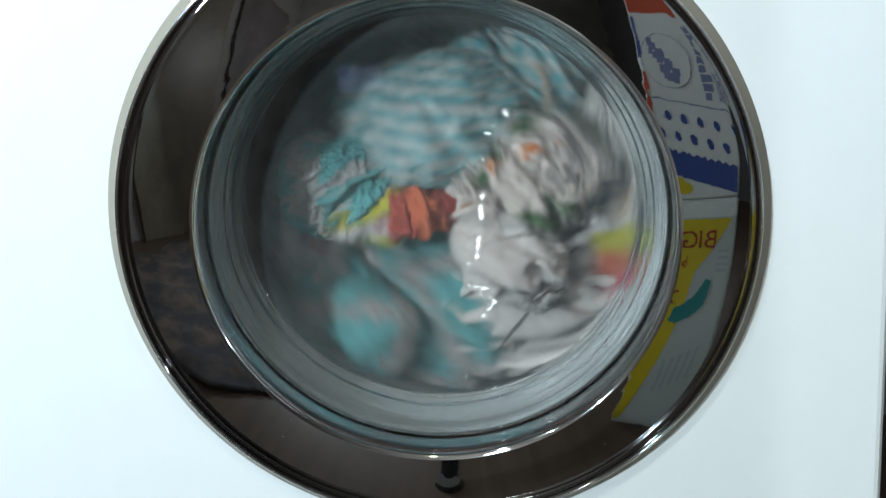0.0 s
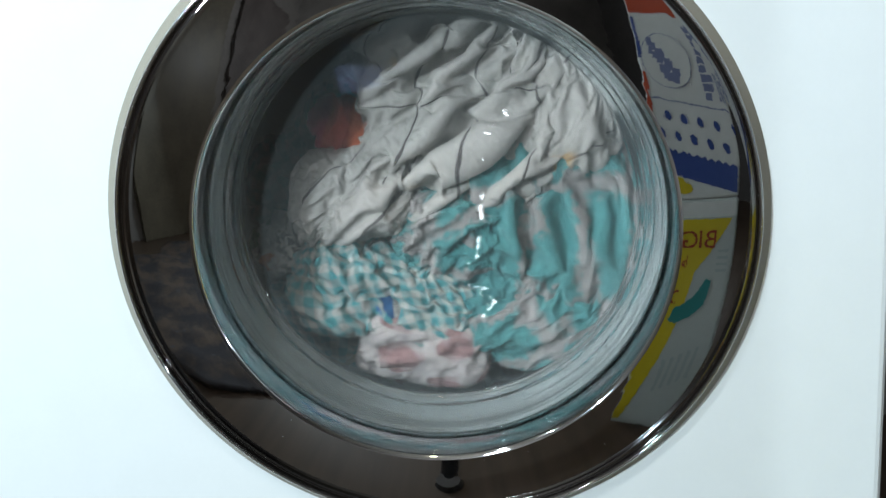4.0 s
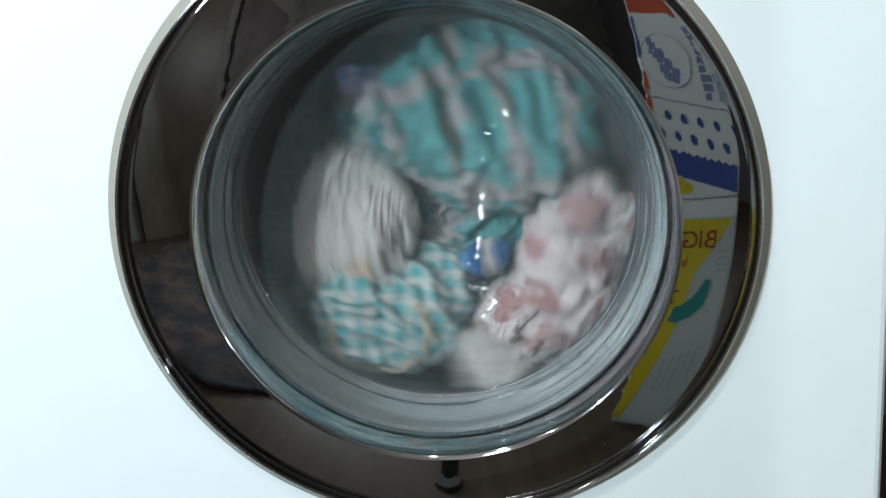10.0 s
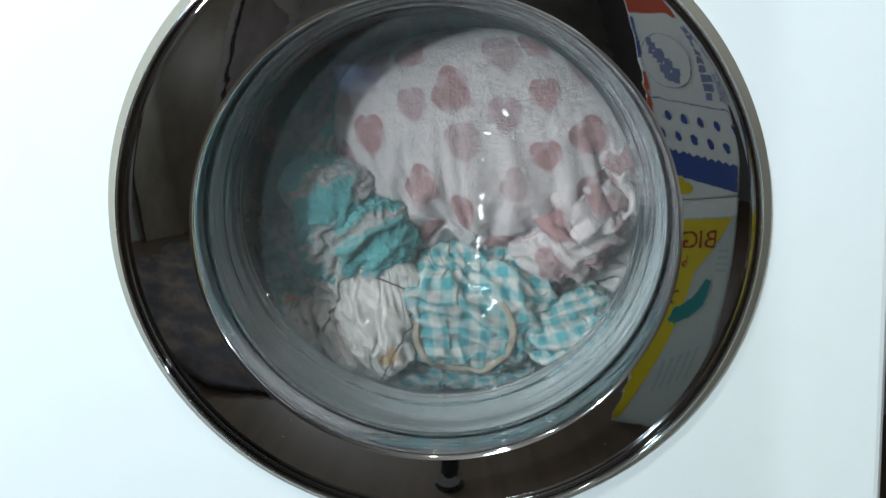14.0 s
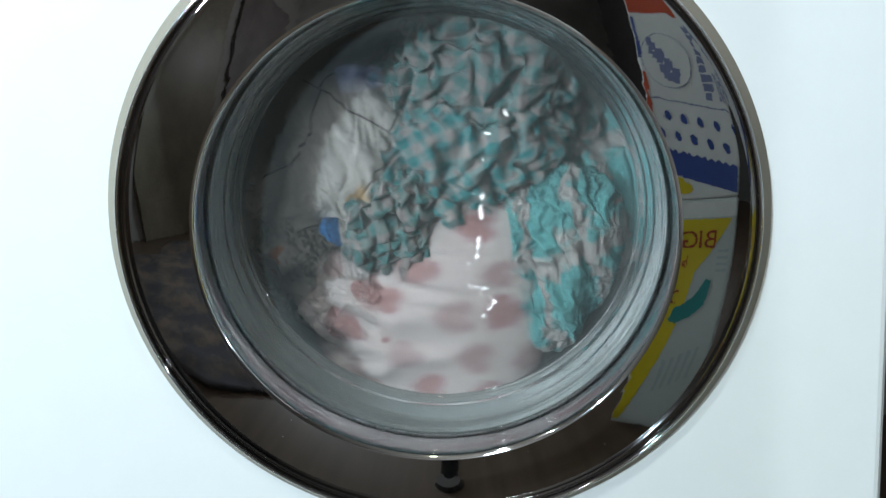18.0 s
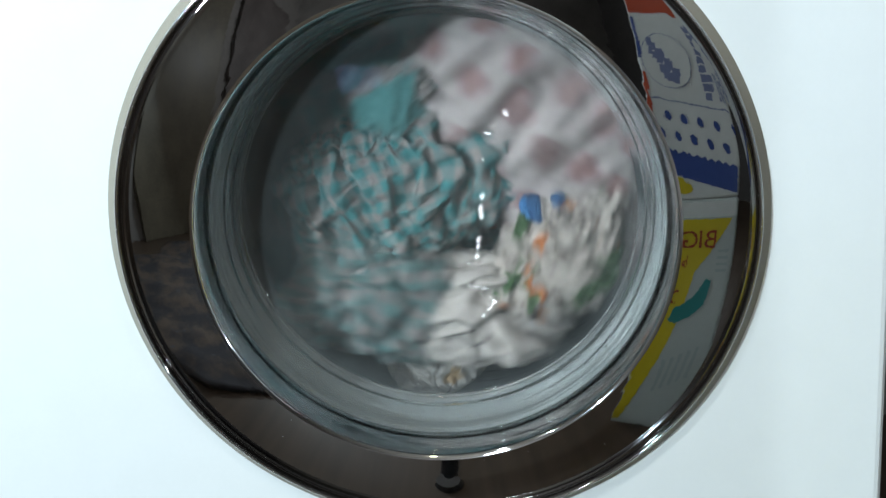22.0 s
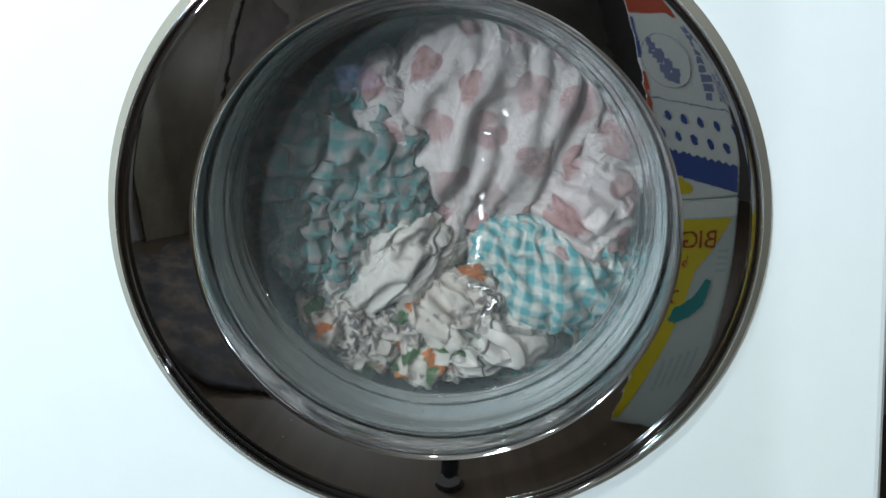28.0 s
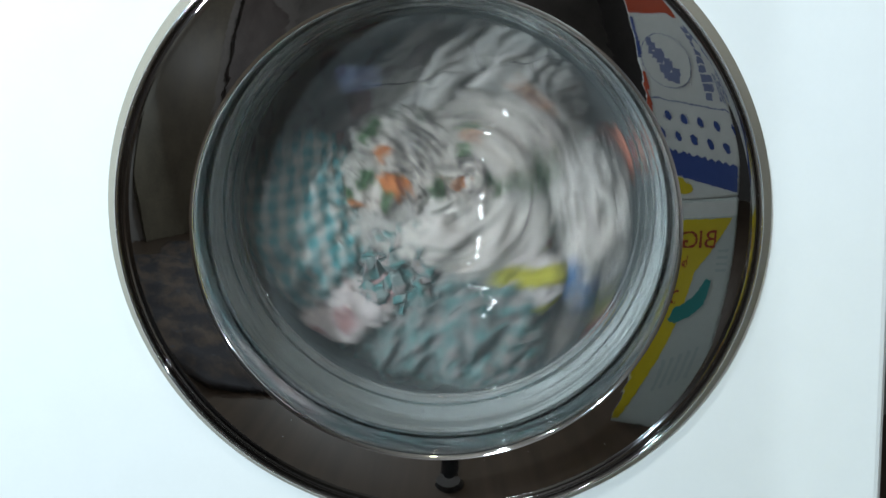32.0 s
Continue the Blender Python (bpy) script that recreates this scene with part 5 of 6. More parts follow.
    tumble("L2", [
        (0, 0.082, 0.019, -0.010, 40), (0.5, -0.004, -0.095, 0.080, -36), (1, -0.090, 0.030, 0.073, 4), (1.5, 0.090, 0.030, 0.030, 0),
        (2, 0.065, -0.088, -0.010, 0), (2.5, -0.089, -0.033, 0.114, -30), (3, -0.100, 0.016, 0.070, 0), (3.4, -0.107, -0.040, 0.030, 0),
        (5.3, -0.122, -0.062, 0.030, 10), (6.35, -0.122, -0.062, 0.030, 10), (7, 0.073, -0.093, -0.010, 0), (7.5, 0.118, -0.005, 0.030, 0),
        (8, -0.022, 0.092, 0.071, 11), (8.5, -0.083, -0.047, 0.090, 4), (9, 0.068, -0.067, 0.100, -12), (9.5, 0.045, 0.084, 0.070, -5),
        (10, -0.093, 0.020, 0.097, 42), (10.5, 0.006, -0.095, 0.071, -35), (11, 0.090, 0.032, 0.068, 37), (11.4, -0.024, 0.092, 0.106, -36),
        (14.1, -0.095, 0.006, 0.113, -16), (14.5, 0.055, -0.077, 0.086, 41), (16.5, -0.013, 0.094, 0.077, -25), (17, 0.071, -0.026, -0.010, 0),
        (17.5, -0.003, -0.110, -0.010, 0), (18, -0.108, -0.049, 0.030, 0), (18.5, -0.112, -0.040, 0.030, 0), (19, -0.008, -0.103, -0.010, 0),
        (21.65, -0.008, -0.103, -0.010, 0), (22, 0.091, -0.035, -0.010, 0), (22.5, 0.104, 0.014, -0.010, 30), (23, -0.036, -0.045, -0.010, 0),
        (23.5, 0.053, -0.059, -0.010, 0), (24, 0.048, 0.004, -0.010, 0), (24.5, 0.000, 0.019, -0.010, 0), (25, 0.004, -0.066, -0.010, 0),
        (25.5, -0.006, -0.092, -0.010, 0), (27.2, -0.074, -0.108, -0.010, 35), (29.1, -0.074, -0.108, -0.010, 35), (29.5, -0.084, -0.028, -0.010, 0),
        (30, 0.006, -0.023, -0.010, 0), (30.5, 0.047, -0.016, -0.010, 0), (31, -0.022, -0.078, -0.010, 0), (31.5, -0.081, 0.050, 0.112, -31),
        (32, -0.019, 0.028, -0.010, 20),
    ])
    tumble("L3", [
        (0, 0.033, -0.089, 0.114, 22), (0.5, -0.095, -0.007, 0.089, 17), (1, 0.019, 0.093, 0.082, 1), (1.5, 0.084, -0.044, 0.069, -10),
        (2, -0.066, -0.069, 0.078, 0), (2.5, -0.048, 0.082, 0.076, -9), (3, 0.092, 0.023, 0.107, -9), (3.4, 0.032, -0.090, 0.086, -58),
        (5.3, 0.079, -0.053, 0.106, 23), (6.35, -0.094, -0.014, 0.109, 10), (7, 0.079, -0.053, 0.067, -29), (7.5, 0.029, 0.090, 0.099, -28),
        (8, -0.095, 0.003, 0.111, -10), (8.5, 0.023, -0.092, 0.097, 25), (9, 0.082, 0.048, 0.106, -55), (9.5, -0.069, 0.066, 0.100, -50),
        (10, -0.044, -0.084, 0.090, 34), (10.5, 0.093, -0.019, 0.080, 45), (11, -0.007, 0.095, 0.073, -3), (11.4, -0.095, 0.002, 0.073, -20),
        (14.1, -0.095, -0.002, 0.072, 48), (14.5, -0.010, 0.094, 0.112, 25), (16.5, 0.080, 0.051, 0.066, -17), (17, 0.003, -0.010, -0.015, 0),
        (17.5, -0.072, -0.089, -0.015, 0), (18, -0.054, 0.078, 0.082, 42), (18.5, -0.102, -0.053, -0.015, 0), (19, -0.051, -0.081, -0.015, 40),
        (21.65, -0.051, -0.081, -0.015, 40), (22, 0.061, -0.072, -0.015, 0), (22.5, 0.072, 0.004, -0.015, 0), (23, -0.004, -0.029, -0.015, 0),
        (23.5, -0.012, -0.052, -0.015, 0), (24, 0.034, -0.032, -0.015, 0), (24.5, 0.047, -0.024, -0.015, 0), (25, -0.062, -0.063, -0.015, 0),
        (25.5, 0.083, -0.045, 0.095, -48), (27.2, -0.016, -0.126, -0.015, 0), (29.1, -0.016, -0.126, -0.015, 0), (29.5, -0.095, 0.003, 0.098, -28),
        (30, -0.061, 0.012, 0.025, 0), (30.5, 0.043, 0.085, 0.068, -34), (31, -0.006, -0.091, -0.015, 0), (31.5, -0.090, 0.032, 0.087, -31),
        (32, -0.040, 0.009, -0.015, 0),
    ])
    tumble("M1", [
        (0, 0.004, -0.060, 0.109, -43), (0.5, -0.059, 0.013, 0.093, 26), (1, 0.029, 0.053, 0.090, -14), (1.5, 0.043, -0.042, 0.088, 53),
        (2, -0.052, -0.030, 0.107, 59), (2.5, -0.014, 0.058, 0.079, 36), (3, 0.060, -0.003, 0.092, 28), (3.4, 0.003, -0.060, 0.084, -59),
        (5.3, -0.007, 0.060, 0.079, 28), (6.35, 0.046, -0.039, 0.083, -1), (7, -0.008, 0.059, 0.090, -40), (7.5, -0.055, -0.024, 0.102, 23),
        (8, 0.038, -0.046, 0.100, 21), (8.5, 0.034, 0.049, 0.066, -38), (9, -0.057, 0.019, 0.079, -38), (9.5, -0.003, -0.060, 0.113, 29),
        (10, 0.058, 0.014, 0.066, 15), (10.5, -0.030, 0.052, 0.108, -40), (11, -0.042, -0.043, 0.081, -32), (11.4, 0.039, -0.046, 0.069, 9),
        (14.1, -0.058, 0.016, 0.076, -43), (14.5, 0.011, 0.059, 0.078, -4), (16.5, 0.058, 0.016, 0.090, 26), (17, -0.000, -0.060, 0.071, 50),
        (17.5, -0.047, 0.014, 0.010, -15), (18, 0.004, 0.024, 0.010, 55), (18.5, 0.032, 0.023, 0.010, 30), (19, -0.007, 0.006, 0.010, -8),
        (21.65, -0.007, 0.006, 0.010, -8), (22, -0.030, 0.001, 0.010, 60), (22.5, 0.009, -0.084, 0.050, 80), (23, 0.055, 0.023, 0.097, -24),
        (23.5, -0.037, 0.047, 0.086, -49), (24, -0.035, -0.049, 0.087, -27), (24.5, 0.057, -0.020, 0.096, -6), (25, 0.004, 0.060, 0.073, -14),
        (25.5, -0.059, -0.013, 0.073, 21), (27.2, -0.058, -0.013, 0.104, 48), (29.1, 0.048, -0.036, 0.088, -40), (29.5, 0.041, 0.043, 0.114, -23),
        (30, 0.060, -0.007, 0.082, 44), (30.5, -0.055, 0.023, 0.110, 27), (31, 0.015, 0.058, 0.069, 27), (31.5, -0.039, -0.045, 0.111, 4),
        (32, -0.054, 0.026, 0.100, 42),
    ])
    tumble("M2", [
        (0, -0.040, -0.045, 0.079, -5), (0.5, -0.032, 0.050, 0.079, -28), (1, 0.057, 0.017, 0.080, -44), (1.5, 0.001, -0.060, 0.080, -53),
        (2, -0.058, 0.016, 0.075, 21), (2.5, 0.031, 0.051, 0.077, 10), (3, 0.041, -0.044, 0.066, -30), (3.4, -0.040, -0.045, 0.089, -37),
        (5.3, -0.108, -0.010, 0.125, 0), (6.35, -0.108, -0.010, 0.125, 0), (7, 0.048, -0.036, 0.085, 46), (7.5, 0.022, 0.056, 0.072, -39),
        (8, -0.060, 0.005, 0.100, 3), (8.5, 0.011, -0.059, 0.082, 36), (9, 0.112, 0.014, 0.085, 0), (9.5, -0.023, 0.055, 0.085, 43),
        (10, -0.092, -0.102, 0.085, 0), (10.5, 0.054, -0.026, 0.099, 40), (11, 0.010, 0.059, 0.070, 0), (11.4, -0.141, -0.035, 0.085, 0),
        (14.1, -0.141, -0.035, 0.085, 0), (14.5, -0.020, 0.057, 0.097, 36), (16.5, 0.075, 0.063, 0.045, 0), (17, 0.069, -0.113, 0.045, 0),
        (17.5, -0.058, -0.016, 0.080, -19), (18, 0.058, 0.047, 0.045, 0), (18.5, 0.024, -0.055, 0.066, -24), (19, -0.098, 0.000, 0.085, 0),
        (21.65, -0.098, 0.000, 0.085, 0), (22, -0.016, -0.058, 0.073, 23), (22.5, 0.060, 0.000, 0.095, 8), (23, 0.073, -0.007, 0.085, 0),
        (23.5, -0.083, -0.043, 0.045, 0), (24, 0.042, -0.126, 0.045, 0), (24.5, 0.086, 0.020, 0.045, 0), (25, -0.003, 0.038, 0.005, 0),
        (25.5, -0.050, 0.002, 0.005, 20), (27.2, -0.069, 0.024, 0.005, 10), (29.1, -0.069, 0.024, 0.005, 10), (29.5, -0.015, 0.042, 0.005, 40),
        (30, 0.027, -0.101, 0.005, 0), (30.5, -0.064, -0.084, 0.005, 0), (31, -0.035, 0.043, 0.005, 0), (31.5, 0.045, -0.053, 0.045, 0),
        (32, -0.018, -0.109, 0.045, 0),
    ])
    tumble("M3", [
        (0, -0.082, 0.048, 0.083, -18), (0.5, 0.069, 0.065, 0.079, 41), (1, 0.044, -0.084, 0.108, 17), (1.5, -0.093, -0.019, 0.096, -26),
        (2, 0.008, 0.095, 0.111, -16), (2.5, 0.089, -0.033, 0.079, 39), (3, -0.057, -0.076, 0.068, -17), (3.4, -0.081, 0.050, 0.110, -10),
        (5.3, 0.072, 0.062, 0.101, -49), (6.35, -0.011, -0.094, 0.092, 15), (7, 0.071, 0.063, 0.072, -13), (7.5, -0.080, 0.051, 0.092, -20),
        (8, -0.028, -0.093, 0.070, 0), (8.5, 0.095, -0.001, 0.106, -23), (9, -0.025, 0.092, 0.101, 49), (9.5, -0.081, -0.049, 0.097, 54),
        (10, 0.070, -0.064, 0.089, -49), (10.5, 0.043, 0.085, 0.091, -24), (11, -0.125, -0.080, 0.070, 0), (11.4, -0.126, -0.057, 0.030, 0),
        (14.1, -0.126, -0.057, 0.030, 0), (14.5, -0.047, 0.083, 0.083, -36), (16.5, -0.123, -0.075, 0.030, 0), (17, -0.125, -0.044, 0.030, 0),
        (17.5, -0.093, 0.034, 0.030, 0), (18, -0.038, -0.017, -0.010, 0), (18.5, -0.034, -0.017, -0.010, 0), (19, -0.085, 0.010, -0.010, 0),
        (21.65, -0.085, 0.010, -0.010, 0), (22, -0.073, -0.041, 0.030, 0), (22.5, 0.003, -0.044, 0.030, 0), (23, 0.002, -0.066, 0.030, 0),
        (23.5, 0.090, 0.029, 0.107, -25), (24, -0.053, 0.079, 0.070, 21), (24.5, 0.071, -0.056, 0.030, 0), (25, -0.079, -0.001, 0.030, 0),
        (25.5, -0.022, -0.043, 0.030, 0), (27.2, -0.087, -0.032, -0.010, 10), (29.1, -0.087, -0.032, -0.010, 10), (29.5, -0.061, -0.042, -0.010, 0),
        (30, -0.031, 0.090, 0.078, 4), (30.5, -0.048, -0.047, 0.030, 0), (31, -0.057, 0.004, -0.010, 0), (31.5, 0.005, -0.045, -0.010, 0),
        (32, -0.029, -0.056, -0.010, 0),
    ])
    tumble("M4", [
        (0, 0.014, -0.058, 0.103, -41), (0.5, -0.060, 0.002, 0.085, 0), (1, 0.019, 0.057, 0.066, -16), (1.5, 0.050, -0.034, 0.084, 15),
        (2, -0.046, -0.038, 0.109, 17), (2.5, -0.024, 0.055, 0.095, -34), (3, 0.059, 0.008, 0.068, -34), (3.4, 0.014, -0.058, 0.074, 55),
        (5.3, -0.059, 0.009, 0.082, 22), (6.35, 0.050, 0.034, 0.073, -49), (7, -0.059, 0.008, 0.072, 18), (7.5, 0.008, -0.059, 0.068, 5),
        (8, 0.055, 0.024, 0.096, -57), (8.5, -0.038, 0.046, 0.096, 48), (9, -0.034, -0.050, 0.111, 56), (9.5, 0.057, -0.019, 0.092, 23),
        (10, 0.002, 0.060, 0.074, 23), (10.5, -0.058, -0.014, 0.114, 24), (11, 0.030, -0.052, 0.115, 24), (11.4, 0.055, 0.025, 0.079, -55),
        (14.1, -0.060, 0.006, 0.068, -19), (14.5, 0.000, 0.060, 0.070, 12), (16.5, 0.057, 0.028, 0.000, 30), (17, 0.001, -0.112, 0.000, 0),
        (17.5, -0.083, -0.056, 0.040, 0), (18, 0.019, 0.082, 0.000, 0), (18.5, -0.015, 0.076, 0.040, 0), (19, -0.036, 0.065, 0.080, 0),
        (21.65, -0.036, 0.065, 0.080, 0), (22, -0.064, -0.087, 0.000, 0), (22.5, 0.056, -0.021, 0.102, -16), (23, 0.062, 0.052, 0.000, 10),
        (23.5, -0.040, 0.027, 0.000, 0), (24, -0.003, -0.107, 0.000, 0), (24.5, 0.104, -0.003, 0.000, 40), (25, 0.050, 0.064, 0.000, 30),
        (25.5, -0.072, -0.074, 0.000, 60), (27.2, -0.139, -0.076, 0.080, 0), (29.1, -0.139, -0.076, 0.080, 0), (29.5, 0.048, 0.024, 0.000, 20),
        (30, 0.069, -0.088, 0.000, -20), (30.5, 0.007, 0.063, 0.080, 0), (31, -0.063, -0.016, 0.040, 0), (31.5, 0.031, -0.005, 0.000, 60),
        (32, 0.001, -0.108, 0.000, 0),
    ])
    tumble("R1", [
        (0, 0.129, -0.057, 0.025, 80), (0.5, -0.038, -0.046, 0.113, -47), (1, -0.034, 0.050, 0.102, 49), (1.5, 0.062, 0.071, -0.015, 80),
        (2, 0.033, -0.050, 0.091, 24), (2.5, -0.057, -0.018, 0.103, 7), (3, -0.001, 0.060, 0.094, 47), (3.4, 0.060, 0.006, 0.106, 46),
        (5.3, -0.133, -0.018, 0.065, 60), (6.35, -0.133, -0.018, 0.065, 60), (7, 0.050, -0.034, 0.070, 11), (7.5, 0.084, 0.069, 0.065, 0),
        (8, -0.050, 0.034, 0.106, 14), (8.5, -0.019, -0.057, 0.112, -47), (9, 0.121, -0.035, 0.025, 70), (9.5, 0.000, 0.060, 0.090, -26),
        (10, -0.058, -0.017, 0.102, -7), (10.5, 0.032, -0.051, 0.110, 30), (11, 0.040, 0.045, 0.081, -10), (11.4, -0.041, 0.044, 0.113, -57),
        (14.1, -0.054, 0.025, 0.096, -21), (14.5, 0.027, 0.053, 0.098, -6), (16.5, -0.050, 0.033, 0.108, 44), (17, -0.034, -0.050, 0.091, -12),
        (17.5, 0.012, -0.059, 0.109, 11), (18, -0.042, -0.043, 0.097, 33), (18.5, -0.001, 0.060, 0.097, -34), (19, -0.126, -0.088, 0.065, 30),
        (21.65, -0.126, -0.088, 0.065, 30), (22, 0.020, -0.057, 0.068, 1), (22.5, 0.049, 0.035, 0.089, -58), (23, -0.047, 0.038, 0.075, 54),
        (23.5, -0.023, -0.055, 0.111, 9), (24, 0.060, -0.007, 0.081, -29), (24.5, -0.010, 0.059, 0.104, 12), (25, -0.054, -0.026, 0.067, 52),
        (25.5, 0.040, -0.045, 0.067, 3), (27.2, -0.113, -0.156, 0.065, 20), (29.1, -0.113, -0.156, 0.065, 20), (29.5, -0.052, 0.031, 0.084, -49),
        (30, 0.111, -0.010, -0.015, 65), (30.5, 0.026, -0.128, -0.015, 10), (31, -0.060, 0.005, 0.069, 29), (31.5, 0.012, 0.080, -0.015, -15),
        (32, 0.113, -0.125, 0.065, 60),
    ])
    tumble("R2", [
        (0, -0.020, -0.015, -0.015, 0), (0.5, 0.012, -0.068, -0.015, 20), (1, -0.100, -0.064, 0.025, 0), (1.5, -0.000, 0.076, -0.015, 0),
        (2, -0.031, -0.038, -0.015, 0), (2.5, -0.077, -0.045, -0.015, 20), (3, -0.013, 0.089, -0.015, 30), (3.4, -0.023, 0.084, 0.025, 30),
        (5.3, -0.018, -0.046, 0.000, 40), (6.35, -0.018, -0.046, 0.000, 40), (7, 0.046, -0.035, -0.015, 0), (7.5, 0.047, -0.014, -0.015, 0),
        (8, -0.056, 0.071, 0.025, 40), (8.5, -0.019, -0.147, 0.025, 20), (9, 0.094, 0.014, 0.071, -25), (9.5, -0.039, 0.086, 0.113, 16),
        (10, -0.072, -0.062, 0.091, 41), (10.5, 0.079, -0.052, 0.085, 6), (11, 0.029, 0.091, 0.066, 22), (11.4, -0.088, 0.037, 0.112, 31),
        (14.1, 0.092, 0.025, 0.105, 59), (14.5, -0.020, -0.093, 0.071, 34), (16.5, 0.063, -0.071, 0.105, -20), (17, 0.089, 0.033, 0.078, -52),
        (17.5, -0.030, -0.090, 0.100, 43), (18, 0.002, -0.095, 0.087, -7), (18.5, -0.092, -0.022, 0.114, -18), (19, -0.086, -0.040, 0.111, -58),
        (21.65, 0.038, -0.087, 0.080, 52), (22, 0.066, 0.069, 0.092, -23), (22.5, -0.009, -0.095, 0.071, -26), (23, 0.018, -0.093, 0.089, 22),
        (23.5, -0.086, -0.039, 0.096, 41), (24, -0.074, 0.059, 0.113, -5), (24.5, -0.087, -0.039, 0.086, -44), (25, -0.073, 0.061, 0.081, 12),
        (25.5, -0.084, -0.045, 0.070, -5), (27.2, -0.024, -0.092, 0.083, 38), (29.1, -0.020, -0.093, 0.075, 14), (29.5, -0.030, -0.090, 0.081, -17),
        (30, 0.130, -0.001, 0.025, 0), (30.5, -0.027, -0.091, 0.069, 53), (31, -0.080, 0.051, 0.110, -11), (31.5, 0.027, 0.083, -0.015, 0),
        (32, 0.134, 0.010, 0.025, 0),
    ])
    tumble("R3", [
        (0, -0.123, -0.029, 0.020, 0), (0.5, 0.046, -0.028, -0.020, 0), (1, -0.053, -0.089, -0.020, 0), (1.5, -0.076, -0.040, -0.020, 0),
        (2, -0.020, 0.015, -0.020, -10), (2.5, 0.032, -0.057, -0.020, 0), (3, -0.050, -0.073, -0.020, 0), (3.4, -0.059, -0.088, -0.020, 0),
        (5.3, 0.031, -0.086, -0.020, 0), (6.35, 0.031, -0.086, -0.020, 0), (7, 0.084, 0.012, -0.020, 0), (7.5, 0.018, -0.039, -0.020, 0),
        (8, -0.005, -0.049, -0.020, 0), (8.5, 0.049, -0.023, -0.020, 0), (9, 0.016, 0.094, 0.111, -22), (9.5, 0.004, -0.043, 0.020, 0),
        (10, 0.029, -0.055, -0.020, 0), (10.5, -0.046, -0.044, 0.060, 0), (11, 0.082, -0.048, 0.088, -34), (11.4, -0.035, -0.067, 0.060, 0),
        (14.1, -0.035, -0.067, 0.060, 0), (14.5, -0.038, -0.054, -0.020, 0), (16.5, -0.094, 0.015, 0.072, -28), (17, -0.057, 0.002, -0.020, 0),
        (17.5, -0.020, -0.053, -0.020, 0), (18, -0.073, -0.027, -0.020, 0), (18.5, -0.081, -0.053, -0.020, 0), (19, -0.008, -0.072, 0.004, 30),
        (21.65, -0.008, -0.072, 0.004, 30), (22, 0.073, -0.016, -0.020, 0), (22.5, 0.048, -0.000, -0.020, 0), (23, -0.025, 0.092, 0.105, 46),
        (23.5, -0.081, -0.050, 0.079, 57), (24, 0.070, -0.064, 0.114, -13), (24.5, 0.042, 0.085, 0.074, 44), (25, -0.093, 0.017, 0.077, -60),
        (25.5, -0.016, -0.134, -0.020, 0), (27.2, -0.114, -0.124, 0.020, 0), (29.1, -0.114, -0.124, 0.020, 0), (29.5, -0.076, 0.057, 0.074, 23),
        (30, 0.065, 0.032, -0.020, 0), (30.5, 0.014, -0.113, -0.020, 0), (31, -0.008, -0.064, -0.020, 0), (31.5, -0.071, 0.027, -0.020, 0),
        (32, 0.096, -0.074, -0.020, 80),
    ])
    tumble("R4", [
        (0, -0.058, -0.014, -0.015, 10), (0.5, 0.005, 0.095, 0.111, 35), (1, 0.090, -0.031, 0.074, 11), (1.5, -0.076, -0.028, -0.015, 30),
        (2, -0.007, 0.095, 0.095, 2), (2.5, 0.093, -0.019, 0.067, -59), (3, -0.044, -0.084, 0.086, 21), (3.4, -0.088, 0.036, 0.106, 28),
        (5.3, -0.014, -0.066, 0.008, 20), (6.35, -0.014, -0.066, 0.008, 20), (7, 0.082, 0.047, 0.112, 57), (7.5, -0.068, 0.066, 0.094, 38),
        (8, -0.045, -0.084, 0.110, 36), (8.5, 0.093, -0.020, 0.096, 19), (9, -0.006, 0.095, 0.092, -37), (9.5, -0.089, -0.032, 0.111, 36),
        (10, 0.056, -0.077, 0.076, 1), (10.5, 0.059, 0.075, 0.080, -10), (11, -0.088, 0.036, 0.067, -42), (11.4, -0.044, -0.084, 0.080, -57),
        (14.1, -0.095, 0.003, 0.102, 3), (14.5, 0.053, 0.079, 0.098, -22), (16.5, 0.130, -0.011, 0.025, 0), (17, -0.034, -0.089, 0.097, -60),
        (17.5, -0.076, 0.057, 0.101, 35), (18, 0.076, 0.057, 0.107, 1), (18.5, 0.034, -0.089, 0.103, 6), (19, -0.095, -0.008, 0.074, 54),
        (21.65, 0.094, 0.012, 0.107, -39), (22, -0.023, 0.092, 0.092, 1), (22.5, 0.036, 0.088, 0.076, 6), (23, -0.080, 0.051, 0.091, -26),
        (23.5, 0.095, 0.001, 0.071, -23), (24, -0.088, 0.036, 0.112, 59), (24.5, -0.053, 0.079, 0.104, -60), (25, -0.104, -0.103, 0.025, 0),
        (25.5, 0.083, -0.046, 0.071, 3), (27.2, 0.083, -0.046, 0.093, -50), (29.1, -0.064, -0.071, 0.110, -58), (29.5, -0.039, 0.087, 0.091, 23),
        (30, 0.086, -0.047, -0.015, 40), (30.5, -0.002, -0.109, -0.015, 0), (31, -0.091, 0.028, 0.105, -3), (31.5, 0.085, 0.056, -0.015, 40),
        (32, 0.055, -0.067, -0.015, 30),
    ])
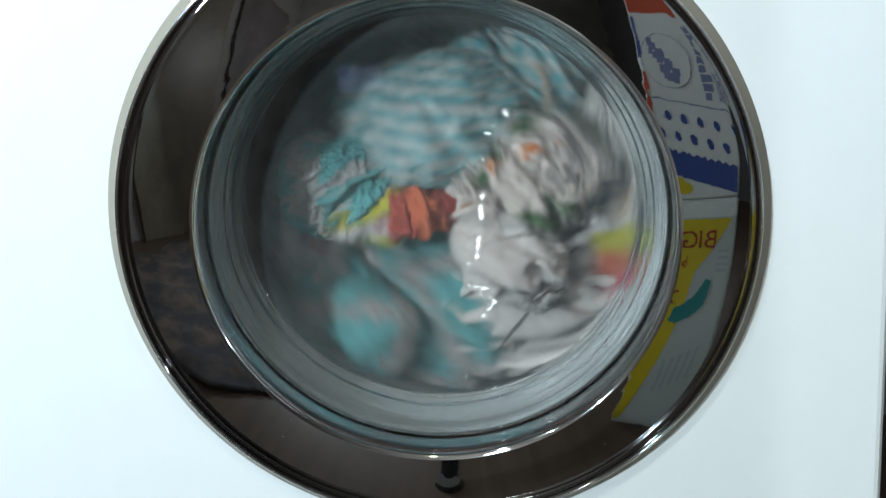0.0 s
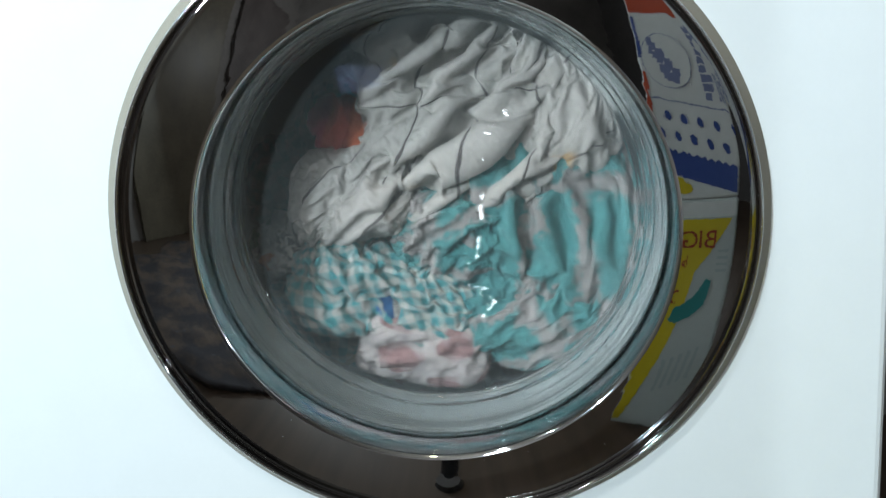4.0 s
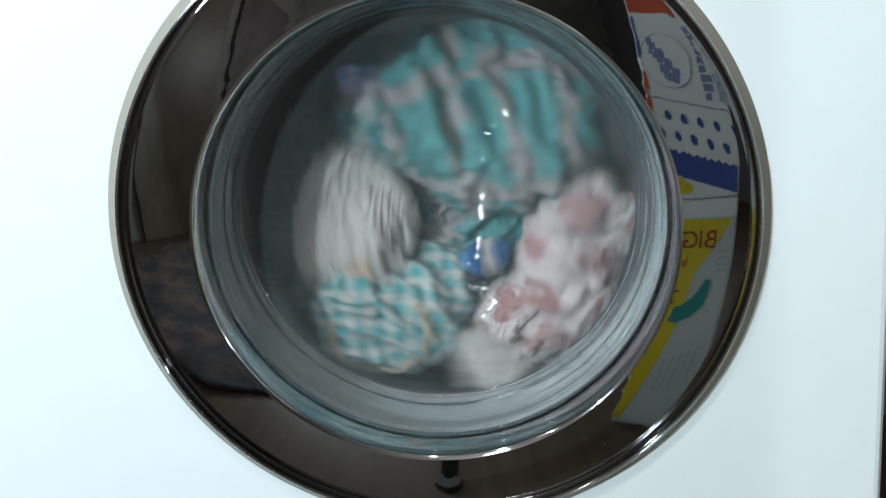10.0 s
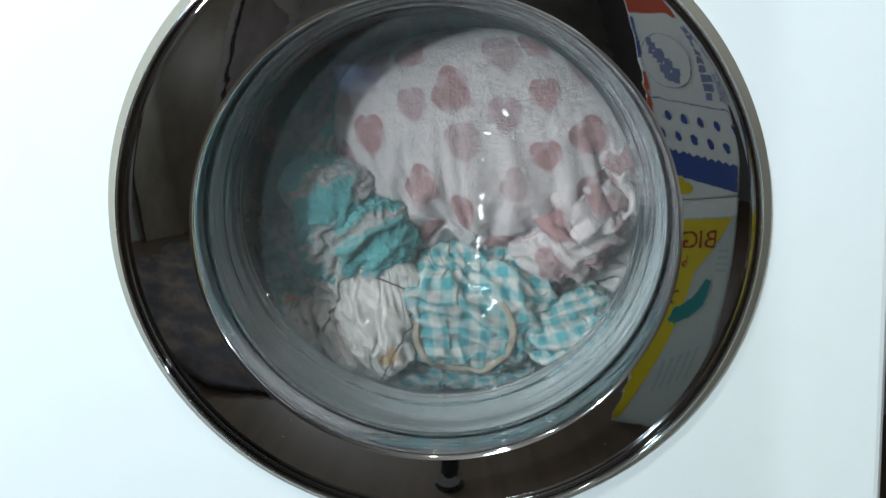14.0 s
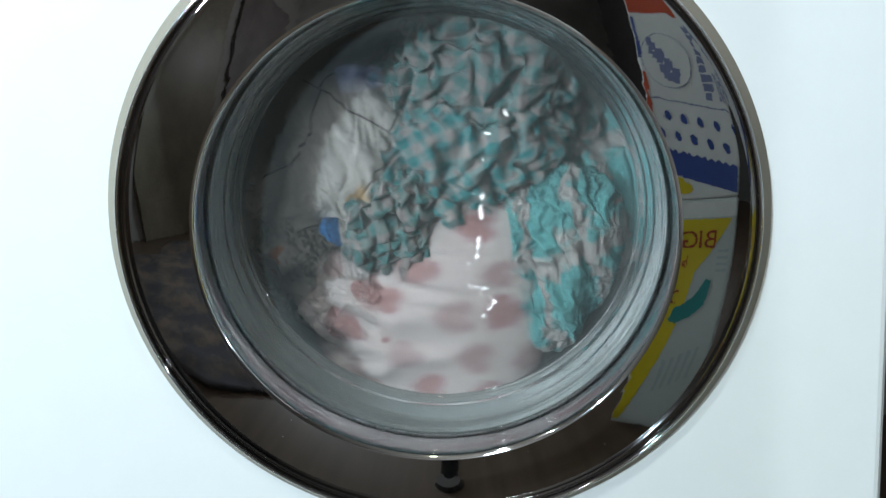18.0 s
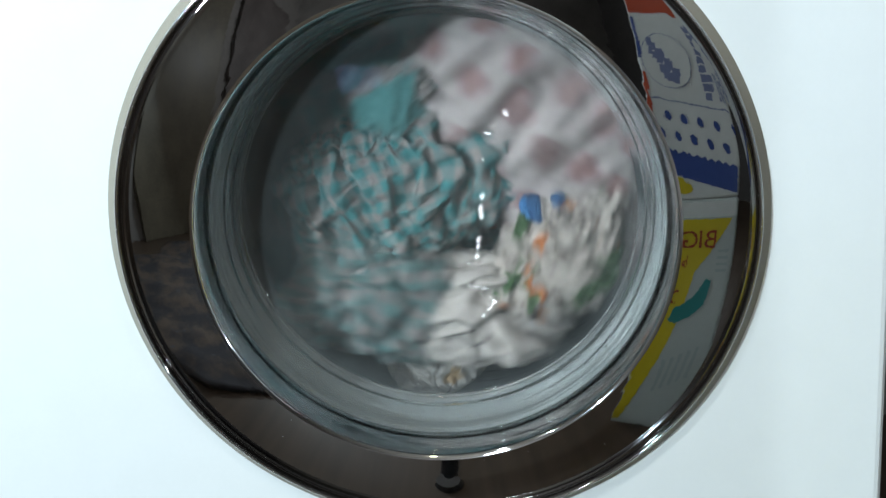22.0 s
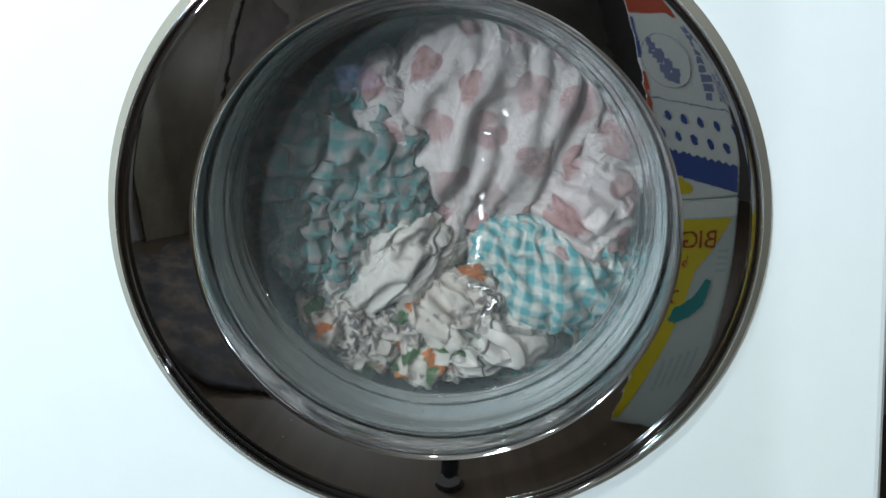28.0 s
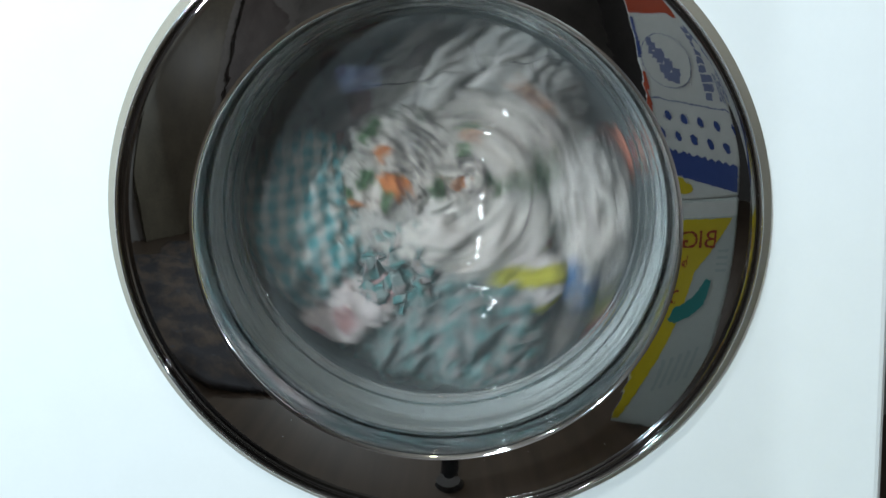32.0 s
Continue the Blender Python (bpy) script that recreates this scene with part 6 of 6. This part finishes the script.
    tumble("S1", [
        (0, 0.069, -0.094, 0.045, 30), (0.5, -0.039, -0.114, 0.085, 0), (1, -0.094, -0.058, 0.125, 0), (1.5, 0.032, 0.020, 0.005, 0),
        (2, -0.002, -0.095, 0.005, 20), (2.5, -0.057, 0.018, 0.087, 31), (3, 0.017, 0.041, 0.005, 0), (3.4, 0.026, 0.049, 0.005, 10),
        (5.3, 0.010, 0.051, 0.005, -25), (6.35, 0.010, 0.051, 0.005, -25), (7, 0.023, -0.096, 0.005, 0), (7.5, 0.095, -0.042, 0.005, 30),
        (8, 0.030, 0.049, 0.005, 0), (8.5, -0.042, -0.063, 0.005, 0), (9, 0.057, -0.080, 0.005, 0), (9.5, 0.073, 0.034, 0.005, 30),
        (10, -0.040, 0.045, 0.096, -60), (10.5, -0.032, -0.050, 0.093, 43), (11, 0.057, -0.017, 0.111, 3), (11.4, 0.022, 0.056, 0.090, -30),
        (14.1, -0.045, -0.039, 0.106, -42), (14.5, 0.055, 0.025, 0.066, -49), (16.5, -0.047, 0.040, 0.005, 20), (17, 0.010, 0.049, 0.005, 0),
        (17.5, 0.053, -0.027, 0.103, -42), (18, -0.041, -0.044, 0.089, -12), (18.5, -0.031, 0.051, 0.069, -5), (19, 0.058, 0.016, 0.102, -45),
        (21.65, 0.020, -0.056, 0.070, -26), (22, 0.059, 0.010, 0.082, 36), (22.5, 0.066, 0.046, 0.045, 0), (23, -0.058, 0.000, 0.045, 20),
        (23.5, -0.027, -0.123, 0.045, 0), (24, 0.090, 0.045, 0.045, 0), (24.5, -0.010, 0.050, 0.005, 0), (25, -0.053, -0.028, 0.087, -47),
        (25.5, 0.041, -0.043, 0.077, -50), (27.2, 0.042, -0.043, 0.089, -21), (29.1, -0.038, -0.047, 0.070, 3), (29.5, 0.039, 0.045, 0.087, 26),
        (30, 0.029, 0.065, 0.045, 0), (30.5, 0.106, 0.006, 0.045, 0), (31, -0.013, -0.059, 0.073, -16), (31.5, -0.039, 0.025, 0.085, 0),
        (32, 0.021, 0.061, 0.045, 0),
    ])
    tumble("S2", [
        (0, 0.127, 0.011, 0.035, 20), (0.5, -0.080, -0.073, -0.005, 60), (1, -0.075, -0.064, 0.035, 20), (1.5, 0.109, -0.040, 0.035, 10),
        (2, -0.048, -0.092, -0.005, 0), (2.5, -0.103, -0.091, 0.035, 0), (3, 0.101, 0.039, -0.005, 30), (3.4, 0.105, 0.042, -0.005, 30),
        (5.3, 0.043, 0.085, -0.005, 55), (6.35, 0.043, 0.085, -0.005, 55), (7, -0.089, -0.034, 0.103, 21), (7.5, 0.057, -0.076, 0.095, -6),
        (8, 0.057, 0.076, 0.084, -24), (8.5, -0.089, 0.034, 0.090, -33), (9, 0.103, -0.045, -0.005, 30), (9.5, 0.014, -0.024, -0.005, 20),
        (10, -0.068, -0.021, -0.005, 20), (10.5, 0.009, -0.085, -0.005, 0), (11, -0.033, -0.088, -0.005, 0), (11.4, -0.060, -0.091, -0.005, 5),
        (14.1, -0.060, -0.091, -0.005, 5), (14.5, -0.072, 0.025, -0.005, 0), (16.5, 0.034, 0.070, 0.035, 0), (17, -0.060, 0.032, 0.035, 30),
        (17.5, -0.104, -0.104, 0.035, 0), (18, -0.072, 0.034, -0.005, 10), (18.5, -0.061, 0.016, -0.005, 0), (19, 0.025, -0.128, 0.035, 0),
        (21.65, 0.025, -0.128, 0.035, 0), (22, -0.019, -0.126, 0.035, 0), (22.5, 0.094, 0.013, 0.089, -13), (23, -0.029, 0.072, -0.005, 70),
        (23.5, -0.065, -0.104, -0.005, 0), (24, 0.050, 0.065, -0.005, 30), (24.5, -0.047, 0.037, -0.005, 30), (25, 0.035, -0.108, -0.005, 60),
        (25.5, 0.106, -0.071, -0.005, 20), (27.2, -0.044, -0.121, 0.035, 0), (29.1, -0.044, -0.121, 0.035, 0), (29.5, -0.097, -0.010, 0.035, 0),
        (30, -0.034, -0.006, -0.005, 80), (30.5, 0.041, -0.060, -0.005, 60), (31, -0.100, -0.054, 0.035, -10), (31.5, -0.088, -0.016, -0.005, 80),
        (32, 0.026, -0.029, -0.005, 80),
    ])
    tumble("S3", [
        (0, 0.046, -0.050, -0.010, 50), (0.5, -0.041, -0.051, -0.010, 0), (1, -0.014, -0.052, 0.030, 30), (1.5, -0.026, -0.022, -0.010, -10),
        (2, -0.038, 0.087, 0.074, -13), (2.5, -0.063, -0.072, -0.010, 30), (3, -0.071, -0.020, -0.010, -20), (3.4, -0.065, 0.009, -0.010, -40),
        (5.3, -0.038, -0.017, -0.010, 20), (6.35, -0.038, -0.017, -0.010, 20), (7, 0.090, -0.029, 0.103, 40), (7.5, 0.003, 0.095, 0.090, 39),
        (8, -0.025, 0.007, -0.010, -40), (8.5, -0.027, -0.031, -0.010, 0), (9, 0.042, -0.033, -0.010, 10), (9.5, 0.040, 0.005, -0.010, 0),
        (10, -0.014, -0.057, 0.030, 0), (10.5, 0.095, 0.003, 0.076, 59), (11, -0.029, 0.090, 0.095, 19), (11.4, -0.093, -0.021, 0.095, -54),
        (14.1, -0.090, -0.030, 0.086, -18), (14.5, -0.072, -0.019, 0.030, 0), (16.5, -0.062, 0.072, 0.114, -23), (17, 0.091, -0.006, -0.010, 60),
        (17.5, -0.025, -0.097, 0.030, 20), (18, -0.096, -0.009, 0.030, 0), (18.5, -0.052, -0.034, -0.010, 0), (19, -0.056, -0.042, -0.010, 15),
        (21.65, -0.056, -0.042, -0.010, 15), (22, 0.007, -0.084, -0.010, 0), (22.5, 0.074, -0.039, -0.010, -40), (23, 0.031, -0.003, -0.010, -10),
        (23.5, -0.046, -0.064, -0.010, 0), (24, 0.066, -0.060, -0.010, 40), (24.5, 0.036, 0.021, -0.010, 0), (25, -0.052, -0.034, -0.010, 20),
        (25.5, 0.043, -0.112, -0.010, 0), (27.2, -0.043, -0.054, -0.010, -25), (29.1, -0.043, -0.054, -0.010, -25), (29.5, -0.074, -0.007, -0.010, 0),
        (30, -0.047, 0.037, -0.010, -10), (30.5, -0.011, -0.044, -0.010, 0), (31, -0.023, -0.052, 0.030, 20), (31.5, -0.065, 0.009, -0.010, 0),
        (32, -0.010, -0.027, -0.010, 0),
    ])
    tumble("S4", [
        (0, 0.091, 0.027, 0.114, -44), (0.5, 0.001, -0.119, -0.010, 0), (1, -0.092, 0.025, 0.101, -29), (1.5, 0.050, 0.081, 0.107, -44),
        (2, 0.064, -0.070, 0.080, -14), (2.5, -0.085, -0.042, 0.072, -11), (3, -0.017, 0.093, 0.099, -43), (3.4, 0.091, 0.026, 0.080, -44),
        (5.3, -0.066, -0.004, -0.010, -20), (6.35, -0.066, -0.004, -0.010, -20), (7, 0.004, -0.058, -0.010, 0), (7.5, 0.089, 0.033, 0.088, 46),
        (8, -0.056, 0.077, 0.097, 12), (8.5, 0.010, -0.110, -0.010, 0), (9, -0.078, -0.109, 0.030, 60), (9.5, 0.089, -0.032, 0.106, -44),
        (10, 0.077, -0.138, 0.030, 0), (10.5, -0.018, -0.125, 0.030, 0), (11, 0.116, -0.084, 0.030, -60), (11.4, 0.118, -0.082, 0.030, -60),
        (14.1, 0.118, -0.082, 0.030, -60), (14.5, -0.047, -0.083, 0.094, 47), (16.5, -0.095, 0.006, 0.106, 17), (17, 0.073, -0.069, -0.010, 40),
        (17.5, -0.082, -0.049, 0.081, -50), (18, -0.024, 0.092, 0.115, -28), (18.5, 0.095, -0.002, 0.075, 19), (19, -0.103, -0.085, 0.030, 20),
        (21.65, -0.103, -0.085, 0.030, 20), (22, 0.031, -0.111, -0.010, 0), (22.5, 0.111, -0.027, -0.010, 70), (23, -0.062, -0.059, -0.010, 60),
        (23.5, 0.043, -0.107, -0.010, 0), (24, 0.086, -0.056, -0.010, 60), (24.5, 0.028, 0.091, 0.072, -39), (25, -0.024, -0.118, -0.010, 0),
        (25.5, -0.007, -0.110, -0.010, 0), (27.2, 0.033, -0.116, -0.010, -12), (29.1, 0.033, -0.116, -0.010, -12), (29.5, -0.101, -0.067, 0.030, 0),
        (30, 0.042, 0.066, -0.010, -10), (30.5, 0.086, -0.069, -0.010, 60), (31, -0.086, -0.095, 0.030, 50), (31.5, -0.084, 0.033, 0.030, 0),
        (32, 0.107, -0.027, -0.010, 80),
    ])
    tumble("S5", [
        (0, 0.078, -0.055, 0.084, 41), (0.5, -0.074, -0.059, 0.076, -58), (1, -0.037, 0.088, 0.097, -18), (1.5, 0.094, 0.011, 0.065, 1),
        (2, -0.015, -0.094, 0.066, 7), (2.5, -0.086, 0.041, 0.092, -56), (3, 0.074, 0.085, -0.015, 0), (3.4, 0.075, 0.093, -0.015, 0),
        (5.3, 0.079, 0.085, 0.025, 0), (6.35, 0.079, 0.085, 0.025, 0), (7, -0.095, -0.008, 0.105, -20), (7.5, 0.034, -0.089, 0.091, -5),
        (8, 0.075, 0.081, 0.025, 0), (8.5, -0.074, -0.120, -0.015, 0), (9, 0.085, -0.108, -0.015, 0), (9.5, 0.107, 0.076, 0.025, 0),
        (10, 0.034, -0.133, -0.015, 0), (10.5, 0.119, -0.019, -0.015, 0), (11, 0.106, -0.048, -0.015, 0), (11.4, 0.086, -0.089, 0.025, -10),
        (14.1, 0.086, -0.089, 0.025, -10), (14.5, -0.062, -0.072, 0.101, 15), (16.5, -0.020, 0.085, -0.015, 0), (17, 0.081, -0.094, -0.015, 30),
        (17.5, -0.086, -0.040, 0.080, 14), (18, -0.014, 0.094, 0.084, 44), (18.5, 0.094, -0.012, 0.080, 19), (19, -0.038, -0.087, 0.095, -13),
        (21.65, 0.054, -0.078, 0.113, -32), (22, 0.001, -0.095, 0.087, 12), (22.5, 0.024, 0.092, 0.071, -53), (23, 0.078, -0.055, 0.114, -21),
        (23.5, 0.031, 0.090, 0.108, 20), (24, 0.070, -0.064, 0.087, -42), (24.5, 0.094, 0.016, 0.071, -7), (25, 0.014, -0.036, -0.015, 0),
        (25.5, 0.076, 0.057, 0.100, -58), (27.2, -0.022, -0.051, 0.025, 0), (29.1, -0.022, -0.051, 0.025, 0), (29.5, -0.090, 0.030, 0.071, 50),
        (30, 0.054, 0.078, 0.097, 31), (30.5, 0.060, -0.073, 0.071, 56), (31, -0.087, -0.038, 0.104, -48), (31.5, -0.012, 0.094, 0.102, -17),
        (32, 0.073, -0.123, 0.025, 0),
    ])
    tumble("T1", [
        (0, -0.035, -0.109, 0.045, -10), (0.5, -0.045, 0.080, 0.005, 0), (1, 0.049, 0.044, 0.005, -10), (1.5, 0.008, -0.095, 0.005, 0),
        (2, -0.095, -0.079, 0.085, 0), (2.5, 0.010, 0.051, 0.005, -10), (3, 0.058, -0.036, 0.005, 20), (3.4, 0.066, -0.037, 0.005, 25),
        (5.3, 0.088, 0.013, 0.005, -35), (6.35, 0.088, 0.013, 0.005, -35), (7, -0.032, 0.035, 0.005, -10), (7.5, -0.019, -0.094, 0.005, 0),
        (8, 0.099, -0.029, 0.005, 0), (8.5, 0.022, 0.065, 0.005, 0), (9, -0.039, -0.124, 0.085, 0), (9.5, 0.073, -0.076, 0.005, 0),
        (10, 0.026, 0.057, 0.005, 0), (10.5, -0.059, 0.009, 0.106, 3), (11, 0.008, -0.059, 0.079, -37), (11.4, 0.060, 0.002, 0.071, -22),
        (14.1, 0.031, 0.051, 0.076, -10), (14.5, 0.053, 0.031, 0.005, 0), (16.5, 0.010, -0.095, 0.005, 10), (17, -0.060, -0.089, 0.045, 0),
        (17.5, 0.018, 0.078, 0.045, 0), (18, 0.097, -0.011, 0.045, 0), (18.5, 0.098, 0.024, 0.045, 0), (19, 0.093, 0.042, 0.005, -20),
        (21.65, 0.093, 0.042, 0.005, -20), (22, -0.025, 0.063, 0.045, 0), (22.5, 0.043, -0.112, 0.045, 0), (23, 0.048, 0.036, 0.071, -45),
        (23.5, 0.007, 0.067, 0.085, 0), (24, -0.075, -0.122, 0.085, 0), (24.5, 0.058, -0.016, 0.072, -47), (25, -0.000, 0.060, 0.085, -55),
        (25.5, -0.058, -0.017, 0.067, 6), (27.2, 0.005, 0.054, 0.125, 0), (29.1, 0.005, 0.054, 0.125, 0), (29.5, 0.033, 0.074, 0.085, 0),
        (30, 0.046, -0.039, 0.068, 23), (30.5, -0.050, -0.033, 0.100, 48), (31, 0.007, 0.058, 0.085, 0), (31.5, 0.105, -0.119, 0.085, 0),
        (32, -0.054, -0.026, 0.087, -31),
    ])
    tumble("T2", [
        (0, -0.078, 0.005, -0.005, 0), (0.5, -0.060, -0.000, -0.005, 0), (1, -0.030, -0.006, -0.005, 0), (1.5, -0.049, -0.065, 0.035, 0),
        (2, -0.068, -0.021, -0.005, 0), (2.5, -0.039, -0.022, -0.005, 0), (3, -0.028, -0.040, -0.005, 0), (3.4, -0.010, -0.023, -0.005, 0),
        (5.3, 0.038, -0.025, -0.005, 20), (6.35, 0.038, -0.025, -0.005, 20), (7, 0.115, -0.058, -0.005, 0), (7.5, -0.018, -0.035, 0.035, 0),
        (8, 0.085, 0.031, -0.005, 0), (8.5, 0.031, 0.000, -0.005, 0), (9, 0.067, -0.005, -0.005, 0), (9.5, 0.051, -0.026, -0.005, 0),
        (10, 0.017, -0.032, 0.035, 0), (10.5, -0.062, -0.056, -0.005, 0), (11, -0.083, -0.055, -0.005, 0), (11.4, -0.068, -0.033, -0.005, 0),
        (14.1, -0.068, -0.033, -0.005, 0), (14.5, -0.005, -0.031, 0.035, 0), (16.5, -0.044, -0.035, -0.005, 0), (17, -0.038, -0.065, -0.005, 0),
        (17.5, -0.066, 0.068, 0.066, -42), (18, 0.084, 0.045, 0.092, 4), (18.5, 0.020, -0.093, 0.106, 43), (19, -0.095, 0.006, 0.093, 11),
        (21.65, -0.009, -0.095, 0.076, 38), (22, 0.093, -0.019, 0.073, 36), (22.5, 0.090, -0.031, 0.077, 51), (23, 0.092, -0.024, 0.088, -45),
        (23.5, -0.077, -0.055, 0.088, -52), (24, 0.011, -0.059, 0.035, 0), (24.5, 0.085, 0.043, 0.109, 33), (25, -0.064, 0.070, 0.100, -23),
        (25.5, -0.049, -0.081, 0.092, -26), (27.2, -0.049, -0.081, 0.086, 3), (29.1, 0.004, -0.095, 0.082, -45), (29.5, -0.091, 0.026, 0.092, 58),
        (30, -0.102, -0.023, 0.035, 0), (30.5, 0.005, 0.095, 0.115, -40), (31, 0.090, -0.031, 0.106, -40), (31.5, -0.055, -0.078, 0.078, 7),
        (32, -0.059, 0.074, 0.107, -23),
    ])
    tumble("T3", [
        (0, -0.060, -0.007, 0.070, 37), (0.5, 0.009, 0.059, 0.089, 42), (1, 0.107, -0.049, -0.005, 10), (1.5, 0.078, -0.102, 0.035, 40),
        (2, 0.119, -0.046, -0.005, 12), (2.5, 0.088, -0.006, -0.005, 15), (3, 0.043, -0.108, -0.005, 80), (3.4, 0.043, -0.108, -0.005, 85),
        (5.3, 0.106, -0.058, -0.005, 25), (6.35, 0.106, -0.058, -0.005, 25), (7, -0.074, -0.055, -0.005, 20), (7.5, 0.056, -0.086, -0.005, 50),
        (8, 0.039, 0.045, 0.069, -51), (8.5, -0.070, 0.011, 0.035, 20), (9, -0.048, -0.116, 0.035, 80), (9.5, 0.111, -0.041, -0.005, 20),
        (10, 0.081, 0.013, 0.035, 0), (10.5, -0.108, -0.041, 0.035, 0), (11, -0.128, -0.006, 0.075, 0), (11.4, -0.118, 0.034, 0.035, 20),
        (14.1, -0.118, 0.034, 0.035, 20), (14.5, 0.115, -0.058, -0.005, 10), (16.5, 0.074, -0.061, -0.005, 30), (17, -0.049, -0.034, 0.075, -31),
        (17.5, 0.059, 0.088, -0.005, 70), (18, 0.082, -0.057, -0.005, -10), (18.5, 0.107, -0.045, -0.005, 0), (19, 0.124, -0.004, -0.005, 10),
        (21.65, 0.124, -0.004, -0.005, 10), (22, -0.106, -0.053, 0.075, 0), (22.5, 0.094, -0.083, -0.005, 30), (23, 0.126, -0.015, 0.035, 0),
        (23.5, 0.068, -0.008, 0.035, 0), (24, -0.010, 0.059, 0.066, -42), (24.5, 0.106, -0.084, -0.005, 40), (25, 0.127, -0.063, -0.005, 20),
        (25.5, 0.122, 0.003, 0.035, 0), (27.2, 0.060, 0.002, 0.078, -29), (29.1, -0.000, -0.060, 0.110, -45), (29.5, 0.002, -0.060, 0.104, -46),
        (30, 0.059, 0.009, 0.102, 39), (30.5, 0.045, 0.040, 0.108, -48), (31, -0.047, 0.037, 0.089, -8), (31.5, 0.121, -0.076, 0.035, 0),
        (32, -0.045, -0.040, 0.098, 33),
    ])
    tumble("T4", [
        (0, -0.065, -0.103, -0.010, 30), (0.5, -0.063, 0.071, 0.100, 51), (1, 0.085, 0.041, 0.086, 27), (1.5, 0.016, -0.094, 0.082, 12),
        (2, -0.061, -0.055, -0.010, 0), (2.5, -0.041, 0.086, 0.087, -3), (3, 0.094, 0.016, 0.082, -11), (3.4, 0.025, -0.092, 0.075, 20),
        (5.3, 0.000, 0.095, 0.082, 45), (6.35, 0.090, -0.030, 0.071, -60), (7, 0.006, -0.023, -0.010, 0), (7.5, 0.082, 0.048, 0.075, 14),
        (8, 0.038, -0.025, -0.010, 0), (8.5, 0.027, 0.091, 0.093, -45), (9, -0.024, -0.056, -0.010, 0), (9.5, 0.094, -0.012, 0.102, -36),
        (10, -0.014, 0.094, 0.106, -20), (10.5, -0.086, -0.103, -0.010, 0), (11, -0.097, -0.089, -0.010, 0), (11.4, -0.086, -0.003, -0.010, 0),
        (14.1, -0.086, -0.003, -0.010, 0), (14.5, -0.012, 0.094, 0.114, -1), (16.5, -0.011, -0.040, -0.010, 0), (17, -0.078, -0.007, -0.010, 0),
        (17.5, 0.018, 0.093, 0.111, 30), (18, 0.085, -0.043, 0.084, -52), (18.5, -0.064, -0.070, 0.103, 51), (19, 0.052, 0.090, 0.030, 0),
        (21.65, 0.052, 0.090, 0.030, 0), (22, -0.037, 0.069, -0.010, 0), (22.5, -0.068, -0.066, 0.110, -53), (23, 0.082, -0.048, 0.073, 43),
        (23.5, 0.023, 0.092, 0.073, 12), (24, -0.084, -0.129, 0.070, 0), (24.5, -0.073, -0.099, -0.010, 0), (25, 0.089, -0.033, 0.073, -7),
        (25.5, -0.081, -0.142, 0.030, 0), (27.2, -0.046, -0.083, 0.066, 3), (29.1, 0.087, -0.038, 0.084, 27), (29.5, 0.067, 0.085, 0.030, 0),
        (30, 0.056, -0.077, 0.068, 7), (30.5, -0.089, -0.032, 0.086, -16), (31, -0.006, 0.095, 0.083, 24), (31.5, 0.093, -0.020, 0.093, 23),
        (32, -0.045, -0.084, 0.080, 33),
    ])


motions()
